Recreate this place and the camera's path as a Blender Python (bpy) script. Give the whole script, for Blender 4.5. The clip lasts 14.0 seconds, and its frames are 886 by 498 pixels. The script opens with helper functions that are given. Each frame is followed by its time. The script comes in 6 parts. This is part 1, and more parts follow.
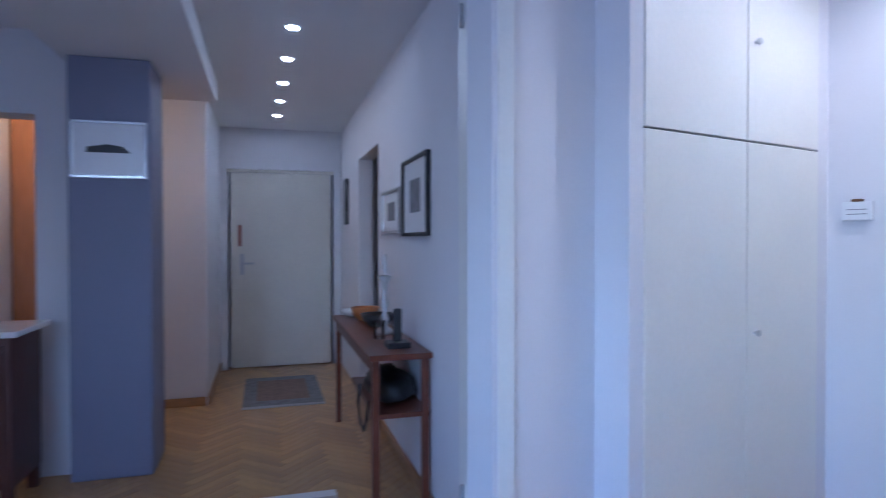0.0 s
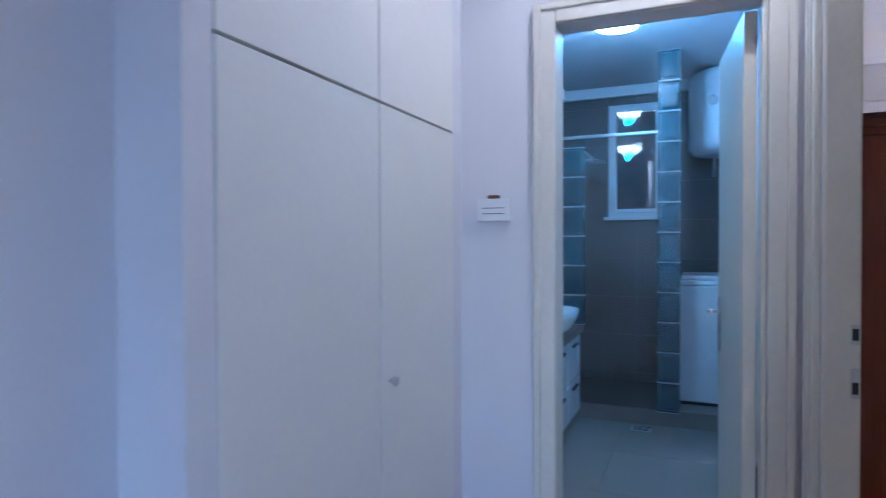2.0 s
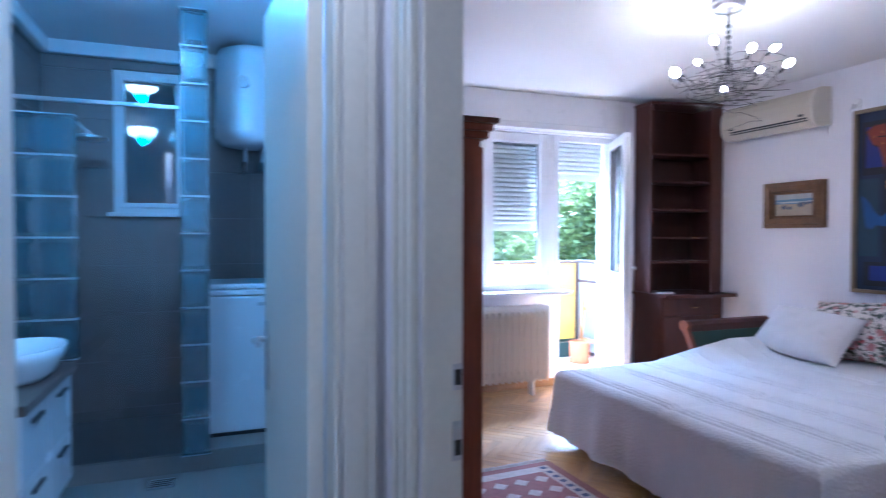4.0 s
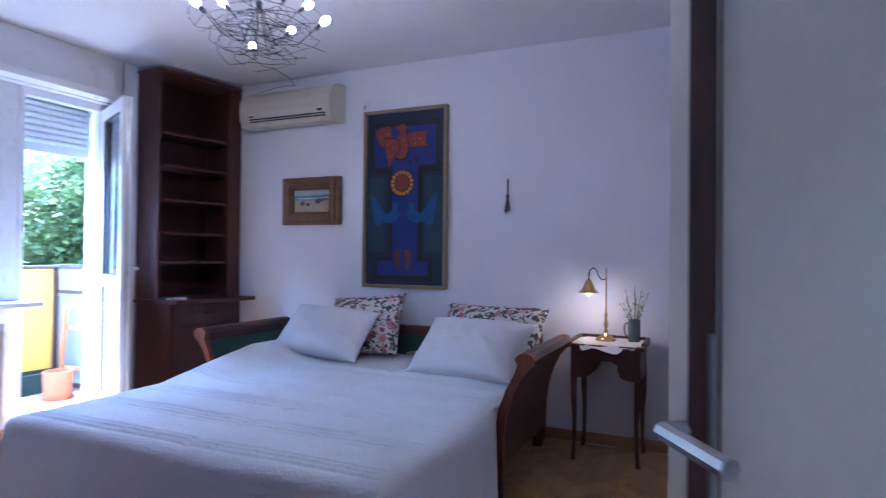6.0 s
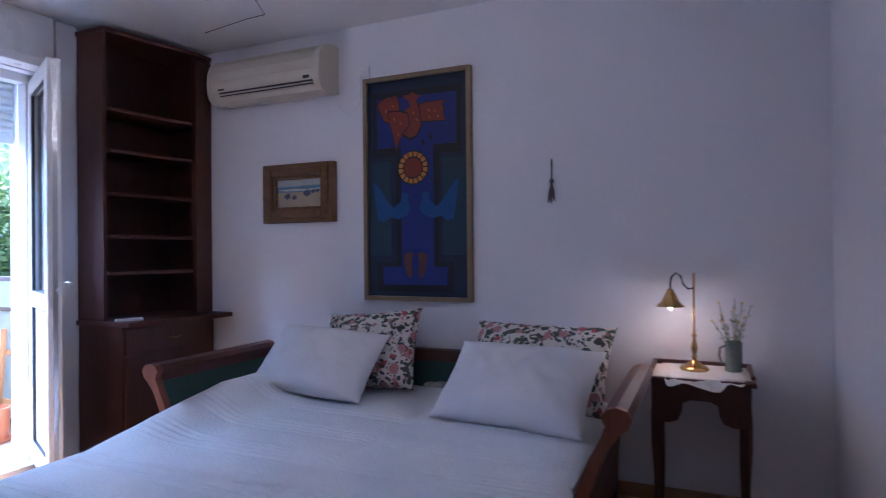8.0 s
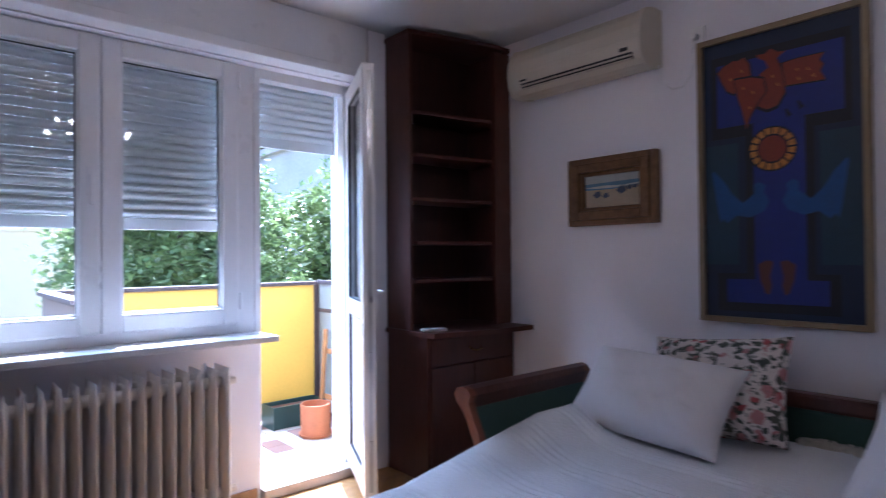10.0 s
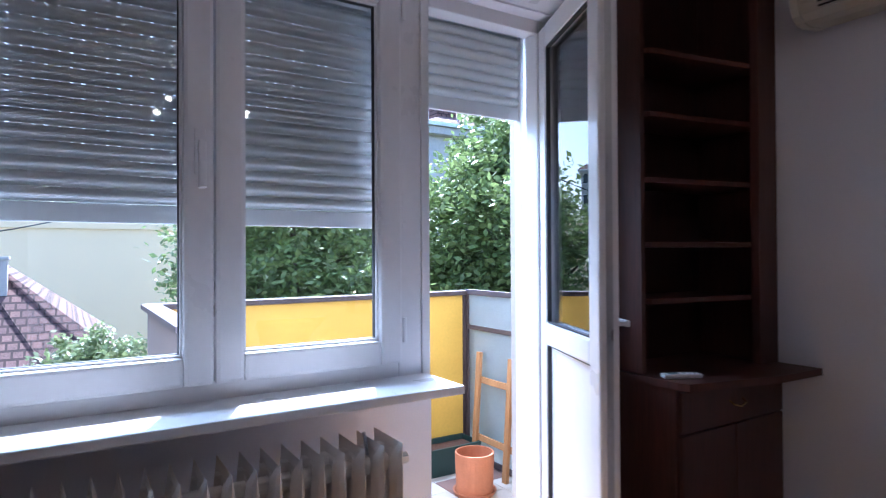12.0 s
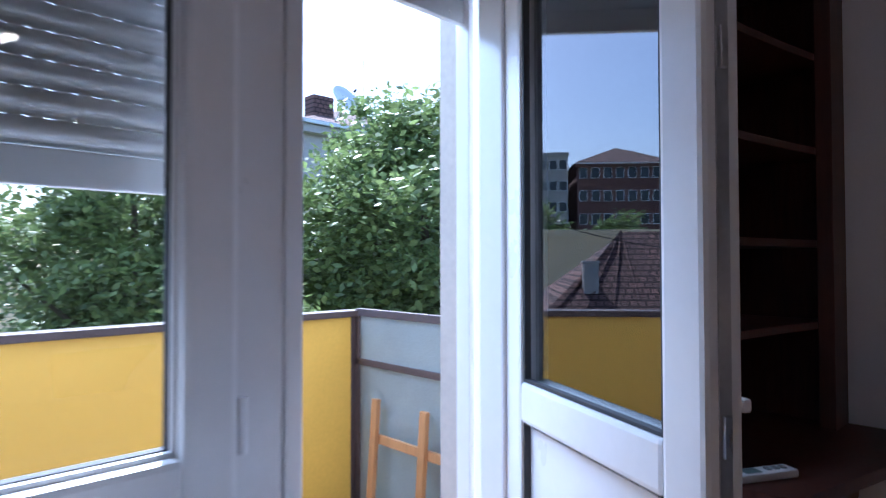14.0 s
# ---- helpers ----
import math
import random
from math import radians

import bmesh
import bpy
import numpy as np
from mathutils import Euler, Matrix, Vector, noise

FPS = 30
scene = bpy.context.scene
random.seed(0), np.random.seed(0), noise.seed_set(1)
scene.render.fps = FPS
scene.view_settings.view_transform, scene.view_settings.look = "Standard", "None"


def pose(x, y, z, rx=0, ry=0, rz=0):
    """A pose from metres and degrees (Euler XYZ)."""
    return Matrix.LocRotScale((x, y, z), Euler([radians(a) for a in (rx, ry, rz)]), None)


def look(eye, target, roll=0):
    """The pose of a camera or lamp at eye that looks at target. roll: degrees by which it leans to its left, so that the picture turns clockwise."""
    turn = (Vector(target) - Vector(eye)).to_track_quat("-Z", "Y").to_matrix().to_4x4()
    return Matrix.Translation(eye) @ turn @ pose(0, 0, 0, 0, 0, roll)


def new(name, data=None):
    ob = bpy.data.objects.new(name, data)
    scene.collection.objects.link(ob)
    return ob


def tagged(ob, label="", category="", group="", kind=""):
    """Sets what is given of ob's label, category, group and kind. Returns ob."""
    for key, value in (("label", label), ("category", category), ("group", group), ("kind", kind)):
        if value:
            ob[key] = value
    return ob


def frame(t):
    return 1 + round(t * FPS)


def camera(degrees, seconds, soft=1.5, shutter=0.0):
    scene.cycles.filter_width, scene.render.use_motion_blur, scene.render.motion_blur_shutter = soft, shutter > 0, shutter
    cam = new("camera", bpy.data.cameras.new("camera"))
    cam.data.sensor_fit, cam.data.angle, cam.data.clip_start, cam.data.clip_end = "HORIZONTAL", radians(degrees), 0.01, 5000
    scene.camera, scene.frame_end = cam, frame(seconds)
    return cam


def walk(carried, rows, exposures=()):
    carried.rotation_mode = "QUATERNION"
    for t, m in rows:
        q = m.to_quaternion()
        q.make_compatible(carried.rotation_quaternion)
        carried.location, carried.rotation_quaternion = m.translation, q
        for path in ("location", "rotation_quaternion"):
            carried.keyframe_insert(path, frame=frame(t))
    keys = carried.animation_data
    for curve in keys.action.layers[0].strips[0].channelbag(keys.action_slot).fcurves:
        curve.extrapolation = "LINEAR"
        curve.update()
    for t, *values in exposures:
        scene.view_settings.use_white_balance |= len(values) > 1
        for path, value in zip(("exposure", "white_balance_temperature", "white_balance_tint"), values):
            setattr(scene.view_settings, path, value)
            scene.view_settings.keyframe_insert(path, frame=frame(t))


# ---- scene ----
cam = camera(73.1, 14.0, soft=1.1, shutter=0.5)
PATH = [
    (0, (6.39, -3.82, 1.335), (5.363, -5.536, 1.307), -0.1),
    (0.5, (6.184, -4.044, 1.365), (4.922, -5.595, 1.324), -0.4),
    (1, (6.006, -4.212, 1.393), (4.536, -5.567, 1.34), -0.6),
    (1.5, (5.745, -4.387, 1.366), (4.052, -5.452, 1.331), -0.0),
    (2, (5.545, -4.449, 1.356), (3.707, -5.237, 1.324), -0.2),
    (2.5, (5.274, -4.519, 1.359), (3.343, -5.037, 1.325), -0.1),
    (3, (5.119, -4.524, 1.355), (3.128, -4.716, 1.328), -0.1),
    (3.5, (4.995, -4.579, 1.377), (3.019, -4.272, 1.352), 0.2),
    (4, (4.825, -4.517, 1.382), (2.954, -3.811, 1.341), 0.1),
    (4.2, (4.766, -4.473, 1.369), (2.95, -3.635, 1.332), -0.0),
    (6.3, (4.062, -3.836, 1.206), (3.336, -1.973, 1.24), 0.4),
    (6.5, (3.983, -3.718, 1.204), (3.288, -1.843, 1.241), 0.2),
    (7, (3.805, -3.567, 1.247), (3.138, -1.682, 1.262), 0.1),
    (7.2, (3.758, -3.499, 1.26), (3.089, -1.614, 1.268), -0.0),
    (9.5, (3.283, -2.906, 1.27), (1.932, -1.432, 1.296), -0.6),
    (10, (3.067, -2.912, 1.293), (1.563, -1.595, 1.318), -0.5),
    (10.5, (2.82, -2.891, 1.288), (1.204, -1.714, 1.319), -0.4),
    (11, (2.494, -2.802, 1.32), (0.83, -1.693, 1.35), -0.4),
    (11.5, (2.215, -2.724, 1.323), (0.528, -1.651, 1.345), -0.4),
    (12, (1.877, -2.666, 1.339), (0.184, -1.601, 1.358), -0.3),
    (12.5, (1.611, -2.567, 1.323), (-0.075, -1.492, 1.342), -0.3),
    (13, (1.334, -2.413, 1.347), (-0.313, -1.278, 1.365), -0.4),
    (13.5, (1.077, -2.262, 1.339), (-0.475, -1.0, 1.359), -0.5),
    (14, (0.866, -2.059, 1.326), (-0.573, -0.671, 1.369), -0.1),
]
walk(cam, [(t, look(eye, target, roll)) for t, eye, target, roll in PATH], [(0, 4.45, 4850, 14), (1.5, 4.05, 4900, 14), (3.0, 3.85, 4800, 14), (3.9, 4.15, 4450, 12), (4.2, 4.2, 4400, 12), (6.3, 3.55, 4200, 16), (7.2, 3.25, 4300, 17), (9.5, 2.85, 4750, 17), (10.5, 2.55, 4900, 16), (12, 2.15, 5000, 14), (14, 1.5, 5000, 14)])

# ---- light ----
SUN_ELEV, SUN_AZ = 54.0, 293.0  # degrees; azimuth clockwise from +y
world = bpy.data.worlds.new("sky")
scene.world = world
world.use_nodes = True
wn = world.node_tree
sky = wn.nodes.new("ShaderNodeTexSky")
sky.sky_type = "NISHITA"
sky.sun_disc = False
sky.sun_elevation = radians(SUN_ELEV)
sky.sun_rotation = radians(SUN_AZ)
sky.dust_density = 2.0
bg = wn.nodes["Background"]
wn.links.new(sky.outputs[0], bg.inputs[0])
bg.inputs[1].default_value = 0.15


def lamp(name, kind, energy, colour, matrix, size=0.1, size_y=None, spot=None):
    d = bpy.data.lights.new(name, kind)
    d.energy, d.color = energy, colour
    if kind == "AREA":
        d.shape = "RECTANGLE" if size_y else "DISK"
        d.size = size
        if size_y:
            d.size_y = size_y
    elif kind in ("POINT", "SPOT"):
        d.shadow_soft_size = size
        if spot:
            d.spot_size, d.spot_blend = radians(spot), 0.6
    ob = new(name, d)
    ob.matrix_world = matrix
    return ob


sun_way = Vector((math.sin(radians(SUN_AZ)) * math.cos(radians(SUN_ELEV)), math.cos(radians(SUN_AZ)) * math.cos(radians(SUN_ELEV)), math.sin(radians(SUN_ELEV))))
sun = lamp("sun", "SUN", 3.9, (1.0, 0.96, 0.9), look(sun_way * 30, (0, 0, 0)))
sun.data.angle = radians(0.53)

# ---- materials ----


def nodes_of(mat):
    return mat.node_tree.nodes, mat.node_tree.links


def material(name, colour, rough=0.6, metal=0.0, vary=0.08, scale=6.0, grain=90.0, bump=0.15, stretch=(1, 1, 1), per_object=0.0, coat=0.0, sheen=0.0, spec=0.5, dark=None, trans=0.0, subsurf=0.0, detail_bump=None):
    """A procedural surface: base colour varied at two scales, roughness variation and relief."""
    m = bpy.data.materials.new(name)
    m.use_nodes = True
    n, l = nodes_of(m)
    b = n["Principled BSDF"]
    tc = n.new("ShaderNodeTexCoord")
    mp = n.new("ShaderNodeMapping")
    mp.inputs["Scale"].default_value = stretch
    l.new(tc.outputs["Object"], mp.inputs["Vector"])
    big = n.new("ShaderNodeTexNoise")
    big.inputs["Scale"].default_value = scale
    big.inputs["Detail"].default_value = 4
    fine = n.new("ShaderNodeTexNoise")
    fine.inputs["Scale"].default_value = grain
    fine.inputs["Detail"].default_value = 3
    l.new(mp.outputs[0], big.inputs["Vector"])
    l.new(mp.outputs[0], fine.inputs["Vector"])
    add = n.new("ShaderNodeMath")
    add.operation = "MULTIPLY_ADD"
    add.inputs[1].default_value = 0.5
    l.new(fine.outputs[0], add.inputs[0])
    half = n.new("ShaderNodeMath")
    half.operation = "MULTIPLY"
    half.inputs[1].default_value = 0.5
    l.new(big.outputs[0], half.inputs[0])
    l.new(half.outputs[0], add.inputs[2])
    ramp = n.new("ShaderNodeValToRGB")
    lo = dark if dark else tuple(c * (1 - vary) for c in colour)
    hi = tuple(min(1, c * (1 + vary)) for c in colour)
    ramp.color_ramp.elements[0].position, ramp.color_ramp.elements[1].position = 0.3, 0.7
    ramp.color_ramp.elements[0].color, ramp.color_ramp.elements[1].color = (*lo, 1), (*hi, 1)
    l.new(add.outputs[0], ramp.inputs[0])
    out = ramp.outputs[0]
    if per_object:
        oi = n.new("ShaderNodeObjectInfo")
        mr = n.new("ShaderNodeMapRange")
        mr.inputs[3].default_value, mr.inputs[4].default_value = 1 - per_object, 1 + per_object
        l.new(oi.outputs["Random"], mr.inputs[0])
        hsv = n.new("ShaderNodeHueSaturation")
        l.new(mr.outputs[0], hsv.inputs["Value"])
        l.new(out, hsv.inputs["Color"])
        out = hsv.outputs[0]
    l.new(out, b.inputs["Base Color"])
    rr = n.new("ShaderNodeMapRange")
    rr.inputs[3].default_value, rr.inputs[4].default_value = max(0.02, rough - 0.08), min(1, rough + 0.08)
    l.new(big.outputs[0], rr.inputs[0])
    l.new(rr.outputs[0], b.inputs["Roughness"])
    b.inputs["Metallic"].default_value = metal
    b.inputs["Specular IOR Level"].default_value = spec
    b.inputs["Coat Weight"].default_value = coat
    b.inputs["Sheen Weight"].default_value = sheen
    b.inputs["Transmission Weight"].default_value = trans
    b.inputs["Subsurface Weight"].default_value = subsurf
    if bump:
        bp = n.new("ShaderNodeBump")
        bp.inputs["Strength"].default_value = bump
        bp.inputs["Distance"].default_value = 0.004
        l.new(add.outputs[0], bp.inputs["Height"])
        l.new(bp.outputs[0], b.inputs["Normal"])
    return m


def wood(name, light, dark, rough=0.4, along="z", ring=14.0, per_object=0.0, coat=0.1):
    """Wood with grain along one axis of the thing."""
    s = {"x": (0.08, 1, 1), "y": (1, 0.08, 1), "z": (1, 1, 0.08)}[along]
    m = material(name, light, rough, vary=0.2, scale=ring, grain=ring * 9, bump=0.12, stretch=s, per_object=per_object, coat=coat, dark=dark)
    return m


def emitter(name, colour, strength):
    m = bpy.data.materials.new(name)
    m.use_nodes = True
    b = m.node_tree.nodes["Principled BSDF"]
    b.inputs["Base Color"].default_value = (0.9, 0.9, 0.9, 1)
    b.inputs["Emission Color"].default_value = (*colour, 1)
    b.inputs["Emission Strength"].default_value = strength
    return m


def glass(name, tint=(1, 1, 1), rough=0.0, ior=1.5):
    """A thin pane: clear with a mirror reflection by angle."""
    m = bpy.data.materials.new(name)
    m.use_nodes = True
    n, l = nodes_of(m)
    n.remove(n["Principled BSDF"])
    tr = n.new("ShaderNodeBsdfTransparent")
    tr.inputs[0].default_value = (*tint, 1)
    gl = n.new("ShaderNodeBsdfGlossy")
    gl.inputs["Roughness"].default_value = rough
    fr = n.new("ShaderNodeFresnel")
    fr.inputs[0].default_value = ior
    mx = n.new("ShaderNodeMixShader")
    l.new(fr.outputs[0], mx.inputs[0])
    l.new(tr.outputs[0], mx.inputs[1])
    l.new(gl.outputs[0], mx.inputs[2])
    l.new(mx.outputs[0], n["Material Output"].inputs[0])
    return m


M_WALL = material("bedroom_plaster", (0.8, 0.78, 0.82), 0.85, vary=0.03, scale=2.0, grain=160, bump=0.12)
M_WALL_HALL = material("hall_plaster", (0.74, 0.72, 0.74), 0.8, vary=0.03, scale=2.0, grain=150, bump=0.12)
M_CEIL = material("ceiling_paint", (0.8, 0.79, 0.8), 0.9, vary=0.02, scale=2.0, grain=120, bump=0.06)
M_COLUMN = material("slate_blue_column_paint", (0.22, 0.22, 0.3), 0.6, vary=0.05, scale=3, bump=0.08)
M_WHITE = material("white_gloss_paint", (0.78, 0.76, 0.72), 0.35, vary=0.03, scale=4, grain=60, bump=0.05)
M_CREAM = material("cream_door_paint", (0.72, 0.68, 0.6), 0.4, vary=0.05, scale=4, grain=60, bump=0.08)
M_PVC = material("white_plastic_frame", (0.8, 0.79, 0.8), 0.3, vary=0.02, scale=5, grain=40, bump=0.02)
M_GASKET = material("black_rubber_gasket", (0.03, 0.03, 0.035), 0.6, vary=0.1)
M_SHUTTER = material("grey_shutter_slat", (0.74, 0.76, 0.76), 0.35, vary=0.02, per_object=0.03, bump=0.0)
M_DARKWOOD = wood("dark_mahogany", (0.095, 0.031, 0.022), (0.045, 0.015, 0.011), 0.45, "z", 10, coat=0.03)
M_REDWOOD = wood("reddish_wardrobe_wood", (0.2, 0.055, 0.025), (0.11, 0.028, 0.014), 0.4, "z", 9, coat=0.1)
M_ARMWOOD = wood("warm_cherry_wood", (0.2, 0.06, 0.028), (0.11, 0.03, 0.015), 0.4, "z", 12, coat=0.05)
M_PARQUET = wood("oak_parquet", (0.48, 0.28, 0.11), (0.33, 0.17, 0.06), 0.32, "y", 16, per_object=0.16, coat=0.15)
M_BASE = wood("oak_baseboard", (0.4, 0.22, 0.1), (0.28, 0.14, 0.06), 0.4, "x", 10)
M_GREEN = material("dark_green_upholstery", (0.03, 0.07, 0.06), 0.9, vary=0.15, scale=10, grain=220, bump=0.3, sheen=0.2)
M_PILLOW = material("white_cotton", (0.78, 0.76, 0.78), 0.95, vary=0.03, scale=6, grain=220, bump=0.25, sheen=0.15)
M_STEEL = material("brushed_steel", (0.55, 0.55, 0.56), 0.3, metal=1.0, vary=0.08)
M_BRASS = material("polished_brass", (0.62, 0.42, 0.16), 0.22, metal=1.0, vary=0.12)
M_BLACK = material("black_metal", (0.02, 0.02, 0.022), 0.45, vary=0.15)
M_RAD = material("cream_radiator_enamel", (0.74, 0.68, 0.62), 0.35, vary=0.04, scale=5, bump=0.06)
M_GLASS = glass("window_glass")
M_GLASS2 = glass("double_glazing", ior=2.9)
M_TILE = material("taupe_wall_tile", (0.2, 0.17, 0.155), 0.35, vary=0.08, scale=4, grain=40, bump=0.05, per_object=0.06)
M_GROUT = material("tile_grout", (0.3, 0.28, 0.26), 0.8)
M_BFLOOR = material("greige_floor_tile", (0.24, 0.22, 0.2), 0.4, vary=0.08, scale=5, per_object=0.05)
M_CERAMIC = material("white_ceramic", (0.82, 0.83, 0.84), 0.1, vary=0.01, bump=0)
M_ENAMEL = material("white_appliance_enamel", (0.78, 0.79, 0.81), 0.25, vary=0.02, bump=0.02)
M_YELLOW = material("yellow_balcony_panel", (0.72, 0.45, 0.07), 0.6, vary=0.07, scale=2.5, grain=60, bump=0.1)
M_DARKCAP = material("brown_metal_cap", (0.07, 0.05, 0.05), 0.5, vary=0.2)
M_CONCRETE = material("exterior_render", (0.42, 0.37, 0.32), 0.9, vary=0.12, scale=3, grain=50, bump=0.4)

# ---- building helpers ----


def bm_box(bm, x0, x1, y0, y1, z0, z1, bevel=0.0):
    r = bmesh.ops.create_cube(bm, size=1.0, matrix=Matrix.LocRotScale(((x0 + x1) / 2, (y0 + y1) / 2, (z0 + z1) / 2), None, (abs(x1 - x0), abs(y1 - y0), abs(z1 - z0))))
    if bevel:
        edges = {e for v in r["verts"] for e in v.link_edges}
        bmesh.ops.bevel(bm, geom=list(edges), offset=bevel, segments=2, affect="EDGES", profile=0.6)
    return r["verts"]


def bm_cyl(bm, base, top, r0, r1=None, seg=16, caps=True):
    base, top = Vector(base), Vector(top)
    d = top - base
    m = Matrix.Translation((base + top) / 2) @ d.to_track_quat("Z", "Y").to_matrix().to_4x4()
    return bmesh.ops.create_cone(bm, cap_ends=caps, segments=seg, radius1=r0, radius2=r0 if r1 is None else r1, depth=d.length, matrix=m)["verts"]


def bm_lathe(bm, profile, at=(0, 0, 0), seg=24):
    """Turn (radius, height) pairs about the z axis."""
    rings = []
    for r, z in profile:
        rings.append([bm.verts.new((at[0] + r * math.cos(2 * math.pi * i / seg), at[1] + r * math.sin(2 * math.pi * i / seg), at[2] + z)) for i in range(seg)])
    for a, b in zip(rings, rings[1:]):
        for i in range(seg):
            bm.faces.new((a[i], a[(i + 1) % seg], b[(i + 1) % seg], b[i]))
    bm.faces.new(list(reversed(rings[0])))
    bm.faces.new(rings[-1])


def bm_prism(bm, outline, axis, a0, a1):
    """Extrude a closed outline of (u, v) along an axis: x: (y, z), y: (x, z), z: (x, y)."""
    def at(u, v, a):
        return {"x": (a, u, v), "y": (u, a, v), "z": (u, v, a)}[axis]
    lo = [bm.verts.new(at(u, v, a0)) for u, v in outline]
    hi = [bm.verts.new(at(u, v, a1)) for u, v in outline]
    n = len(outline)
    for i in range(n):
        bm.faces.new((lo[i], lo[(i + 1) % n], hi[(i + 1) % n], hi[i]))
    bm.faces.new(lo)
    bm.faces.new(hi)
    bmesh.ops.recalc_face_normals(bm, faces=bm.faces[:])


def bm_tube(bm, points, radius, seg=8, ends=True):
    """A round bar along a line of points."""
    pts = [Vector(p) for p in points]
    rings = []
    for i, p in enumerate(pts):
        d = (pts[min(i + 1, len(pts) - 1)] - pts[max(i - 1, 0)]).normalized()
        q = d.to_track_quat("Z", "Y")
        r = radius[i] if isinstance(radius, (list, tuple)) else radius
        rings.append([bm.verts.new(p + q @ Vector((r * math.cos(2 * math.pi * k / seg), r * math.sin(2 * math.pi * k / seg), 0))) for k in range(seg)])
    for a, b in zip(rings, rings[1:]):
        best = min(range(seg), key=lambda s: (a[0].co - b[s].co).length)
        for k in range(seg):
            bm.faces.new((a[k], a[(k + 1) % seg], b[(k + 1 + best) % seg], b[(k + best) % seg]))
    if ends:
        bm.faces.new(list(reversed(rings[0])))
        bm.faces.new(rings[-1])


def link_mesh(name, bm, mat, smooth=False):
    me = bpy.data.meshes.new(name)
    bm.to_mesh(me)
    bm.free()
    me.materials.append(mat)
    if smooth:
        for p in me.polygons:
            p.use_smooth = True
    return new(name, me)


def part(name, bm, mat, parent, label="", smooth=False):
    ob = link_mesh(name, bm, mat, smooth)
    ob.parent = parent
    if label:
        ob["label"] = label
    return ob


def boxpart(name, mat, parent, x0, x1, y0, y1, z0, z1, bevel=0.004, label=""):
    bm = bmesh.new()
    bm_box(bm, x0, x1, y0, y1, z0, z1, bevel)
    return part(name, bm, mat, parent, label)


def thing(name, label, category, m=None, group=""):
    ob = new(name)
    ob.empty_display_size = 0.1
    tagged(ob, label, category, group)
    if m is not None:
        ob.matrix_world = m
    return ob


def solid(name, bm, mat, label, category, group="", smooth=False):
    return tagged(link_mesh(name, bm, mat, smooth), label, category, group)


def structure(name, boxes, mat, label="", bevel=0.0, m=None):
    bm = bmesh.new()
    for b in boxes:
        bm_box(bm, *b, bevel)
    ob = tagged(link_mesh(name, bm, mat), label, "", "", "structure")
    if m is not None:
        ob.matrix_world = m
    return ob

# ---- structure: bedroom ----
H = 2.68          # bedroom ceiling
EAST = 4.15       # face of the east wall
SOUTH = -4.077    # bedroom side of the south wall
structure("floor", [(-0.02, 4.95, -4.16, 0.1, -0.2, -0.012)], M_BASE, "parquet subfloor of the bedroom")
structure("ceiling", [(-0.3, 4.95, -4.16, 0.15, H, H + 0.15)], M_CEIL, "plain white bedroom ceiling")
structure("wall_north", [(-0.3, 4.95, 0.0, 0.15, -0.05, H)], M_WALL, "pale lilac plaster wall behind the bed")
structure("wall_east", [(EAST, 4.95, -2.95, 0.0, -0.05, H), (4.85, 4.95, -4.05, -2.95, -0.05, H)], M_WALL, "pale lilac plaster wall")
structure("wall_south", [(-0.3, 3.76, -4.16, SOUTH, -0.05, H), (4.68, 4.95, -4.16, SOUTH, -0.05, H), (3.76, 4.68, -4.16, SOUTH, 2.1, H)], M_WALL, "pale plaster wall with the bedroom doorway")
structure("wall_west", [(-0.3, 0.0, -4.05, -2.98, -0.3, H), (-0.3, 0.0, -2.98, -1.54, -0.3, 0.86), (-0.3, 0.0, -0.88, 0.0, -0.3, H), (-0.3, 0.0, -2.98, -0.88, 2.34, H), (-0.3, -0.02, -1.54, -0.88, -0.3, 0.0)], M_WALL, "window wall of the bedroom")
structure("pilaster", [(0.0, 0.05, -0.86, -0.735, 0.0, H - 0.002)], M_WALL, "narrow plaster strip beside the balcony door", 0.004)
structure("shutter_box_cover", [(0.002, 0.13, -2.99, -0.9, 2.345, 2.40), (0.002, 0.06, -3.4, -0.88, 2.40, H - 0.002)], M_PVC, "white shutter box cover above window and door", 0.006)

# ---- structure: hall ----
HALL_H = 2.52
structure("hall_floor", [(3.38, 8.2, -5.6, -4.16, -0.2, -0.012), (4.95, 8.2, -4.16, -1.0, -0.2, -0.012)], M_BASE, "hall subfloor")
# boxes beyond y -5.56 or x 8.2 are unseen, added against daylight leaks
structure("hall_ceiling", [(3.38, 8.2, -5.56, -4.16, 2.62, 2.75), (4.79, 9.4, -6.8, -5.56, 2.62, 2.75), (8.2, 9.4, -5.56, -5.4, 2.62, 2.75), (4.95, 8.2, -4.16, -0.9, 2.62, 2.75)], M_CEIL, "plain white hall ceiling")
structure("wall_bath", [(3.385, 3.505, -5.25, -4.915, -0.05, 2.62), (3.385, 3.505, -4.26, -4.16, -0.05, 2.62), (3.385, 3.505, -4.915, -4.26, 2.09, 2.62)], M_WALL_HALL, "white wall with the bathroom doorway")
structure("wall_closet", [(3.385, 4.79, -5.9, -5.72, -0.05, 2.62), (4.79, 5.25, -5.56, -5.41, -0.05, 2.62), (4.72, 4.79, -5.72, -5.25, -0.05, 2.62), (3.505, 3.59, -5.3, -5.25, -0.05, 2.62), (3.59, 4.72, -5.3, -5.25, 2.58, 2.62)], M_WALL_HALL, "white wall round the built-in closet")
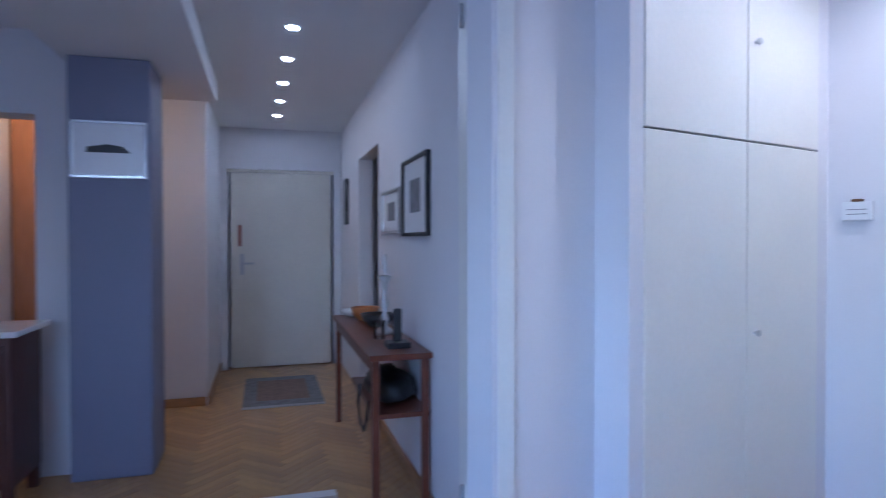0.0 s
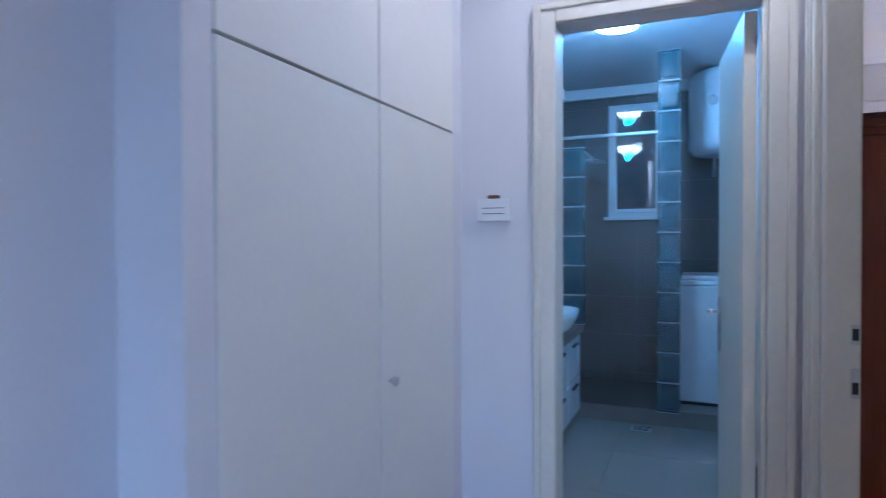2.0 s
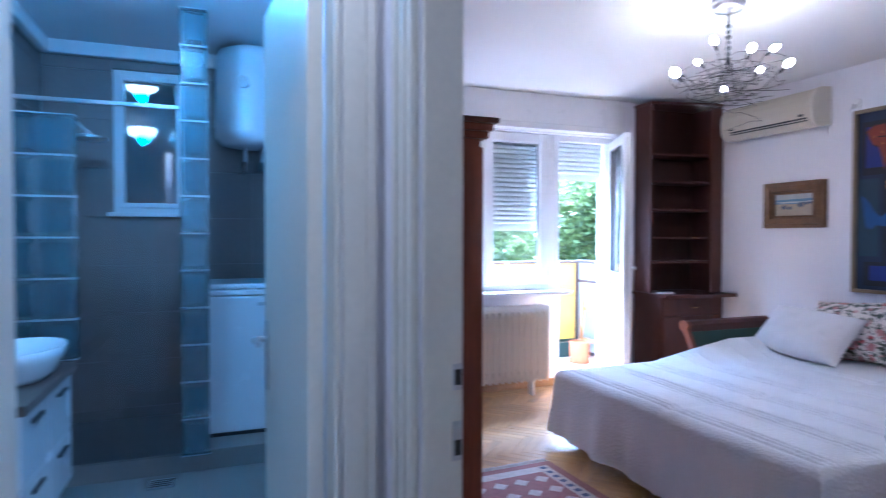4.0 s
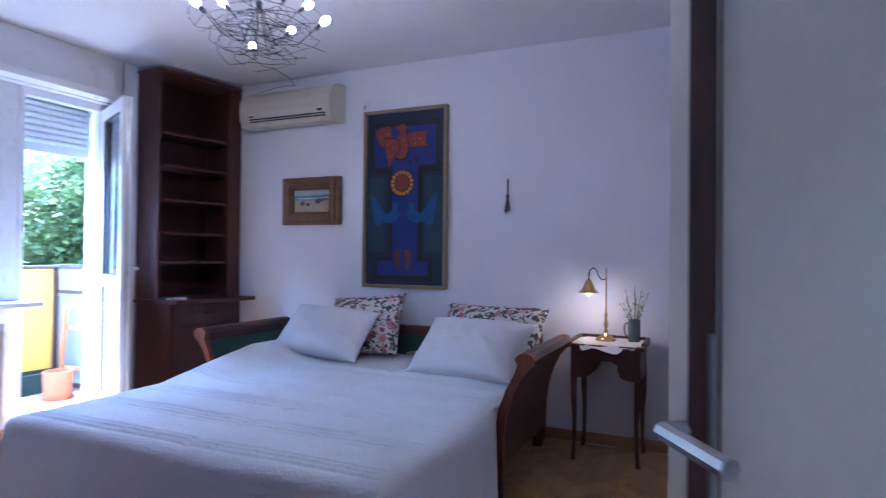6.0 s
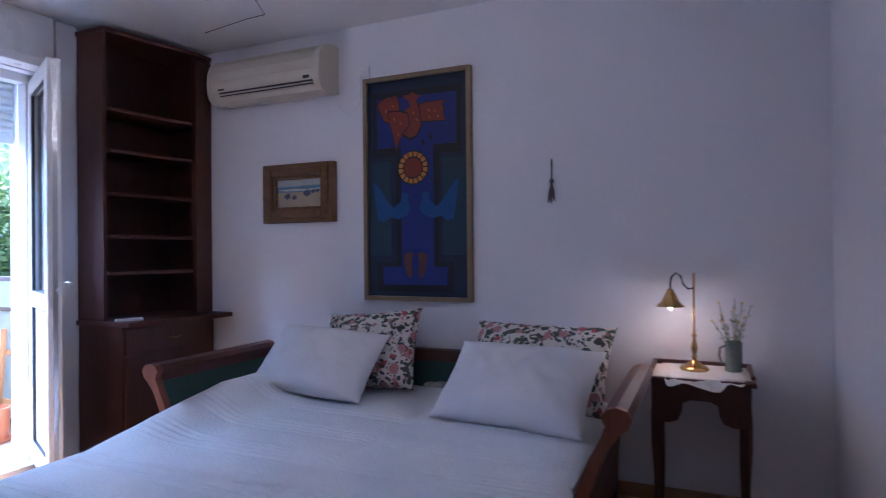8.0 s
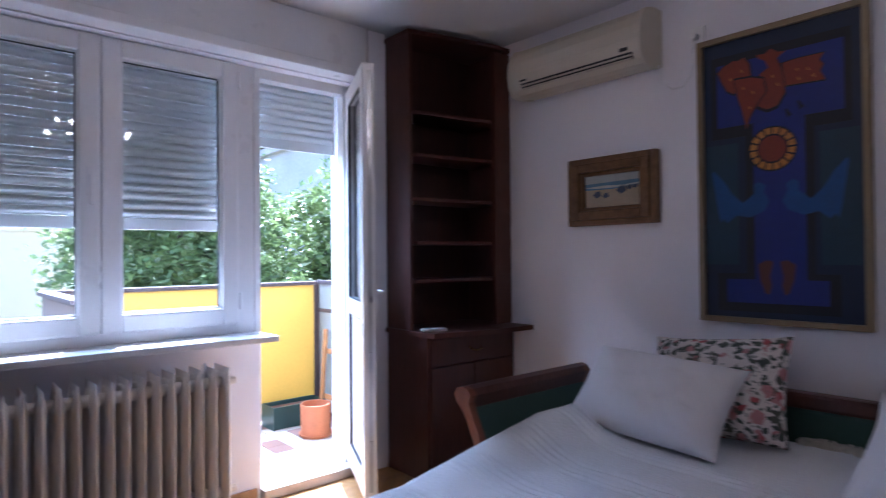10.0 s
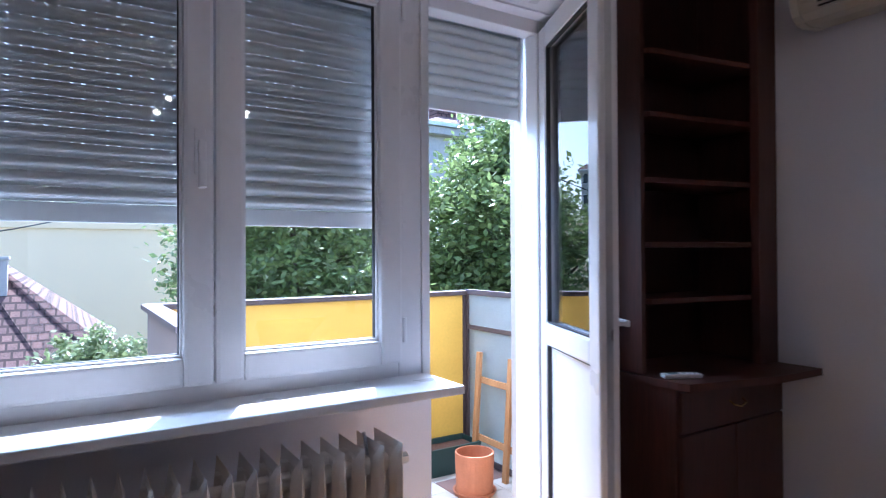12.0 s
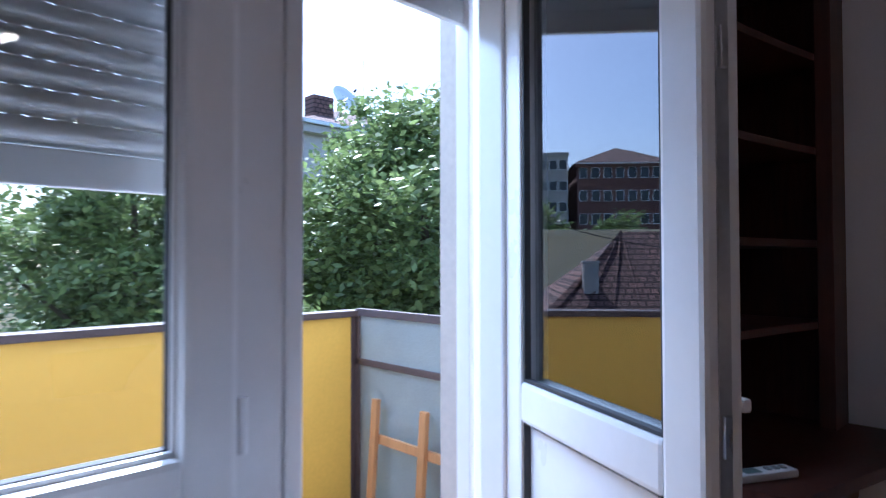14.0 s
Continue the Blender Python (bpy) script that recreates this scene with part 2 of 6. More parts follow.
structure("wall_living", [(4.95, 5.05, -4.16, -1.0, -0.05, 2.62), (4.95, 8.2, -1.0, -0.9, -0.05, 2.62), (8.1, 8.2, -5.6, -4.1, -0.05, 2.62), (8.1, 8.2, -3.0, -1.0, -0.05, 2.62), (8.1, 8.2, -4.1, -3.0, -0.05, 0.9), (8.1, 8.2, -4.1, -3.0, 2.1, 2.62), (8.2, 9.4, -5.6, -5.5, -0.05, 2.62), (9.3, 9.4, -6.8, -5.6, -0.05, 2.62)], M_WALL_HALL, "plain white wall of the living area")

# the corridor runs at a slant to the bedroom
HM = pose(5.25, -5.41, 0, 0, 0, -14.4)


def hall(name, boxes, mat, label="", bevel=0.0):
    return structure(name, boxes, mat, label, bevel, HM)


hall("corridor_floor", [(-2.0, 4.0, -5.25, 0.35, -0.2, -0.014)], M_BASE, "corridor subfloor")
hall("corridor_ceiling", [(-2.0, 4.0, -5.2, -0.3, HALL_H, HALL_H + 0.15)], M_CEIL, "lowered white corridor ceiling with round downlights")
hall("corridor_soffit", [(1.05, 1.8, -2.9, -0.9, HALL_H - 0.16, HALL_H - 0.003)], M_CEIL, "white box beam under the corridor ceiling", 0.004)
# the last box is an unseen wall, added to keep the sun out of the niche
hall("wall_corridor_west", [(-0.2, -0.08, -2.5, -0.42, -0.05, HALL_H), (-0.2, -0.08, -4.9, -3.45, -0.05, HALL_H), (-0.2, -0.08, -3.45, -2.5, 2.05, HALL_H), (-0.9, -0.8, -4.9, -2.4, -0.05, HALL_H), (-0.9, -0.2, -2.4, -2.3, -0.05, HALL_H)], M_WALL_HALL, "white corridor wall hung with framed prints")
hall("wall_corridor_south", [(-0.9, 0.0, -4.95, -4.78, -0.05, HALL_H), (1.09, 4.0, -4.95, -4.78, -0.05, HALL_H), (0.0, 1.09, -4.95, -4.78, 2.09, HALL_H), (-0.9, 2.6, -5.15, -4.96, -0.05, HALL_H)], M_WALL_HALL, "white wall round the entrance door")
hall("wall_corridor_east", [(1.17, 2.6, -4.78, -3.37, -0.05, HALL_H)], M_WALL_HALL, "white corner wall beside the entrance", 0.004)
hall("column", [(1.33, 1.75, -2.3, -1.9, 0.0, HALL_H - 0.162)], M_COLUMN, "slate blue painted column", 0.012)
# the last box is an unseen wall that shuts stray sky light out
hall("wall_kitchen", [(2.45, 2.6, -3.37, -2.8, -0.05, HALL_H), (1.75, 1.95, -2.25, -2.05, -0.05, HALL_H), (1.95, 2.75, -2.25, -2.05, 2.05, HALL_H), (2.75, 4.0, -2.25, -2.05, -0.05, HALL_H), (3.9, 4.0, -2.05, 0.3, -0.05, HALL_H), (3.9, 4.0, -4.78, -2.25, -0.05, HALL_H)], M_WALL_HALL, "white wall with the kitchen doorway")
hall("door_jamb_corridor", [(-0.08, -0.02, -0.42, 0.0, 0.0, 2.5)], M_WHITE, "white painted door jamb with brass hinges", 0.004)
hall("corridor_baseboard", [(-0.08, -0.065, -2.5, -0.43, 0.0, 0.07), (1.155, 1.17, -4.76, -3.39, 0.0, 0.07), (1.18, 2.4, -3.37, -3.355, 0.0, 0.07)], M_BASE, "low oak baseboard", 0.003)

# ---- structure: bathroom ----
BF = 0.13         # the bathroom floor lies higher
structure("bath_floor", [(0.62, 3.45, -5.5, -4.16, -0.2, BF - 0.004)], M_GROUT, "raised bathroom floor bed")
structure("bath_ceiling", [(0.5, 3.385, -5.6, -4.16, 2.56, 2.7)], M_CEIL, "white bathroom ceiling")
structure("bath_wall_west", [(0.5, 0.61, -5.6, -5.12, -0.05, 2.56), (0.5, 0.61, -4.70, -4.16, -0.05, 2.56), (0.5, 0.61, -5.12, -4.70, -0.05, 1.53), (0.5, 0.61, -5.12, -4.70, 2.42, 2.56)], M_GROUT, "tiled bathroom wall with the small window")
structure("bath_wall_south", [(0.5, 3.385, -5.72, -5.51, -0.05, 2.56)], M_GROUT, "tiled bathroom wall")
structure("bath_crown", [(0.62, 0.67, -5.5, -4.16, 2.475, 2.558), (0.67, 3.38, -5.5, -5.45, 2.475, 2.558)], M_CEIL, "white plaster cornice", 0.01)
structure("shower_step", [(0.62, 1.40, -5.5, -4.16, BF - 0.004, 0.235)], M_BFLOOR, "tiled step to the shower platform", 0.004)
# closed box, added to keep daylight out of the bathroom window
structure("bath_window_box", [(-0.35, 0.49, -5.62, -5.55, 0.9, 2.7), (-0.35, 0.49, -4.3, -4.2, 0.9, 2.7), (-0.42, -0.35, -5.62, -4.2, 0.9, 2.7), (-0.42, 0.49, -5.62, -4.2, 0.8, 0.9), (-0.42, 0.49, -5.62, -4.2, 2.7, 2.8)], M_CONCRETE, "closed concrete box behind the bathroom window")

# ---- lamps of the place and added sky fill ----
lamp("living_daylight", "AREA", 1.5, (0.52, 0.68, 1.0), look((8.09, -3.55, 1.5), (6.0, -3.55, 1.5)), 1.05, 1.15)
# unseen area lamp, added to strengthen sky light through window and balcony door
lamp("sky_fill", "AREA", 72, (0.68, 0.85, 1.0), look((-1.9, -1.7, 3.35), (0.9, -1.7, 0.9)), 4.2, 0.7)
lamp("bath_light", "POINT", 0.95, (0.08, 0.52, 1.0), pose(2.28, -4.85, 2.425), 0.05)


# ---- bedroom: window, balcony door, shutters ----


def ring(bm, y0, y1, z0, z1, x0, x1, w, bevel=0.008):
    """A rectangular frame of four bars in the plane of the window wall."""
    bm_box(bm, x0, x1, y0, y0 + w, z0, z1, bevel)
    bm_box(bm, x0, x1, y1 - w, y1, z0, z1, bevel)
    bm_box(bm, x0, x1, y0 + w - 0.002, y1 - w + 0.002, z0, z0 + w, bevel)
    bm_box(bm, x0, x1, y0 + w - 0.002, y1 - w + 0.002, z1 - w, z1, bevel)


window = thing("window_1", "white plastic double window with half-lowered roller shutters", "window")
window["kind"] = "structure"
bm = bmesh.new()
ring(bm, -2.98, -1.535, 0.865, 2.345, -0.15, -0.075, 0.1)
part("window_frame", bm, M_PVC, window)


def sash(y0, y1, parent):
    z0, z1, w = 0.945, 2.335, 0.088
    bm = bmesh.new()
    ring(bm, y0, y1, z0, z1, -0.125, -0.045, w, 0.012)
    ring(bm, y0 + w - 0.004, y1 - w + 0.004, z0 + w - 0.004, z1 - w + 0.004, -0.1, -0.068, 0.012, 0.003)
    s = part("sash", bm, M_PVC, parent)
    bm = bmesh.new()
    ring(bm, y0 + w + 0.004, y1 - w - 0.004, z0 + w + 0.004, z1 - w - 0.004, -0.099, -0.079, 0.006, 0)
    part("gasket", bm, M_GASKET, s, "black rubber seal")
    bm = bmesh.new()
    bm_box(bm, -0.094, -0.086, y0 + w, y1 - w, z0 + w, z1 - w)
    g = part("pane", bm, M_GLASS, s, "clear window pane")
    g.visible_shadow = False
    return s


s1 = sash(-2.945, -2.284, window)
s2 = sash(-2.280, -1.63, window)
bm = bmesh.new()
bm_box(bm, -0.047, -0.033, -2.343, -2.309, 1.585, 1.725, 0.006)
bm_box(bm, -0.036, -0.002, -2.335, -2.317, 1.655, 1.677, 0.004)
bm_box(bm, -0.014, 0.006, -2.338, -2.314, 1.54, 1.685, 0.007)
part("handle", bm, M_PVC, s1, "white lever handle")
for z in (1.02, 2.2):
    bm = bmesh.new()
    bm_cyl(bm, (-0.05, -1.622, z), (-0.05, -1.622, z + 0.09), 0.008)
    part("hinge", bm, M_PVC, s2)

structure("windowsill", [(-0.1, 0.185, -3.1, -1.515, 0.862, 0.893)], M_PVC, "wide white windowsill above the radiator", 0.006)

door = thing("door_balcony", "white plastic balcony door standing ajar, glazed above a panel", "door")
door["kind"] = "structure"
for b in ((-0.15, -0.07, -1.535, -1.5, 0.0, 2.345), (-0.15, -0.07, -0.955, -0.885, 0.0, 2.345), (-0.13, -0.055, -0.975, -0.956, 0.05, 2.28), (-0.15, -0.07, -1.499, -0.956, 2.285, 2.345)):
    boxpart("frame_bar", M_PVC, door, *b, 0.005)
bm = bmesh.new()
bm_box(bm, -0.34, 0.04, -1.53, -0.89, 0.0, 0.055, 0.006)
part("threshold", bm, material("worn_stone_threshold", (0.5, 0.44, 0.38), 0.7, vary=0.15, scale=9, bump=0.3), door, "worn pale threshold")
LEAF = pose(-0.06, -0.922, 0, 0, 0, -24.2)
leaf = new("door_leaf", bpy.data.meshes.new("door_leaf"))
leaf.parent = door
leaf.matrix_basis = LEAF
bm = bmesh.new()
for a in ((0.0, 0.095, 0.06, 2.29), (0.56, 0.65, 0.06, 2.29), (0.093, 0.562, 2.2, 2.29), (0.093, 0.562, 0.06, 0.18), (0.093, 0.562, 0.965, 1.055)):
    bm_box(bm, a[0], a[1], -0.035, 0.035, a[2], a[3], 0.01)
bm.to_mesh(leaf.data)
bm.free()
leaf.data.materials.append(M_PVC)
for nm, mat, z0, z1, th in (("leaf_pane", M_GLASS2, 1.05, 2.205, 0.004), ("leaf_panel", M_PVC, 0.175, 0.97, 0.012)):
    bm = bmesh.new()
    bm_box(bm, 0.09, 0.565, -th, th, z0, z1)
    o = part(nm, bm, mat, leaf)
    if mat is M_GLASS2:
        o.visible_shadow = False
bm = bmesh.new()
for z0, z1, w in ((1.055, 2.2, 0.007), (0.18, 0.965, 0.004)):
    for sx in (-1, 1):
        bm_box(bm, 0.095, 0.095 + w, 0.02 * sx - 0.008, 0.02 * sx + 0.008, z0, z1)
        bm_box(bm, 0.56 - w, 0.56, 0.02 * sx - 0.008, 0.02 * sx + 0.008, z0, z1)
        bm_box(bm, 0.102, 0.553, 0.02 * sx - 0.008, 0.02 * sx + 0.008, z0, z0 + w)
        bm_box(bm, 0.102, 0.553, 0.02 * sx - 0.008, 0.02 * sx + 0.008, z1 - w, z1)
part("leaf_gasket", bm, M_GASKET, leaf, "thin dark rubber seal")
bm = bmesh.new()
bm_box(bm, 0.649, 0.6525, -0.011, 0.011, 0.1, 2.25)
for z in (0.3, 0.75, 1.05, 1.6, 2.05):
    bm_box(bm, 0.651, 0.658, -0.007, 0.007, z, z + 0.06, 0.002)
part("lock_strip", bm, M_STEEL, leaf, "steel locking strip on the edge")
bm = bmesh.new()
bm_box(bm, 0.592, 0.62, 0.034, 0.047, 1.0, 1.15, 0.005)
bm_box(bm, 0.598, 0.614, 0.046, 0.085, 1.1, 1.116, 0.004)
bm_box(bm, 0.48, 0.616, 0.07, 0.088, 1.097, 1.119, 0.006)
part("leaf_handle", bm, M_PVC, leaf, "white lever handle")


def shutter(name, y0, y1, z0, z1, label):
    sh = thing(name, label, "roller shutter", group="roller shutters")
    pitch = 0.0442
    bm = bmesh.new()
    w = y1 - y0
    k = pitch - 0.0016
    inner = [(-0.005 + 0.016 * math.sin(math.pi * q / 10) ** 0.8, k * q / 10) for q in range(11)]
    outer = [(-0.008 + 0.009 * math.sin(math.pi * q / 10), k * q / 10) for q in range(10, -1, -1)]
    bm_prism(bm, inner + outer, "y", 0, w)
    n = int(w / 0.03)
    for i in range(n):
        bm_box(bm, -0.0075, -0.0055, i * w / n, (i + (0.66, 0.82, 0.74)[i % 3]) * w / n, k - 0.001, pitch + 0.001)
    me = bpy.data.meshes.new("slat")
    bm.to_mesh(me)
    bm.free()
    me.materials.append(M_SHUTTER)
    k = 0
    z = z0 + 0.06
    while z < z1 - 0.01:
        o = new("slat", me)
        o.parent = sh
        o.location = (-0.19, y0, z)
        z += pitch
        k += 1
    bm = bmesh.new()
    bm_box(bm, -0.201, -0.183, y0, y1, z0, z0 + 0.058, 0.003)
    for yy in (y0 + 0.05, y1 - 0.05):
        bm_cyl(bm, (-0.184, yy, z0 + 0.02), (-0.18, yy, z0 + 0.02), 0.006)
    part("bottom_bar", bm, M_SHUTTER, sh)
    bm = bmesh.new()
    bm_box(bm, -0.215, -0.17, y0 - 0.02, y0 - 0.001, 0.9 if z1 > 2.2 and z0 < 1.8 else 0.06, z1, 0.002)
    bm_box(bm, -0.215, -0.17, y1 + 0.001, y1 + 0.02, 0.9 if z1 > 2.2 and z0 < 1.8 else 0.06, z1, 0.002)
    part("guide_rail", bm, M_PVC, sh)
    return sh


shutter("roller_shutter", -2.93, -2.31, 1.44, 2.36, "grey slatted roller shutter lowered two thirds over the window")
shutter("roller_shutter", -2.26, -1.64, 1.44, 2.36, "grey slatted roller shutter lowered two thirds over the window")
shutter("roller_shutter", -1.505, -0.97, 1.93, 2.36, "grey slatted roller shutter rolled up above the balcony door")

# ---- bedroom: radiator ----
rad = thing("radiator", "old cream column radiator under the windowsill", "radiator")
outline = [(0.312, 0.0015), (0.296, 0.011), (0.262, 0.02), (0.232, 0.008), (0.2, 0.007), (0.168, 0.02), (0.134, 0.011), (0.118, 0.0015)]
outline = outline + [(x, -y) for x, y in reversed(outline)]
bm = bmesh.new()
levels = [(0.13, 0.75, 0.5), (0.165, 1.0, 1.0), (0.70, 1.0, 1.0), (0.745, 0.98, 0.7), (0.785, 1.0, 0.16)]
rings = []
for z, sx, sy in levels:
    rings.append([bm.verts.new(((x - 0.215) * sx + 0.215, y * sy, z - (0.03 if z > 0.77 and 0.15 < x < 0.28 else 0))) for x, y in outline])
for a, b in zip(rings, rings[1:]):
    for i in range(len(a)):
        bm.faces.new((a[i], a[(i + 1) % len(a)], b[(i + 1) % len(a)], b[i]))
bm.faces.new(list(reversed(rings[0])))
bm.faces.new(rings[-1])
bmesh.ops.recalc_face_normals(bm, faces=bm.faces[:])
sec = bpy.data.meshes.new("section")
bm.to_mesh(sec)
bm.free()
sec.materials.append(M_RAD)
for i in range(18):
    o = new("section", sec)
    o.parent = rad
    o.location = (0.008, -1.83 - i * 0.0605, 0)
for z in (0.19, 0.705):
    bm = bmesh.new()
    bm_cyl(bm, (0.223, -2.9, z), (0.223, -1.79, z), 0.027, seg=16)
    bm_cyl(bm, (0.223, -1.79, z), (0.223, -1.765, z), 0.018, seg=6)
    part("manifold", bm, M_RAD, rad, smooth=False)
bm = bmesh.new()
bm_tube(bm, [(0.223, -1.9, 0.735), (0.21, -1.9, 0.78), (0.2, -1.9, 0.8)], 0.006)
part("bleed_valve", bm, M_STEEL, rad)
for y in (-1.95, -2.75):
    bm = bmesh.new()
    bm_box(bm, 0.18, 0.26, y - 0.01, y + 0.01, 0.0, 0.16, 0.004)
    part("foot", bm, M_RAD, rad)

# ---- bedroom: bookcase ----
# mahogany hue at about half brightness, only for the back panel
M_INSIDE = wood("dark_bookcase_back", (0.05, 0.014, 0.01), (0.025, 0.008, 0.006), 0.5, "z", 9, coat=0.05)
case = thing("bookcase", "tall empty dark mahogany bookcase on a wider base cabinet", "bookcase")


def panel_outline(front_top, front_bottom):
    return [(0.055, 0.86), (front_bottom, 0.86), (front_top, 2.62), (0.055, 2.62)]


bm = bmesh.new()
bm_prism(bm, panel_outline(0.285, 0.285), "y", -0.735, -0.71)
part("side_panel", bm, M_DARKWOOD, case)
bm = bmesh.new()
bm_prism(bm, panel_outline(0.42, 0.42), "y", -0.045, -0.012)
bm_box(bm, 0.39, 0.43, -0.15, -0.012, 0.86, 2.6, 0.003)
part("side_panel", bm, M_DARKWOOD, case)
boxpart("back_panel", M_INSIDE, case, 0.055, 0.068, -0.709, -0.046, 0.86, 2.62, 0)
bm = bmesh.new()
bm_prism(bm, [(0.05, -0.742), (0.29, -0.742), (0.43, -0.15), (0.43, -0.008), (0.05, -0.008)], "z", 2.62, 2.645)
part("top", bm, M_DARKWOOD, case)
for z in (2.155, 1.9, 1.635, 1.375, 1.147):
    bm = bmesh.new()
    front = [(0.27, -0.708), (0.3, -0.69), (0.315, -0.64), (0.33, -0.5), (0.36, -0.3), (0.388, -0.152), (0.388, -0.047), (0.07, -0.047), (0.07, -0.708)]
    bm_prism(bm, front, "z", z - 0.01, z + 0.01)
    part("shelf", bm, M_DARKWOOD, case)
bm = bmesh.new()
bm_prism(bm, [(0.055, -0.75), (0.46, -0.75), (0.5, -0.735), (0.6, -0.3), (0.61, -0.01), (0.055, -0.01)], "z", 0.83, 0.858)
part("ledge", bm, M_DARKWOOD, case)
boxpart("base_body", M_DARKWOOD, case, 0.058, 0.44, -0.735, -0.012, 0.0, 0.83, 0.003)
boxpart("base_drawer", M_DARKWOOD, case, 0.44, 0.456, -0.72, -0.03, 0.66, 0.815, 0.004)
for y0, y1 in ((-0.72, -0.378), (-0.372, -0.03)):
    d = boxpart("base_door", M_DARKWOOD, case, 0.44, 0.456, y0, y1, 0.05, 0.65, 0.004)
bm = bmesh.new()
bm_tube(bm, [(0.456, -0.42, 0.75), (0.475, -0.415, 0.735), (0.478, -0.375, 0.725), (0.475, -0.335, 0.735), (0.456, -0.33, 0.75)], 0.004)
part("drawer_pull", bm, M_BRASS, case, "small brass drop pull")

rem = thing("remote_control", "white remote control lying on the bookcase ledge", "remote", pose(0.41, -0.66, 0.859, 0, 0, 62))
boxpart("body", M_PVC, rem, -0.075, 0.075, -0.022, 0.022, 0.0, 0.018, 0.006)
boxpart("screen", material("grey_display", (0.25, 0.3, 0.3), 0.2), rem, -0.055, -0.015, -0.014, 0.014, 0.0175, 0.0195, 0.001)
for i in range(3):
    boxpart("button", material("grey_button", (0.35, 0.35, 0.36), 0.5), rem, 0.005 + i * 0.02, 0.017 + i * 0.02, -0.008, 0.008, 0.0175, 0.0205, 0.001)

# ---- bedroom: air conditioner ----
M_AC = material("aged_cream_plastic", (0.62, 0.56, 0.46), 0.45, vary=0.04, scale=5, bump=0.03)
ac = thing("air_conditioner", "aged cream wall air conditioner with open louvre", "air conditioner")
AX0, AX1, AZ0, AZ1 = 0.6, 1.49, 2.235, 2.56
prof = [(-0.0, AZ0 + 0.035), (-0.12, AZ0 + 0.02), (-0.165, AZ0 + 0.028), (-0.192, AZ0 + 0.05), (-0.207, AZ0 + 0.085), (-0.214, AZ0 + 0.15), (-0.208, AZ0 + 0.215), (-0.188, AZ0 + 0.265), (-0.15, AZ1 - 0.02), (-0.1, AZ1 - 0.004), (-0.06, AZ1), (0.0, AZ1)]
bm = bmesh.new()
bm_prism(bm, prof, "x", AX0 + 0.03, AX1 - 0.03)
part("body", bm, M_AC, ac)
for a, b in ((AX0, AX0 + 0.031), (AX1 - 0.031, AX1)):
    bm = bmesh.new()
    bm_prism(bm, [(y * 1.03, z + (0.004 if z > 2.4 else -0.004)) for y, z in prof], "x", a, b)
    part("end_cap", bm, M_AC, ac)
bm = bmesh.new()
for i in range(64):
    x = AX0 + 0.05 + i * (AX1 - AX0 - 0.1) / 63
    pts = [(x, -0.2115, AZ0 + 0.13), (x, -0.2145, AZ0 + 0.15), (x, -0.2085, AZ0 + 0.215), (x, -0.1885, AZ0 + 0.266), (x, -0.151, AZ1 - 0.019)]
    bm_tube(bm, pts, 0.0022, seg=4)
part("grille", bm, M_AC, ac, "fine ribbed intake grille")
bm = bmesh.new()
bm_prism(bm, [(-0.195, AZ0 + 0.05), (-0.2105, AZ0 + 0.083), (-0.2, AZ0 + 0.092), (-0.18, AZ0 + 0.06)], "x", AX0 + 0.1, AX1 - 0.05)
part("outlet", bm, M_BLACK, ac, "dark open air outlet")
bm = bmesh.new()
for dz in (0.05, 0.066):
    bm_box(bm, AX0 + 0.1, AX1 - 0.05, -0.219 + (0.066 - dz) * 0.5, -0.2 + (0.066 - dz) * 0.5, AZ0 + dz, AZ0 + dz + 0.005, 0.001)
part("louvre", bm, M_AC, ac)
boxpart("display", M_BLACK, ac, AX1 - 0.12, AX1 - 0.075, -0.2135, -0.206, AZ0 + 0.098, AZ0 + 0.116, 0.002)
boxpart("badge", M_BLACK, ac, AX0 + 0.09, AX0 + 0.14, -0.2125, -0.206, AZ0 + 0.098, AZ0 + 0.108, 0.001)
sock = thing("wall_socket", "white wall socket with the plug of the air conditioner", "socket")
boxpart("plate", M_PVC, sock, 1.65, 1.72, -0.012, 0.0, 2.32, 2.42, 0.003)
bm = bmesh.new()
bm_cyl(bm, (1.675, -0.012, 2.37), (1.675, -0.045, 2.37), 0.018)
part("plug", bm, M_PVC, sock)
bm = bmesh.new()
bm_tube(bm, [(1.675, -0.045, 2.36), (1.672, -0.04, 2.28), (1.655, -0.02, 2.19), (1.61, -0.015, 2.14), (1.55, -0.015, 2.14), (1.505, -0.02, 2.18), (1.492, -0.04, 2.27)], 0.005)
part("cord", bm, M_PVC, sock, "hanging white power cord")

# ---- bedroom: pictures ----


def flat(bm, pts, y, th=0.0015):
    """A flat painted patch of (x, z) points standing just proud of the canvas."""
    bm_prism(bm, pts, "y", y - th, y)


def paint(name, colour):
    return material(name, colour, 0.55, vary=0.16, scale=14, grain=120, bump=0.35)


P_NAVY, P_BLUE, P_INK = paint("navy_paint", (0.008, 0.016, 0.045)), paint("ultramarine_paint", (0.012, 0.02, 0.17)), paint("ink_paint", (0.006, 0.006, 0.012))
P_RED, P_ORANGE, P_SKY, P_TEAL, P_BROWN = paint("brick_red_paint", (0.2, 0.03, 0.012)), paint("orange_paint", (0.5, 0.2, 0.03)), paint("sky_blue_paint", (0.015, 0.07, 0.22)), paint("teal_paint", (0.012, 0.035, 0.06)), paint("brown_paint", (0.11, 0.03, 0.02))
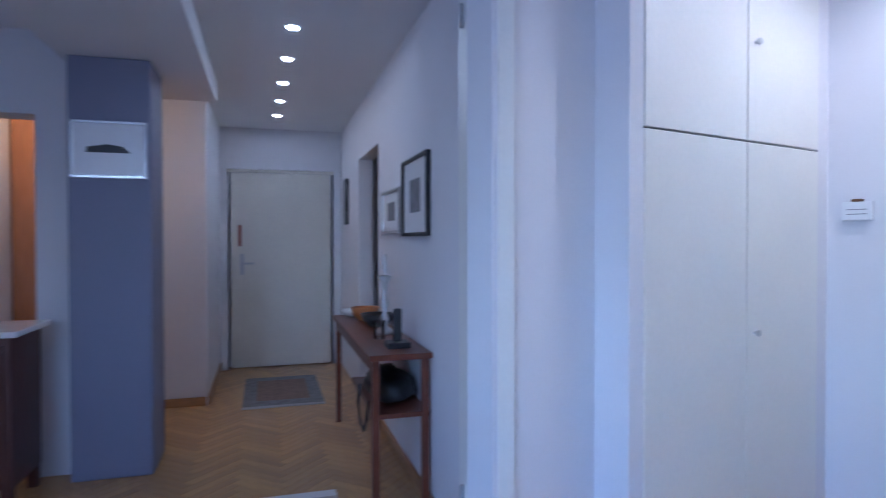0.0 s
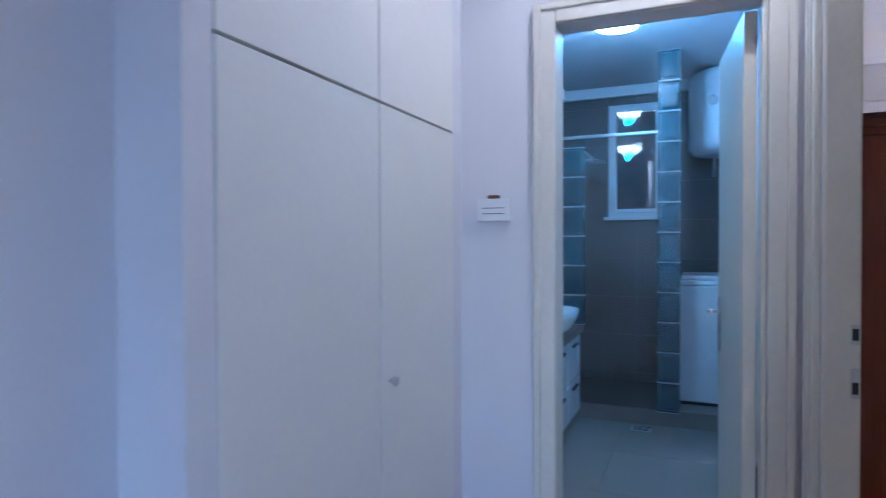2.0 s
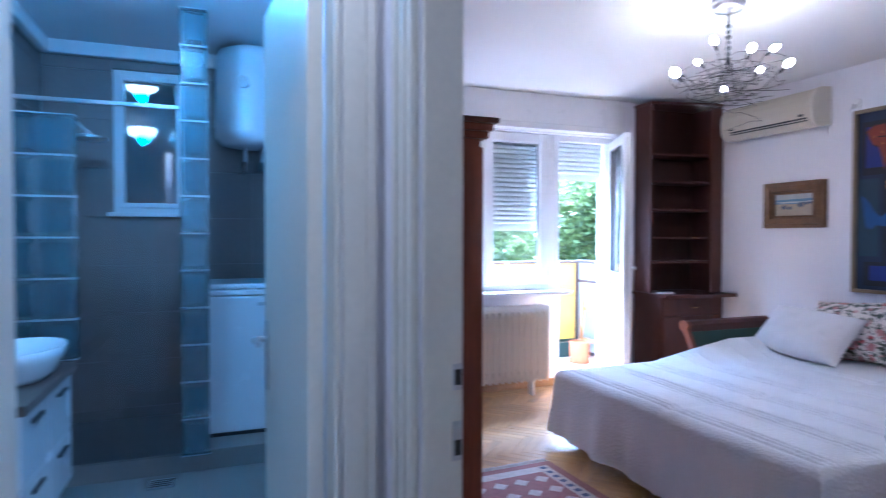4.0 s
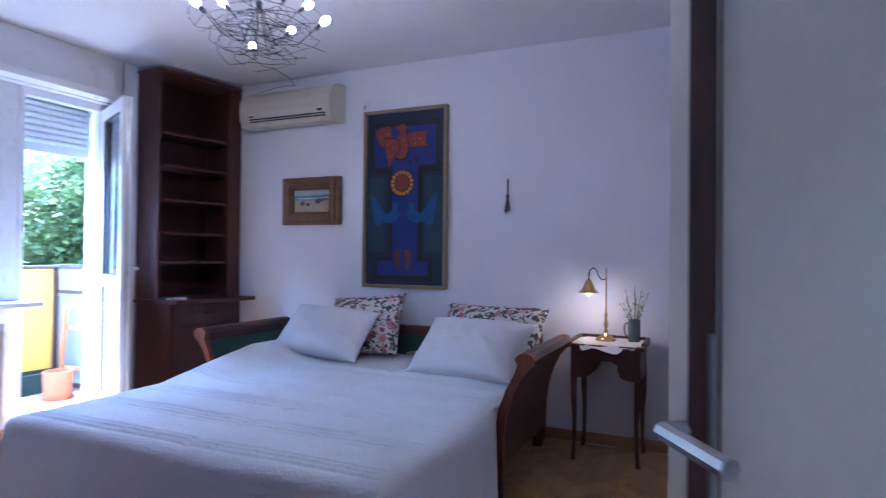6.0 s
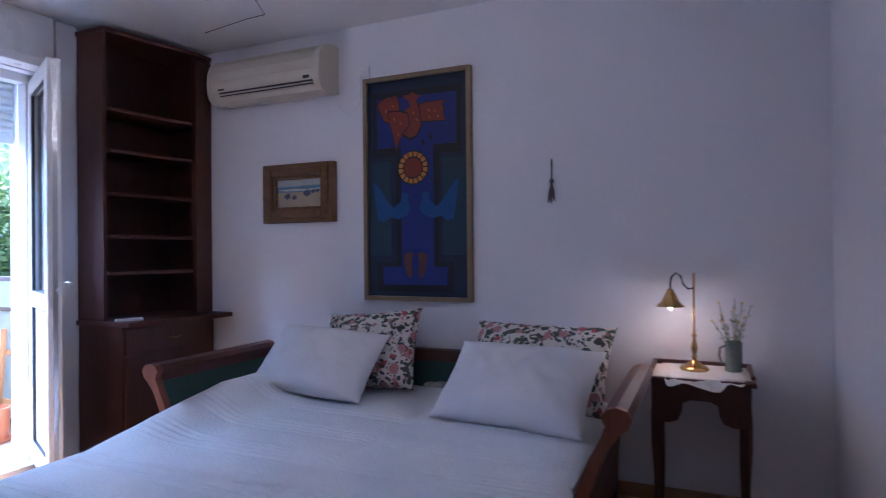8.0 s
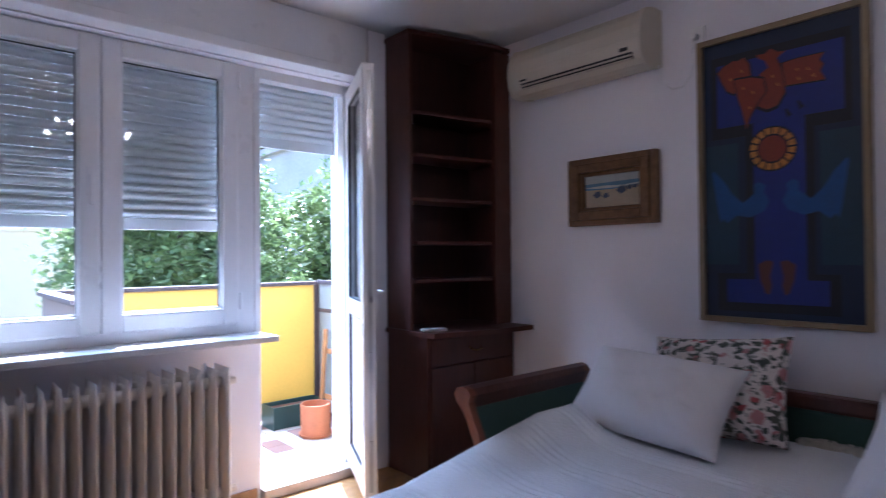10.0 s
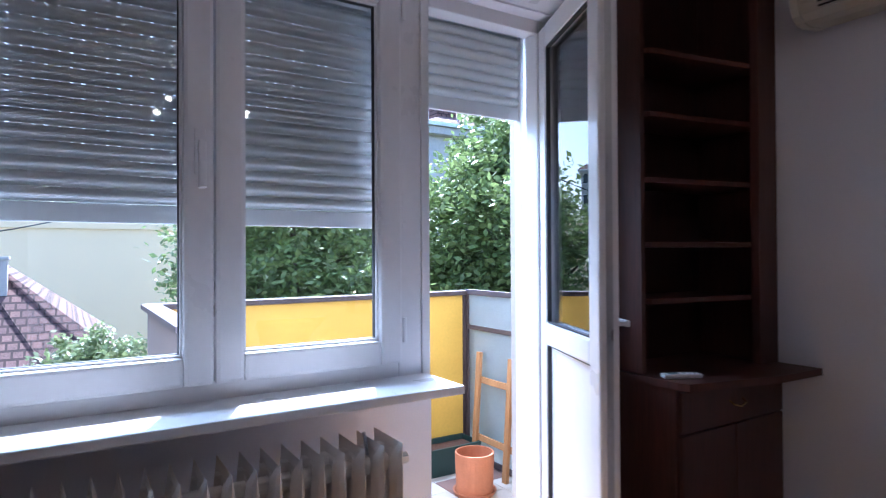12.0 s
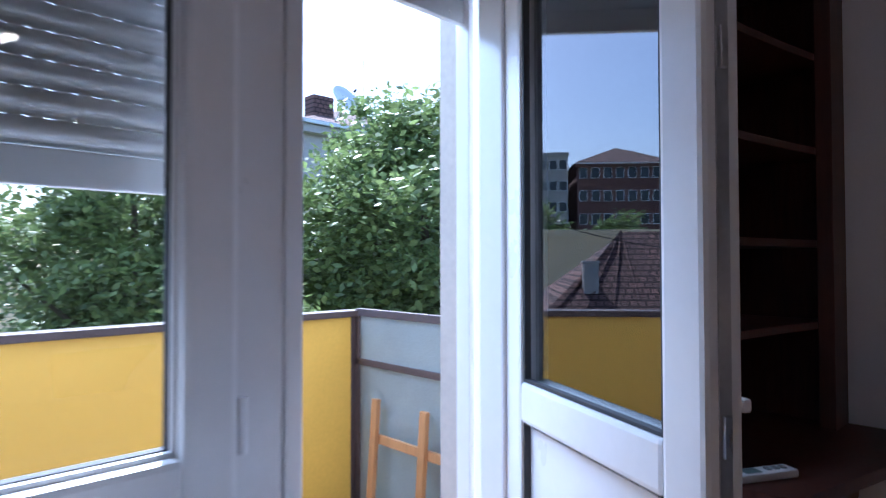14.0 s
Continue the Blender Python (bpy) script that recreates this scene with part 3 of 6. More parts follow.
M_GILT = material("dull_gold_frame", (0.26, 0.19, 0.11), 0.5, metal=0.3, vary=0.15, scale=12, bump=0.2)
PX0, PX1, PZ0, PZ1 = 1.692, 2.40, 0.972, 2.328
pic = thing("painting", "tall framed painting in blues with red and orange motifs", "painting")
bm = bmesh.new()
for b in ((PX0, PX0 + 0.026, PZ0, PZ1), (PX1 - 0.026, PX1, PZ0, PZ1), (PX0 + 0.025, PX1 - 0.025, PZ0, PZ0 + 0.026), (PX0 + 0.025, PX1 - 0.025, PZ1 - 0.026, PZ1)):
    bm_box(bm, b[0], b[1], -0.045, 0.0, b[2], b[3], 0.003)
part("frame", bm, M_GILT, pic, "narrow dull gold frame")
boxpart("canvas", P_NAVY, pic, PX0 + 0.026, PX1 - 0.026, -0.022, -0.002, PZ0 + 0.026, PZ1 - 0.026, 0)


def on(u, v):
    """From the canvas's own share of width and height (from its top left) to metres."""
    return (PX0 + u * (PX1 - PX0), PZ1 - v * (PZ1 - PZ0))


def patch(name, mat, pts, layer, parent=pic):
    bm = bmesh.new()
    flat(bm, [on(*p) for p in pts], -0.0222 - 0.0018 * layer)
    return part(name, bm, mat, parent)


def disc(name, mat, u, v, r, layer, r2=None, seg=24):
    asp = (PX1 - PX0) / (PZ1 - PZ0)
    return patch(name, mat, [(u + r * math.cos(2 * math.pi * i / seg), v + (r2 or r) * asp * math.sin(2 * math.pi * i / seg)) for i in range(seg)], layer)


patch("border", P_INK, [(0.09, 0.07), (0.91, 0.07), (0.91, 0.36), (0.71, 0.36), (0.71, 0.83), (0.84, 0.83), (0.84, 0.96), (0.12, 0.96), (0.12, 0.83), (0.31, 0.83), (0.31, 0.36), (0.09, 0.36)], 1)
patch("field", P_BLUE, [(0.13, 0.1), (0.87, 0.1), (0.87, 0.32), (0.66, 0.32), (0.66, 0.85), (0.78, 0.85), (0.78, 0.93), (0.18, 0.93), (0.18, 0.85), (0.36, 0.85), (0.36, 0.32), (0.13, 0.32)], 2)
patch("side_field", P_TEAL, [(0.05, 0.38), (0.26, 0.38), (0.26, 0.8), (0.05, 0.8)], 2)
patch("side_field", P_TEAL, [(0.74, 0.38), (0.95, 0.38), (0.95, 0.8), (0.74, 0.8)], 2)
def inked(name, mat, pts, layer):
    """A painted shape with a dark brushed outline."""
    cu, cv = sum(q[0] for q in pts) / len(pts), sum(q[1] for q in pts) / len(pts)
    patch("ink_outline", P_INK, [(cu + (u - cu) * 1.09, cv + (v - cv) * 1.09) for u, v in pts], layer)
    patch(name, mat, pts, layer + 1)


inked("red_wing", P_RED, [(0.14, 0.125), (0.18, 0.105), (0.21, 0.1), (0.24, 0.093), (0.27, 0.097), (0.31, 0.09), (0.34, 0.115), (0.35, 0.165), (0.26, 0.165), (0.25, 0.21), (0.2, 0.195), (0.17, 0.165)], 3)
inked("red_tail", P_RED, [(0.54, 0.14), (0.62, 0.135), (0.77, 0.135), (0.745, 0.155), (0.765, 0.17), (0.75, 0.19), (0.775, 0.22), (0.555, 0.215)], 3)
inked("red_body", P_RED, [(0.39, 0.265), (0.45, 0.283), (0.51, 0.275), (0.555, 0.235), (0.545, 0.18), (0.53, 0.15), (0.51, 0.12), (0.56, 0.102), (0.52, 0.1), (0.475, 0.083), (0.44, 0.096), (0.39, 0.093), (0.4, 0.106), (0.44, 0.12), (0.46, 0.145), (0.41, 0.16), (0.42, 0.2)], 5)
inked("red_lower_wing", P_RED, [(0.25, 0.163), (0.35, 0.165), (0.43, 0.178), (0.445, 0.225), (0.39, 0.26), (0.345, 0.3), (0.325, 0.34), (0.3, 0.275), (0.27, 0.22)], 7)
for a in ((0.22, 0.15), (0.29, 0.13), (0.3, 0.19), (0.36, 0.21), (0.34, 0.26), (0.48, 0.17), (0.51, 0.2), (0.62, 0.165), (0.68, 0.17), (0.63, 0.195), (0.71, 0.195)):
    patch("stroke", P_ORANGE, [(a[0], a[1]), (a[0] + 0.007, a[1] + 0.003), (a[0] + 0.018, a[1] + 0.014), (a[0] + 0.004, a[1] + 0.01)], 9)
for a in ((0.55, 0.29), (0.62, 0.27)):
    patch("ink_stroke", P_INK, [(a[0], a[1]), (a[0] + 0.012, a[1]), (a[0] + 0.05, a[1] + 0.03), (a[0] + 0.03, a[1] + 0.022), (a[0] + 0.015, a[1] + 0.035)], 3)
disc("sun_ring", P_INK, 0.475, 0.415, 0.145, 3)
for i in range(16):
    a0, a1 = 2 * math.pi * (i + 0.1) / 16, 2 * math.pi * (i + 0.85) / 16
    asp = (PX1 - PX0) / (PZ1 - PZ0)
    patch("ray", P_ORANGE, [(0.475 + r * math.cos(a), 0.415 + r * asp * math.sin(a)) for r, a in ((0.095, a0), (0.135, a0), (0.135, a1), (0.095, a1))], 4)
disc("sun_centre", P_RED, 0.475, 0.415, 0.083, 4)
for s in (-1, 1):
    patch("blue_shape", P_SKY, [(0.49 + s * q[0], q[1]) for q in ((0.06, 0.535), (0.1, 0.522), (0.13, 0.53), (0.13, 0.56), (0.2, 0.59), (0.27, 0.555), (0.32, 0.51), (0.39, 0.47), (0.4, 0.48), (0.36, 0.62), (0.345, 0.655), (0.33, 0.64), (0.3, 0.655), (0.24, 0.63), (0.16, 0.64), (0.07, 0.62), (0.04, 0.59), (0.07, 0.555))], 3)
    patch("brown_shape", P_BROWN, [(0.49 + s * q[0], q[1]) for q in ((0.02, 0.79), (0.06, 0.785), (0.11, 0.8), (0.1, 0.85), (0.07, 0.895), (0.045, 0.9), (0.03, 0.87), (0.04, 0.84))], 3)

SX0, SX1, SZ0, SZ1 = 0.915, 1.475, 1.46, 1.845
small = thing("seascape_painting", "small beach painting in a carved worn gilt frame", "painting")
M_OLDGILT = material("worn_carved_gilt", (0.17, 0.09, 0.04), 0.5, metal=0.35, vary=0.4, scale=26, grain=120, bump=0.9)
bm = bmesh.new()
for k, (inset, w, d) in enumerate(((0.0, 0.035, 0.05), (0.033, 0.05, 0.066), (0.081, 0.022, 0.045))):
    a0, a1, c0, c1 = SX0 + inset, SX1 - inset, SZ0 + inset, SZ1 - inset
    for b in ((a0, a0 + w, c0, c1), (a1 - w, a1, c0, c1), (a0 + w, a1 - w, c0, c0 + w), (a0 + w, a1 - w, c1 - w, c1)):
        bm_box(bm, b[0], b[1], -d, 0.0, b[2], b[3], 0.008)
part("frame", bm, M_OLDGILT, small, "carved worn gilt frame")
boxpart("canvas", paint("sand_paint", (0.42, 0.33, 0.22)), small, SX0 + 0.1, SX1 - 0.1, -0.02, -0.001, SZ0 + 0.1, SZ1 - 0.1, 0)
cw, ch = SX1 - SX0 - 0.206, SZ1 - SZ0 - 0.206


def dab(name, mat, pts, layer):
    bm = bmesh.new()
    flat(bm, [(SX0 + 0.103 + u * cw, SZ1 - 0.103 - v * ch) for u, v in pts], -0.0202 - 0.0012 * layer, 0.001)
    part(name, bm, mat, small)


P_BOAT = paint("slate_paint", (0.06, 0.08, 0.13))
dab("sky", paint("grey_sky_paint", (0.4, 0.42, 0.42)), [(0, 0), (1, 0), (1, 0.22), (0, 0.25)], 1)
dab("sea", paint("sea_paint", (0.12, 0.22, 0.33)), [(0, 0.25), (1, 0.22), (1, 0.4), (0.5, 0.46), (0, 0.44)], 1)
dab("surf", paint("surf_paint", (0.5, 0.52, 0.5)), [(0.0, 0.36), (0.35, 0.33), (0.7, 0.36), (1, 0.32), (1, 0.37), (0.6, 0.42), (0.2, 0.41)], 2)
for u, v, s in ((0.22, 0.62, 1.0), (0.38, 0.66, 0.8), (0.66, 0.52, 1.2), (0.8, 0.46, 0.7), (0.9, 0.44, 0.6)):
    dab("dark_dab", P_BOAT, [(u - 0.07 * s, v), (u - 0.02 * s, v - 0.11 * s), (u + 0.06 * s, v - 0.13 * s), (u + 0.08 * s, v + 0.02 * s), (u, v + 0.1 * s)], 2)

# ---- bedroom: dried sprig on the wall ----
M_HERB = material("dried_lavender", (0.1, 0.075, 0.08), 0.9, vary=0.3, scale=40, bump=0.5)
sprig = thing("dried_sprig", "small bundle of dried lavender hung on the wall", "dried flowers")
rnd = random.Random(3)
for i in range(9):
    bm = bmesh.new()
    a, b = rnd.uniform(-0.006, 0.006), rnd.uniform(-0.022, 0.022)
    pts = [(2.858 + a, -0.012, 1.765 - rnd.uniform(0, 0.02)), (2.858 + a * 0.5, -0.014, 1.64), (2.858 + b * 0.6, -0.016, 1.575), (2.858 + b, -0.018, 1.51 + rnd.uniform(0, 0.03))]
    bm_tube(bm, pts, [0.0025, 0.0025, 0.006, 0.003], seg=5)
    part("stem", bm, M_HERB, sprig)
bm = bmesh.new()
bm_cyl(bm, (2.858, -0.014, 1.63), (2.858, -0.014, 1.65), 0.012)
part("tie", bm, M_HERB, sprig)

# ---- bedroom: sofa bed ----
bed = thing("sofa_bed", "cherry wood scroll-arm sofa bed with dark green upholstery, pulled out", "sofa bed")
boxpart("base", M_DARKWOOD, bed, 1.47, 3.1, -2.34, -0.09, 0.06, 0.26, 0.01)
boxpart("mattress", M_PILLOW, bed, 1.45, 3.13, -2.36, -0.14, 0.262, 0.48, 0.04, "mattress under the bedspread")
for x, y in ((1.52, -2.28), (3.14, -2.28), (1.52, -0.2), (3.14, -0.2)):
    boxpart("leg", M_DARKWOOD, bed, x - 0.03, x + 0.03, y - 0.03, y + 0.03, 0.0, 0.06, 0.004)


def arm_z(z):
    """Heights of the arms above the seat, drawn a little lower."""
    return z if z < 0.35 else 0.35 + (z - 0.35) * 0.9


def scroll(sgn, x):
    """Side profile (x, z) of one arm that curls outwards at the top; sgn is the outward side."""
    inner = [(0.0, 0.12), (0.0, 0.35), (0.02, 0.48), (0.06, 0.6), (0.1, 0.685), (0.115, 0.73), (0.1, 0.765)]
    top = [(0.12, 0.79), (0.15, 0.8), (0.185, 0.79), (0.2, 0.76), (0.19, 0.725), (0.165, 0.705)]
    outer = [(0.125, 0.65), (0.088, 0.56), (0.062, 0.46), (0.047, 0.35), (0.043, 0.12)]
    return [(x + sgn * u, arm_z(z)) for u, z in inner + top + outer]


for sgn, x in ((-1, 1.405), (1, 3.2)):
    post_mat = M_ARMWOOD
    for y0, y1 in ((-1.225, -1.19), (-0.44, -0.4)):
        bm = bmesh.new()
        bm_prism(bm, scroll(sgn, x), "y", y0, y1)
        part("arm_post", bm, post_mat, bed)
    bm = bmesh.new()
    prof = [(x + sgn * u, arm_z(z)) for u, z in ((0.1, 0.765), (0.12, 0.79), (0.15, 0.8), (0.185, 0.79), (0.2, 0.76), (0.19, 0.725), (0.165, 0.705), (0.115, 0.705))]
    bm_prism(bm, [(u, z) for u, z in prof], "y", -1.189, -0.441)
    part("arm_rail", bm, M_DARKWOOD, bed, "dark polished top rail")
    bm = bmesh.new()
    prof = [(x + sgn * u, arm_z(z)) for u, z in ((0.008, 0.2), (0.008, 0.36), (0.03, 0.48), (0.07, 0.6), (0.105, 0.68), (0.115, 0.704), (0.135, 0.704), (0.1, 0.62), (0.06, 0.5), (0.035, 0.36), (0.03, 0.2))]
    bm_prism(bm, prof, "y", -1.188, -0.442)
    part("arm_upholstery", bm, M_GREEN, bed, "dark green ribbed upholstery")
    bm = bmesh.new()
    prof = [(x + sgn * u, arm_z(z)) for u, z in ((0.031, 0.2), (0.036, 0.36), (0.061, 0.5), (0.101, 0.62), (0.136, 0.704), (0.148, 0.704), (0.115, 0.62), (0.075, 0.5), (0.05, 0.36), (0.043, 0.2))]
    bm_prism(bm, prof, "y", -1.188, -0.442)
    part("arm_back", bm, M_DARKWOOD, bed, "dark wooden outer face of the arm")
    boxpart("arm_leg", M_DARKWOOD, bed, x + sgn * 0.003, x + sgn * 0.042, -1.224, -1.192, 0.0, 0.121, 0.004)
boxpart("back_rail", M_DARKWOOD, bed, 1.46, 3.14, -0.135, -0.07, 0.64, 0.71, 0.015)
boxpart("back_upholstery", M_GREEN, bed, 1.46, 3.14, -0.13, -0.075, 0.3, 0.645, 0.015, "dark green ribbed upholstery")

# bedspread with relief bands woven across it
M_SPREAD2 = material("white_banded_bedspread", (0.76, 0.77, 0.8), 0.95, vary=0.05, scale=9, grain=200, bump=0.0, sheen=0.2)
nn, ll = nodes_of(M_SPREAD2)
tc = nn.new("ShaderNodeTexCoord")
blob = nn.new("ShaderNodeTexVoronoi")
blob.inputs["Scale"].default_value = 70
ll.new(tc.outputs["Object"], blob.inputs["Vector"])
sm = nn.new("ShaderNodeMath")
sm.operation = "MULTIPLY_ADD"
sm.inputs[1].default_value = 0.7
ll.new(blob.outputs["Distance"], sm.inputs[0])
sm.inputs[2].default_value = 0.0
bp = nn.new("ShaderNodeBump")
bp.inputs["Strength"].default_value = 0.4
bp.inputs["Distance"].default_value = 0.008
ll.new(sm.outputs[0], bp.inputs["Height"])
ll.new(bp.outputs[0], nn["Principled BSDF"].inputs["Normal"])

bm = bmesh.new()
NX, NY = 90, 330
X0, X1, Y0, Y1, TOP = 1.425, 3.2, -2.36, -0.16, 0.505
HANG = 0.455
grid = {}
for i in range(NX + 1):
    for j in range(NY + 1):
        u = X0 - HANG + (X1 - X0 + 2 * HANG) * i / NX
        v = Y0 - HANG + (Y1 - Y0 + HANG) * j / NY
        x1 = X1 - 0.03 * min(max((v + 1.4) / 0.14, 0.0), 1.0)
        dx = max(X0 - u, u - x1, 0.0)
        dy = max(Y0 - v, 0.0)
        if v > -1.27:
            dx = min(dx, 0.05)
        d = max(dx, dy)
        cx, cy = min(max(u, X0), x1), max(v, Y0)
        along = cy if dx > dy else cx
        fold = noise.noise(Vector((along * 5.0, 0.0, 2.0 if dx > dy else 7.0)))
        r = 0.05
        if d <= 0:
            out, drop = 0.0, 0.0
        else:
            a = min(d / r, math.pi / 2)
            out = r * math.sin(a)
            drop = r * (1 - math.cos(a)) + max(0.0, d - r * math.pi / 2)
        spread = 0.035 * (drop / HANG) * (1 + 1.3 * fold) + 0.02 * fold * (drop / HANG)
        sx = (-1 if u < X0 else 1 if u > x1 else 0)
        x = cx + (sx * (out + spread) if dx > 0 and (dx >= dy or dy > 0) else 0)
        y = cy - ((out + spread) if dy > 0 else 0)
        if dx > 0 and dy > 0:
            x = cx + sx * (out + spread) * (dx / d) ** 0.5
            y = cy - (out + spread) * (dy / d) ** 0.5
        z = TOP - drop + 0.006 * noise.noise(Vector((u * 2.2, v * 2.2, 0.3))) + 0.003 * noise.noise(Vector((u * 7, v * 7, 1.3))) - 0.012 * math.exp(-((u - 2.38) / 0.02) ** 2)
        lift = min(max((v + 1.65) / 0.7, 0.0), 1.0)
        z += 0.125 * lift * math.exp(-((u - X0) / 0.17) ** 2) * (1 if d <= 0.06 else 0)
        group = abs((v / 0.31) % 1 - 0.5) * 2
        if group < 0.5 and v < -0.75 and d <= 0:
            z += 0.011 * math.sin(v * 2 * math.pi / 0.036 + 0.5 * noise.noise(Vector((u * 2, v, 4)))) * min(1, (0.5 - group) * 8) * (0.75 + 0.5 * noise.noise(Vector((u * 14, v * 9, 6))))
        grid[i, j] = bm.verts.new((x, y, max(z, 0.03)))
for i in range(NX):
    for j in range(NY):
        bm.faces.new((grid[i, j], grid[i + 1, j], grid[i + 1, j + 1], grid[i, j + 1]))
solid("bedspread", bm, M_SPREAD2, "white woven bedspread with relief bands draped over the bed", "bedspread", smooth=True)


def pillow(name, w, d, h, m, mat, label, seed, group):
    """A plump cushion with drawn-out corners and soft creases, lying in its own xy plane."""
    bm = bmesh.new()
    n = 40
    verts = {}
    for side in (1, -1):
        for i in range(n + 1):
            for j in range(n + 1):
                a, b = 2 * i / n - 1, 2 * j / n - 1
                edge = (1 - abs(a) ** 2.6) * (1 - abs(b) ** 2.6)
                puff = max(edge, 0) ** 0.55
                pin = 1 - 0.06 * (1 - abs(a)) * abs(b) ** 4 * 1.2 - 0.0
                x = a * w / 2 * (1 - 0.07 * (1 - abs(b) ** 2) * abs(a) ** 3)
                y = b * d / 2 * (1 - 0.08 * (1 - abs(a) ** 2) * abs(b) ** 3)
                cre = noise.noise(Vector((a * 2.4 + seed, b * 2.4, side))) * 0.16 + 0.1 * noise.noise(Vector((a * 5 + seed, b * 3, side * 2)))
                z = side * h / 2 * puff * (1 + cre)
                rim = max(abs(a), abs(b))
                z += side * 0.007 * noise.noise(Vector((math.atan2(b, a) * 5 + seed, rim * 1.2, side))) * max(0, rim - 0.45) * puff * 2
                z += side * 0.005 * (1 - abs(noise.noise(Vector((a * 3.1 + b * 2 + seed, b * 1.6 - a, side + 3)))) * 4) * puff
                if i in (0, n) or j in (0, n):
                    if side == -1:
                        verts[side, i, j] = verts[1, i, j]
                        continue
                    z = 0.004 * noise.noise(Vector((a * 3, b * 3, seed)))
                verts[side, i, j] = bm.verts.new((x, y, z))
    for side in (1, -1):
        for i in range(n):
            for j in range(n):
                q = [verts[side, i, j], verts[side, i + 1, j], verts[side, i + 1, j + 1], verts[side, i, j + 1]]
                bm.faces.new(q if side == 1 else q[::-1])
    ob = solid(name, bm, mat, label, "pillow", group, smooth=True)
    ob.matrix_world = m
    return ob


# floral print: cream cloth with rose and leaf blots
M_FLORAL = bpy.data.materials.new("floral_print_cotton")
M_FLORAL.use_nodes = True
nn, ll = nodes_of(M_FLORAL)
tc = nn.new("ShaderNodeTexCoord")
warp = nn.new("ShaderNodeTexNoise")
warp.inputs["Scale"].default_value = 28
ll.new(tc.outputs["Object"], warp.inputs["Vector"])
mixv = nn.new("ShaderNodeMix")
mixv.data_type = "VECTOR"
mixv.inputs["Factor"].default_value = 0.05
ll.new(tc.outputs["Object"], mixv.inputs[4])
ll.new(warp.outputs["Color"], mixv.inputs[5])
last = None
base = (0.72, 0.66, 0.62, 1)
for k, (sc, cut, col) in enumerate(((24, 0.36, (0.10, 0.11, 0.09, 1)), (34, 0.34, (0.07, 0.09, 0.08, 1)), (13, 0.3, (0.5, 0.24, 0.24, 1)), (15, 0.18, (0.42, 0.1, 0.11, 1)))):
    vo = nn.new("ShaderNodeTexVoronoi")
    vo.inputs["Scale"].default_value = sc
    off = nn.new("ShaderNodeMapping")
    off.inputs["Location"].default_value = (k * 3.7, k * 1.9, 0)
    ll.new(mixv.outputs[1], off.inputs[0])
    ll.new(off.outputs[0], vo.inputs["Vector"])
    cr = nn.new("ShaderNodeValToRGB")
    cr.color_ramp.elements[0].position, cr.color_ramp.elements[1].position = cut, cut + 0.06
    cr.color_ramp.elements[0].color, cr.color_ramp.elements[1].color = (1, 1, 1, 1), (0, 0, 0, 1)
    ll.new(vo.outputs["Distance"], cr.inputs[0])
    mx = nn.new("ShaderNodeMix")
    mx.data_type = "RGBA"
    ll.new(cr.outputs[0], mx.inputs["Factor"])
    if last is None:
        mx.inputs[6].default_value = base
    else:
        ll.new(last, mx.inputs[6])
    mx.inputs[7].default_value = col
    last = mx.outputs[2]
ll.new(last, nn["Principled BSDF"].inputs["Base Color"])
nn["Principled BSDF"].inputs["Roughness"].default_value = 0.95

pillow("pillow", 0.68, 0.44, 0.22, pose(1.72, -0.55, 0.685, 43, 3, 2), M_PILLOW, "plump white cotton pillow leaning on the bed", 1.0, "white pillows")
pillow("pillow", 0.72, 0.45, 0.23, pose(2.84, -0.64, 0.665, 42, 0, -8), M_PILLOW, "plump white cotton pillow leaning on the bed", 5.0, "white pillows")
pillow("floral_pillow", 0.6, 0.47, 0.19, pose(1.88, -0.3, 0.715, 62, -5, 3), M_FLORAL, "floral rose-print pillow propped against the bed back", 9.0, "floral pillows")
pillow("floral_pillow", 0.74, 0.45, 0.2, pose(2.85, -0.33, 0.7, 60, 0, -6), M_FLORAL, "floral rose-print pillow propped against the bed back", 13.0, "floral pillows")
M_LACE = material("cream_lace_fringe", (0.62, 0.56, 0.48), 0.95, vary=0.3, scale=60, bump=0.6)
bm = bmesh.new()
for i in range(46):
    x = 2.16 + i * 0.0115
    bm_box(bm, x, x + 0.009, -0.16 - rnd.uniform(0.0, 0.025), -0.128, 0.5, 0.522 + rnd.uniform(0, 0.012), 0)
tagged(solid("lace_fringe", bm, M_LACE, "knotted cream fringe at the head of the bed", "fringe"), kind="stuff")

# ---- bedroom: nightstand and what stands on it ----
ns = thing("nightstand", "small dark mahogany nightstand with slender curved legs", "nightstand")
NX0, NX1, NY0, NY1, NZ = 3.37, 3.81, -0.40, -0.03, 0.70
bm = bmesh.new()
bm_box(bm, NX0, NX1, NY0, NY1, NZ - 0.022, NZ, 0.006)
part("tabletop", bm, M_DARKWOOD, ns)
bm = bmesh.new()
bm_box(bm, NX0 + 0.0, NX0 + 0.02, NY0 + 0.05, NY1, NZ - 0.002, NZ + 0.02, 0.006)
bm_box(bm, NX1 - 0.02, NX1, NY0 + 0.05, NY1, NZ - 0.002, NZ + 0.02, 0.006)
bm_box(bm, NX0 + 0.02, NX1 - 0.02, NY1 - 0.02, NY1, NZ - 0.002, NZ + 0.02, 0.006)
part("gallery_rim", bm, M_DARKWOOD, ns)
bm = bmesh.new()
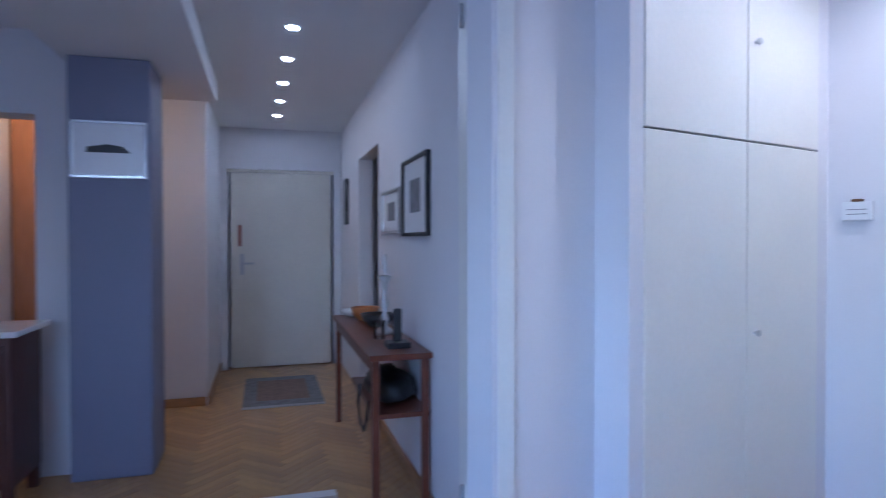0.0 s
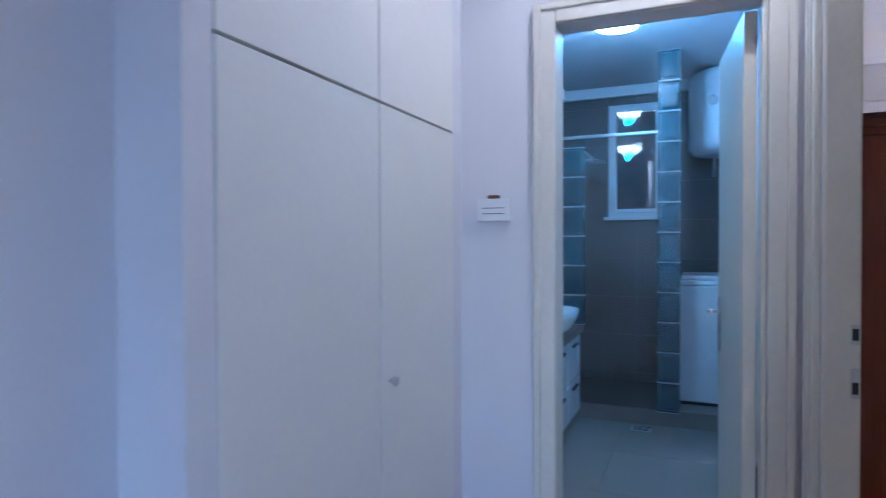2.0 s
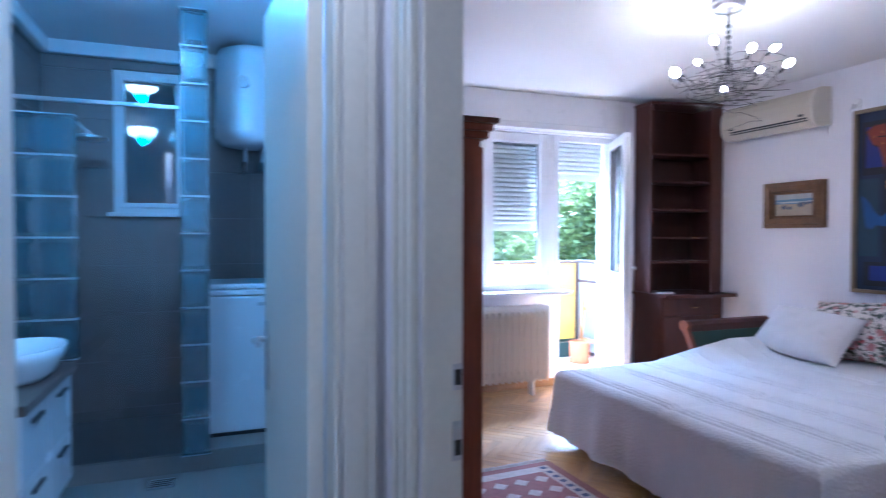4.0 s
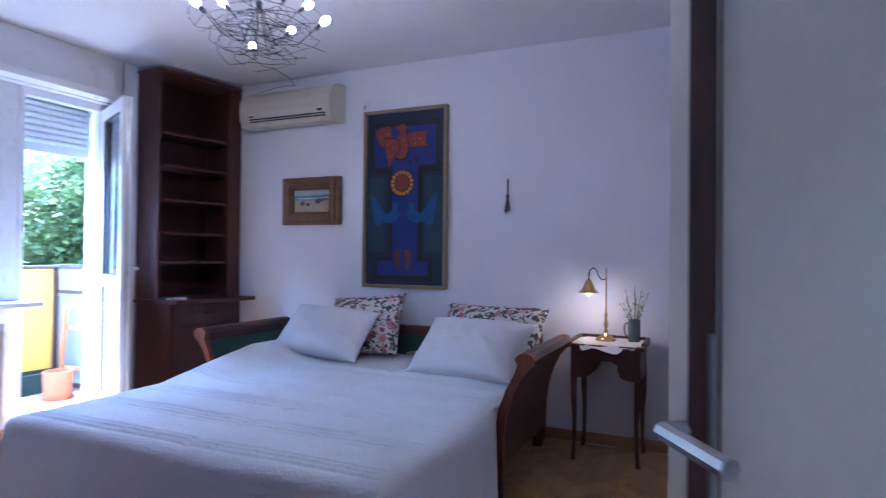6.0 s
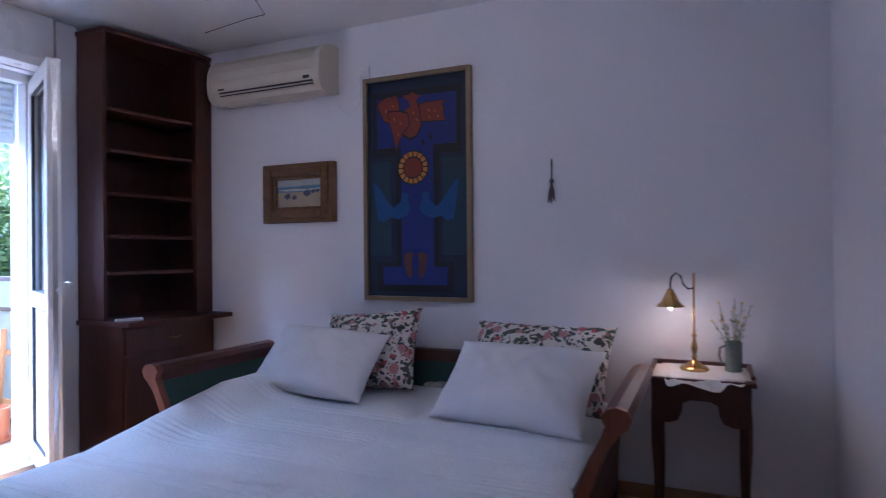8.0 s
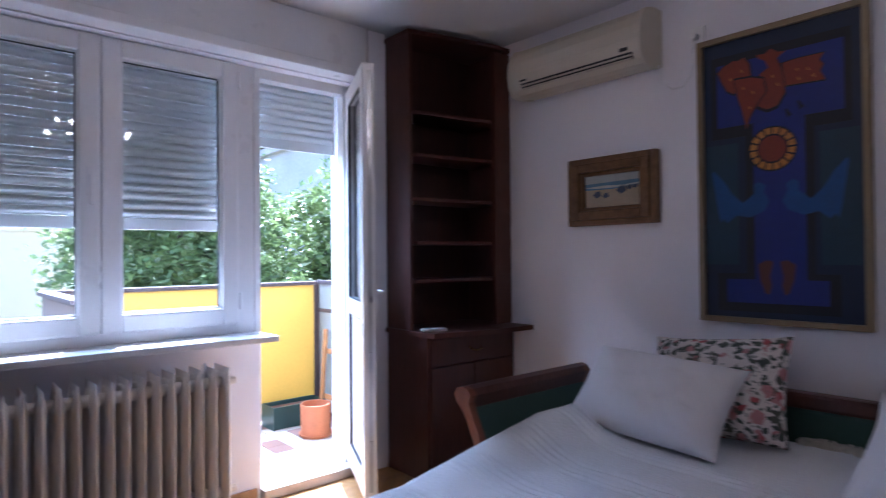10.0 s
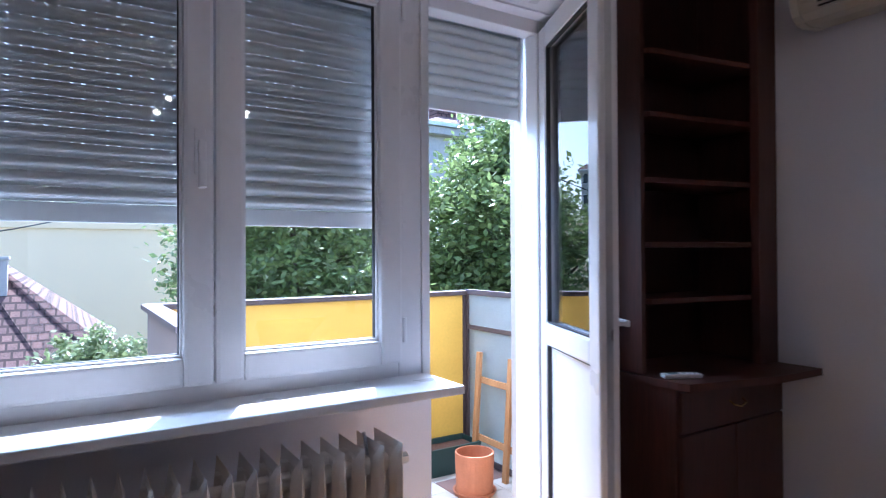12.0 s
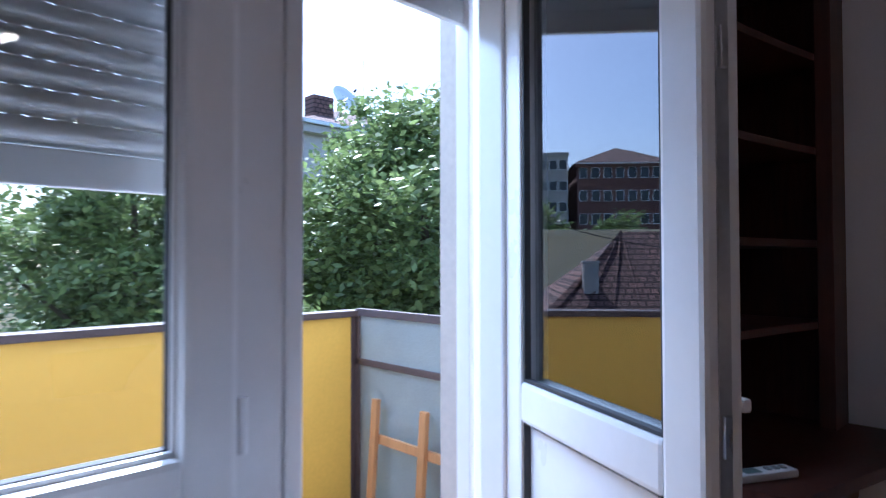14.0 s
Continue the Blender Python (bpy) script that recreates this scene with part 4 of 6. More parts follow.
bm_prism(bm, [(NX0 + 0.02, NZ - 0.022), (NX1 - 0.02, NZ - 0.022), (NX1 - 0.02, NZ - 0.2), (NX1 - 0.09, NZ - 0.2), (NX1 - 0.13, NZ - 0.185), (NX1 - 0.145, NZ - 0.15), (NX1 - 0.15, NZ - 0.11), (NX1 - 0.18, NZ - 0.095), (NX0 + 0.18, NZ - 0.095), (NX0 + 0.15, NZ - 0.11), (NX0 + 0.145, NZ - 0.15), (NX0 + 0.13, NZ - 0.185), (NX0 + 0.09, NZ - 0.2), (NX0 + 0.02, NZ - 0.2)], "y", NY0 + 0.012, NY1 - 0.01)
part("body", bm, M_DARKWOOD, ns)
for x in (NX0 + 0.035, NX1 - 0.035):
    for y in (NY0 + 0.03, NY1 - 0.03):
        s = -1 if x < 3.6 else 1
        bm = bmesh.new()
        bm_tube(bm, [(x, y, NZ - 0.15), (x, y, NZ - 0.3), (x - s * 0.006, y, 0.25), (x - s * 0.004, y, 0.1), (x + s * 0.004, y, 0.0)], [0.02, 0.019, 0.014, 0.012, 0.015], seg=8)
        part("leg", bm, M_DARKWOOD, ns)
M_DOILY = material("white_lace_cotton", (0.75, 0.72, 0.72), 0.95, vary=0.08, scale=40, bump=0.5)
bm = bmesh.new()
pts = []
for i in range(72):
    a = 2 * math.pi * i / 72
    r = 1 + 0.06 * math.sin(12 * a)
    pts.append((3.59 + 0.215 * r * math.copysign(abs(math.cos(a)) ** 0.6, math.cos(a)), -0.225 + 0.2 * r * math.copysign(abs(math.sin(a)) ** 0.6, math.sin(a))))
c = bm.verts.new((3.59, -0.2, NZ + 0.004))
inner = [bm.verts.new((3.59 + (x - 3.59) * 0.85, -0.2 + (y + 0.2) * 0.85, NZ + 0.004)) for x, y in pts]
outer = [bm.verts.new((min(max(x, NX0 - 0.005), NX1 + 0.005), y, NZ + 0.003 if y > NY0 + 0.005 else NZ + 0.003 - 1.1 * (NY0 + 0.005 - y))) for x, y in pts]
for i in range(72):
    k = (i + 1) % 72
    bm.faces.new((c, inner[i], inner[k]))
    bm.faces.new((inner[i], outer[i], outer[k], inner[k]))
doily = solid("doily", bm, M_DOILY, "white scalloped lace doily on the nightstand", "doily")
mod = doily.modifiers.new("thick", "SOLIDIFY")
mod.thickness = 0.002

LX, LY = 3.565, -0.2
tl = thing("table_lamp", "lit brass gooseneck table lamp with a small shade", "lamp")
bm = bmesh.new()
z0 = NZ + 0.005
bm_lathe(bm, [(0.062, 0), (0.064, 0.006), (0.058, 0.014), (0.045, 0.02), (0.03, 0.032), (0.014, 0.042), (0.009, 0.05)], (LX, LY, z0), 28)
part("base", bm, M_BRASS, tl, smooth=True)
bm = bmesh.new()
bm_lathe(bm, [(0.008, 0.05), (0.013, 0.06), (0.007, 0.07), (0.012, 0.085), (0.015, 0.105), (0.009, 0.13), (0.006, 0.15), (0.013, 0.16), (0.006, 0.17), (0.005, 0.2), (0.005, 0.45)], (LX, LY, z0), 16)
part("stem", bm, M_BRASS, tl, smooth=True)
bm = bmesh.new()
neck = [(LX, LY, z0 + 0.38), (LX - 0.025, LY - 0.01, z0 + 0.375), (LX - 0.045, LY - 0.02, z0 + 0.4), (LX - 0.055, LY - 0.025, z0 + 0.435), (LX - 0.075, LY - 0.03, z0 + 0.45), (LX - 0.095, LY - 0.035, z0 + 0.43), (LX - 0.1, LY - 0.035, z0 + 0.4), (LX - 0.1, LY - 0.035, z0 + 0.37)]
bm_tube(bm, neck, 0.0045)
part("gooseneck", bm, M_BLACK, tl)
bm = bmesh.new()
prof = [(0.012, 0.375), (0.018, 0.36), (0.026, 0.345), (0.038, 0.318), (0.06, 0.297), (0.064, 0.294)]
seg = 24
rings = [[bm.verts.new((LX - 0.1 + r * math.cos(2 * math.pi * i / seg), LY - 0.035 + r * math.sin(2 * math.pi * i / seg), z0 + z)) for i in range(seg)] for r, z in prof]
for a, b in zip(rings, rings[1:]):
    for i in range(seg):
        bm.faces.new((a[i], a[(i + 1) % seg], b[(i + 1) % seg], b[i]))
o = part("shade", bm, M_BRASS, tl, "flared brass shade", smooth=True)
o.modifiers.new("thick", "SOLIDIFY").thickness = 0.0015
bm = bmesh.new()
bm_lathe(bm, [(0.006, 0.34), (0.012, 0.32), (0.014, 0.3), (0.009, 0.285), (0.003, 0.277)], (LX - 0.1, LY - 0.035, z0), 12)
part("bulb", bm, emitter("lamp_bulb_glow", (1.0, 0.72, 0.45), 5.0), tl, "glowing bulb", smooth=True)
lamp("table_lamp_light", "POINT", 0.1, (1.0, 0.66, 0.42), pose(LX - 0.1, LY - 0.035, z0 + 0.262), 0.012)

vase = thing("vase", "grey-green glass mug with daisies on the nightstand", "vase")
VX, VY = 3.73, -0.17
M_VASE = material("cloudy_green_glass", (0.16, 0.19, 0.18), 0.2, vary=0.25, scale=20, spec=0.6)
bm = bmesh.new()
bm_lathe(bm, [(0.034, 0), (0.036, 0.004), (0.036, 0.135), (0.033, 0.135), (0.033, 0.06)], (VX, VY, z0), 24)
part("mug", bm, M_VASE, vase, smooth=False)
bm = bmesh.new()
bm_tube(bm, [(VX - 0.034, VY, z0 + 0.115), (VX - 0.055, VY, z0 + 0.105), (VX - 0.06, VY, z0 + 0.07), (VX - 0.05, VY, z0 + 0.035), (VX - 0.034, VY, z0 + 0.03)], 0.005)
part("handle", bm, M_VASE, vase)
M_STEM = material("pale_green_stem", (0.12, 0.15, 0.06), 0.7, vary=0.3)
M_PETAL = material("white_petal", (0.7, 0.68, 0.6), 0.8)
M_EYE = material("yellow_flower_eye", (0.6, 0.38, 0.04), 0.8)
for i in range(13):
    a, rr, hh = rnd.uniform(0, 6.28), rnd.uniform(0.03, 0.12), rnd.uniform(0.2, 0.34)
    bx, by = VX + 0.015 * math.cos(a), VY + 0.015 * math.sin(a)
    tx, ty = VX + rr * math.cos(a), VY + rr * 0.7 * math.sin(a)
    bm = bmesh.new()
    bm_tube(bm, [(bx, by, z0 + 0.07), ((bx + tx) / 2, (by + ty) / 2, z0 + 0.07 + hh * 0.45), (tx, ty, z0 + hh)], 0.0016, seg=5)
    for q in range(5):
        f = rnd.uniform(0.3, 0.85)
        p = Vector((bx + (tx - bx) * f, by + (ty - by) * f, z0 + 0.07 + (hh - 0.07) * f))
        d = Vector((rnd.uniform(-1, 1), rnd.uniform(-1, 1), rnd.uniform(0.2, 1))).normalized() * 0.03
        sd = d.cross(Vector((0, 0, 1))).normalized() * 0.004
        bm.faces.new([bm.verts.new(p), bm.verts.new(p + d * 0.5 + sd), bm.verts.new(p + d), bm.verts.new(p + d * 0.5 - sd)])
    part("stem", bm, M_STEM, vase)
    if i % 4 != 3:
        bm = bmesh.new()
        c = Vector((tx, ty, z0 + hh))
        for k in range(10):
            b = 2 * math.pi * k / 10
            o1 = Vector((math.cos(b), math.sin(b), 0.15)) * 0.018
            s1_ = Vector((-math.sin(b), math.cos(b), 0)) * 0.003
            bm.faces.new([bm.verts.new(c + o1 * 0.2), bm.verts.new(c + o1 * 0.6 + s1_), bm.verts.new(c + o1), bm.verts.new(c + o1 * 0.6 - s1_)])
        fl = part("flower", bm, M_PETAL, vase, "white daisy head")
        bm = bmesh.new()
        bmesh.ops.create_icosphere(bm, subdivisions=1, radius=0.006, matrix=Matrix.Translation(c))
        part("flower_eye", bm, M_EYE, fl)

# ---- bedroom: chandelier ----
ch = thing("chandelier", "wiry chandelier of curling steel wires with small lit bulbs", "chandelier")
CX, CY = 2.27, -1.87
M_SOCKET = material("dark_lamp_socket", (0.06, 0.06, 0.065), 0.5)
bm = bmesh.new()
bm_lathe(bm, [(0.09, 0), (0.09, -0.02), (0.075, -0.05), (0.03, -0.06), (0.012, -0.07)][::-1], (CX, CY, H - 0.001), 24)
part("canopy", bm, M_STEEL, ch, smooth=True)
bm = bmesh.new()
bm_cyl(bm, (CX, CY, 2.34), (CX, CY, H - 0.06), 0.006)
for i in range(7):
    bm_cyl(bm, (CX, CY, 2.36 + i * 0.03), (CX, CY, 2.372 + i * 0.03), 0.01 if i % 2 else 0.015)
part("stem", bm, M_SOCKET, ch)
M_BULB = emitter("chandelier_bulb_glow", (1.0, 0.8, 0.6), 9.0)
M_WIRE = material("dark_steel_wire", (0.025, 0.025, 0.028), 0.5)
for i in range(9):
    a = 2 * math.pi * i / 9 + 0.3
    r = (0.27, 0.19, 0.23)[i % 3]
    bz = (2.27, 2.41, 2.34)[i % 3]
    ex, ey = CX + r * math.cos(a), CY + r * math.sin(a)
    bm = bmesh.new()
    bm_tube(bm, [(CX, CY, 2.38), (CX + 0.3 * r * math.cos(a), CY + 0.3 * r * math.sin(a), 2.17), (CX + 0.7 * r * math.cos(a), CY + 0.7 * r * math.sin(a), bz - 0.1), (ex, ey, bz - 0.03)], 0.0022, seg=6)
    arm = part("arm", bm, M_WIRE, ch)
    d = Vector((math.cos(a) * 0.7, math.sin(a) * 0.7, 0.6)).normalized()
    bm = bmesh.new()
    bm_cyl(bm, Vector((ex, ey, bz - 0.035)), Vector((ex, ey, bz - 0.035)) + d * 0.035, 0.009)
    part("socket", bm, M_SOCKET, arm)
    bm = bmesh.new()
    bmesh.ops.create_uvsphere(bm, u_segments=14, v_segments=10, radius=0.02, matrix=Matrix.Translation(Vector((ex, ey, bz - 0.035)) + d * 0.058) @ d.to_track_quat("Z", "Y").to_matrix().to_4x4() @ Matrix.Diagonal((0.85, 0.85, 1.35, 1)))
    part("bulb", bm, M_BULB, arm, "lit pearl bulb", smooth=True)
for i in range(34):
    a0 = rnd.uniform(0, 6.28)
    pts = []
    r = rnd.uniform(0.05, 0.12)
    z = rnd.uniform(2.13, 2.34)
    turn = rnd.choice((-1, 1)) * rnd.uniform(0.25, 0.6)
    for k in range(9):
        pts.append((CX + r * math.cos(a0), CY + r * math.sin(a0), z))
        a0 += turn
        r = min(0.3, r + rnd.uniform(-0.01, 0.055))
        z += rnd.uniform(-0.036, 0.028)
    bm = bmesh.new()
    bm_tube(bm, pts, 0.0014, seg=4)
    part("wire", bm, M_WIRE, ch)

# ---- bedroom: wardrobes, door, rug ----
wr = thing("wardrobe", "reddish wooden wardrobe with a moulded cornice", "wardrobe")
boxpart("body", M_REDWOOD, wr, 1.4, 2.6, -4.06, -3.515, 0.1, 1.78, 0.004)
boxpart("plinth", M_REDWOOD, wr, 1.42, 2.58, -4.05, -3.525, 0.0, 0.1, 0.003)
for a, b in ((1.42, 1.995), (2.005, 2.58)):
    d = boxpart("door", M_REDWOOD, wr, a, b, -3.515, -3.493, 0.13, 1.75, 0.006)
for k, (z0_, z1_, o_) in enumerate(((1.78, 1.81, 0.012), (1.81, 1.84, 0.027), (1.84, 1.862, 0.045))):
    boxpart("cornice", M_DARKWOOD if k == 2 else M_REDWOOD, wr, 1.4 - o_, 2.6 + o_, -4.065, -3.495 + o_, z0_, z1_, 0.006)
wr2 = thing("built_in_wardrobe", "dark brown built-in wardrobe in a wall niche", "wardrobe")
boxpart("body", M_DARKWOOD, wr2, 4.18, 4.84, -3.42, -2.955, 0.0, 2.67, 0.002)
for y0, y1 in ((-3.415, -2.96),):
    boxpart("lower_door", M_DARKWOOD, wr2, 4.155, 4.179, y0, y1, 0.06, 1.652, 0.003)
    boxpart("upper_door", M_DARKWOOD, wr2, 4.155, 4.179, y0, y1, 1.664, 2.66, 0.003)
bd = thing("door_bedroom", "cream painted bedroom door standing open", "door", pose(4.655, -4.06, 0, 0, 0, 125))
bd["kind"] = "structure"
boxpart("leaf", M_CREAM, bd, 0.0, 0.88, -0.02, 0.02, 0.01, 2.08, 0.004)
for s in (-1, 1):
    bm = bmesh.new()
    bm_box(bm, 0.8, 0.84, s * 0.02, s * 0.026, 0.95, 1.15, 0.003)
    bm_tube(bm, [(0.82, s * 0.026, 1.06), (0.82, s * 0.06, 1.06), (0.72, s * 0.065, 1.06)], 0.009)
    part("handle", bm, M_STEEL, bd, "steel lever handle")
rug = thing("bedside_rug", "red and cream patterned rug with a fringed end", "rug", pose(2.47, -2.98, 0.0, 0, 0, 3))
M_RUGR, M_RUGC, M_RUGB = material("rug_red", (0.3, 0.15, 0.15), 1.0, vary=0.2, scale=30, bump=0.5), material("rug_cream", (0.55, 0.5, 0.48), 1.0, vary=0.2, scale=30, bump=0.5), material("rug_blue", (0.12, 0.14, 0.24), 1.0, vary=0.2, scale=30, bump=0.5)
boxpart("rug_body", M_RUGR, rug, -0.8, 0.8, -0.4, 0.4, 0.0, 0.010, 0.002)
boxpart("border", M_RUGC, rug, -0.74, 0.74, -0.34, 0.34, 0.010, 0.0125, 0)
boxpart("field", M_RUGR, rug, -0.66, 0.66, -0.26, 0.26, 0.0125, 0.015, 0)
bm = bmesh.new()
bm_prism(bm, [(-0.045, 0), (0, -0.045), (0.045, 0), (0, 0.045)], "z", 0.015, 0.0172)
diamond = link_mesh("motif", bm, M_RUGC).data
bpy.data.objects.remove(bpy.data.objects["motif"])
bm = bmesh.new()
bm_box(bm, -0.015, 0.015, -0.018, 0.018, 0.0125, 0.0145)
square = link_mesh("border_motif", bm, M_RUGB).data
bpy.data.objects.remove(bpy.data.objects["border_motif"])
for i in range(9):
    for j in range(4):
        o = new("motif", diamond)
        o.parent = rug
        o.location = (-0.57 + i * 0.143, -0.2 + j * 0.133, 0)
for i in range(22):
    for y in (-0.3, 0.3):
        o = new("border_motif", square)
        o.parent = rug
        o.location = (-0.71 + i * 0.0675, y, 0)
bm = bmesh.new()
for i in range(70):
    y = -0.395 + i * 0.0114
    for s in (-1, 1):
        bm_box(bm, s * 0.8, s * (0.85 + 0.012 * rnd.random()), y, y + 0.006, 0.0, 0.006)
part("fringe", bm, M_RUGC, rug, "cream fringe")["kind"] = "stuff"

# ---- bathroom ----
bw = thing("window_bath", "small white bathroom window, dark outside", "window")
bw["kind"] = "structure"
bm = bmesh.new()
ring(bm, -5.12, -4.70, 1.53, 2.42, 0.53, 0.60, 0.035, 0.004)
part("window_frame", bm, M_PVC, bw)
bm = bmesh.new()
ring(bm, -5.09, -4.73, 1.56, 2.39, 0.56, 0.618, 0.032, 0.006)
sb = part("sash", bm, M_PVC, bw)
# two panes one behind the other, each a little out of true
for x, dip, swing in ((0.592, 3.0, 4.9), (0.566, -2.9, 4.9)):
    bm = bmesh.new()
    bm_box(bm, -0.002, 0.002, -0.15, 0.15, -0.385, 0.385)
    o = part("pane", bm, M_GLASS, sb)
    o.matrix_basis = pose(x, -4.91, 1.975, 0, dip, swing)
boxpart("window_sill", M_PVC, bw, 0.6, 0.66, -5.15, -4.67, 1.505, 1.53, 0.004)

M_GBLOCK = material("glass_block", (0.55, 0.72, 0.8), 0.05, vary=0.05, scale=30, bump=0.5, trans=0.92, spec=0.8)
M_JOINT = material("block_joint", (0.6, 0.66, 0.68), 0.6)


def block_wall(name, y0, cols, cw, z0, rows, chh, label):
    w = thing(name, label, "glass blocks")
    bm = bmesh.new()
    bm_box(bm, 0, 0.075, 0.005, cw - 0.005, 0.005, chh - 0.005, 0.008)
    bm_box(bm, -0.003, 0.078, 0.025, cw - 0.025, 0.025, chh - 0.025, 0.003)
    me = bpy.data.meshes.new("glass_block")
    bm.to_mesh(me)
    bm.free()
    me.materials.append(M_GBLOCK)
    for i in range(cols):
        for j in range(rows):
            o = new("glass_block", me)
            o.parent = w
            o.location = (1.40, y0 + i * cw, z0 + j * chh)
    for j in range(rows + 1):
        boxpart("joint", M_JOINT, w, 1.41, 1.465, y0 + 0.004, y0 + cols * cw - 0.004, z0 + j * chh - 0.004 * (j > 0), z0 + j * chh + 0.004 * (j < rows), 0)
    return w


block_wall("glass_block_column", -4.70, 1, 0.145, 0.235, 12, 0.1937, "single column of clear glass blocks beside the shower")
block_wall("glass_block_screen", -5.5, 2, 0.17, 0.775, 6, 0.2, "glass block screen at the end of the washbasin")
sc = thing("shower_screen", "clear glass shower screen under a chrome rail", "shower screen")
boxpart("rail", M_STEEL, sc, 1.43, 1.447, -5.49, -4.70, 2.035, 2.055, 0.003)
bm = bmesh.new()
bm_box(bm, 1.435, 1.442, -5.16, -4.70, 0.24, 2.03)
part("pane", bm, M_GLASS, sc)
sh = thing("overhead_shower", "chrome overhead shower on a bent pipe", "shower")
bm = bmesh.new()
bm_tube(bm, [(0.95, -5.5, 1.95), (0.95, -5.4, 2.02), (0.95, -5.25, 2.02), (0.95, -5.2, 1.97)], 0.01)
part("pipe", bm, M_STEEL, sh)
bm = bmesh.new()
bm_lathe(bm, [(0.1, 0), (0.1, 0.012), (0.02, 0.03), (0.012, 0.05)], (0.95, -5.2, 1.93), 20)
part("head", bm, M_STEEL, sh)

wm = thing("washing_machine", "white top-loading washing machine on the tiled step", "washing machine")
boxpart("body", M_ENAMEL, wm, 0.64, 1.2, -4.57, -4.17, 0.255, 1.04, 0.012)
boxpart("control_strip", M_ENAMEL, wm, 0.64, 1.205, -4.575, -4.165, 1.042, 1.075, 0.01)
boxpart("lid", M_ENAMEL, wm, 0.66, 1.15, -4.56, -4.18, 1.076, 1.105, 0.012)
boxpart("kick_plate", M_BLACK, wm, 0.66, 1.195, -4.56, -4.18, 0.235, 0.256, 0.002)
boxpart("badge", M_STEEL, wm, 1.2, 1.204, -4.3, -4.22, 0.98, 1.0, 0.001)
wh = thing("water_heater", "white upright electric water heater on the wall", "water heater")
bm = bmesh.new()
bm_lathe(bm, [(0.12, 1.94), (0.19, 1.95), (0.222, 1.99), (0.225, 2.02), (0.225, 2.47), (0.21, 2.52), (0.15, 2.545)], (0.85, -4.30, 0), 32)
part("tank", bm, M_ENAMEL, wh, smooth=True)
bm = bmesh.new()
bm_cyl(bm, (1.05, -4.36, 2.3), (1.078, -4.37, 2.3), 0.035)
part("gauge", bm, M_STEEL, wh, "round thermometer dial")
for y in (-4.35, -4.25):
    bm = bmesh.new()
    bm_tube(bm, [(0.85, y, 1.95), (0.85, y, 1.86), (0.66, y, 1.82)], 0.01)
    part("pipe", bm, M_STEEL, wh)

M_TOP = wood("grey_wood_counter", (0.16, 0.12, 0.1), (0.08, 0.06, 0.05), 0.4, "x", 10)
va = thing("vanity", "white drawer vanity with a dark wood counter", "vanity")
boxpart("body", M_ENAMEL, va, 1.5, 2.3, -5.5, -5.2, 0.2, 0.735, 0.004)
boxpart("plinth", M_BLACK, va, 1.52, 2.28, -5.48, -5.24, BF, 0.2, 0.002)
boxpart("counter", M_TOP, va, 1.485, 2.32, -5.505, -5.16, 0.736, 0.775, 0.004)
for a, b in ((1.505, 1.9), (1.905, 2.295)):
    for z0, z1 in ((0.22, 0.46), (0.465, 0.73)):
        d = boxpart("drawer", M_ENAMEL, va, a, b, -5.2, -5.182, z0, z1, 0.004)
        boxpart("handle", M_BLACK, d, (a + b) / 2 - 0.07, (a + b) / 2 + 0.07, -5.182, -5.168, z1 - 0.06, z1 - 0.045, 0.002, "black bar handle")
sink = thing("washbasin", "white oval vessel basin on the counter", "basin")
bm = bmesh.new()
prof = [(0.13, 0.0), (0.17, 0.03), (0.21, 0.09), (0.225, 0.14), (0.215, 0.14), (0.19, 0.08), (0.1, 0.03)]
bm_lathe(bm, prof, (0, 0, 0), 32)
bmesh.ops.scale(bm, vec=(1.15, 0.8, 1), verts=bm.verts[:])
bmesh.ops.translate(bm, vec=(1.85, -5.31, 0.776), verts=bm.verts[:])
part("bowl", bm, M_CERAMIC, sink, smooth=True)
tp = thing("toilet", "white wall-side toilet with closed lid", "toilet")
bm = bmesh.new()
bm_lathe(bm, [(0.11, 0), (0.12, 0.02), (0.13, 0.2), (0.175, 0.33), (0.18, 0.36), (0.16, 0.37)], (0, 0, BF), 28)
bmesh.ops.scale(bm, vec=(1, 1.2, 1), verts=bm.verts[:])
bmesh.ops.translate(bm, vec=(2.72, -5.27, 0), verts=bm.verts[:])
part("bowl", bm, M_CERAMIC, tp, smooth=True)
bm = bmesh.new()
bm_lathe(bm, [(0.175, 0), (0.185, 0.008), (0.185, 0.03), (0.17, 0.04)], (0, 0, BF + 0.371), 28)
bmesh.ops.scale(bm, vec=(1, 1.2, 1), verts=bm.verts[:])
bmesh.ops.translate(bm, vec=(2.72, -5.27, 0), verts=bm.verts[:])
part("lid", bm, M_CERAMIC, tp, smooth=False)
dr = thing("floor_drain", "square steel floor drain in the bathroom floor", "drain")
boxpart("grate", M_STEEL, dr, 1.46, 1.58, -4.85, -4.73, BF, BF + 0.004, 0.001)
for i in range(4):
    boxpart("slot", M_BLACK, dr, 1.475 + i * 0.025, 1.487 + i * 0.025, -4.84, -4.74, BF + 0.004, BF + 0.005, 0)
cl = thing("bath_ceiling_lamp", "round lit ceiling lamp in the bathroom", "ceiling lamp")
bm = bmesh.new()
bm_lathe(bm, [(0.08, -0.055), (0.108, -0.048), (0.118, -0.025), (0.118, 0.0)], (2.28, -4.85, 2.515), 32)
part("diffuser", bm, emitter("bath_lamp_glow", (0.7, 0.92, 1.0), 3.0), cl, "glowing opal diffuser", smooth=True)
bm = bmesh.new()
bm_cyl(bm, (2.28, -4.85, 2.515), (2.28, -4.85, 2.559), 0.11, seg=32)
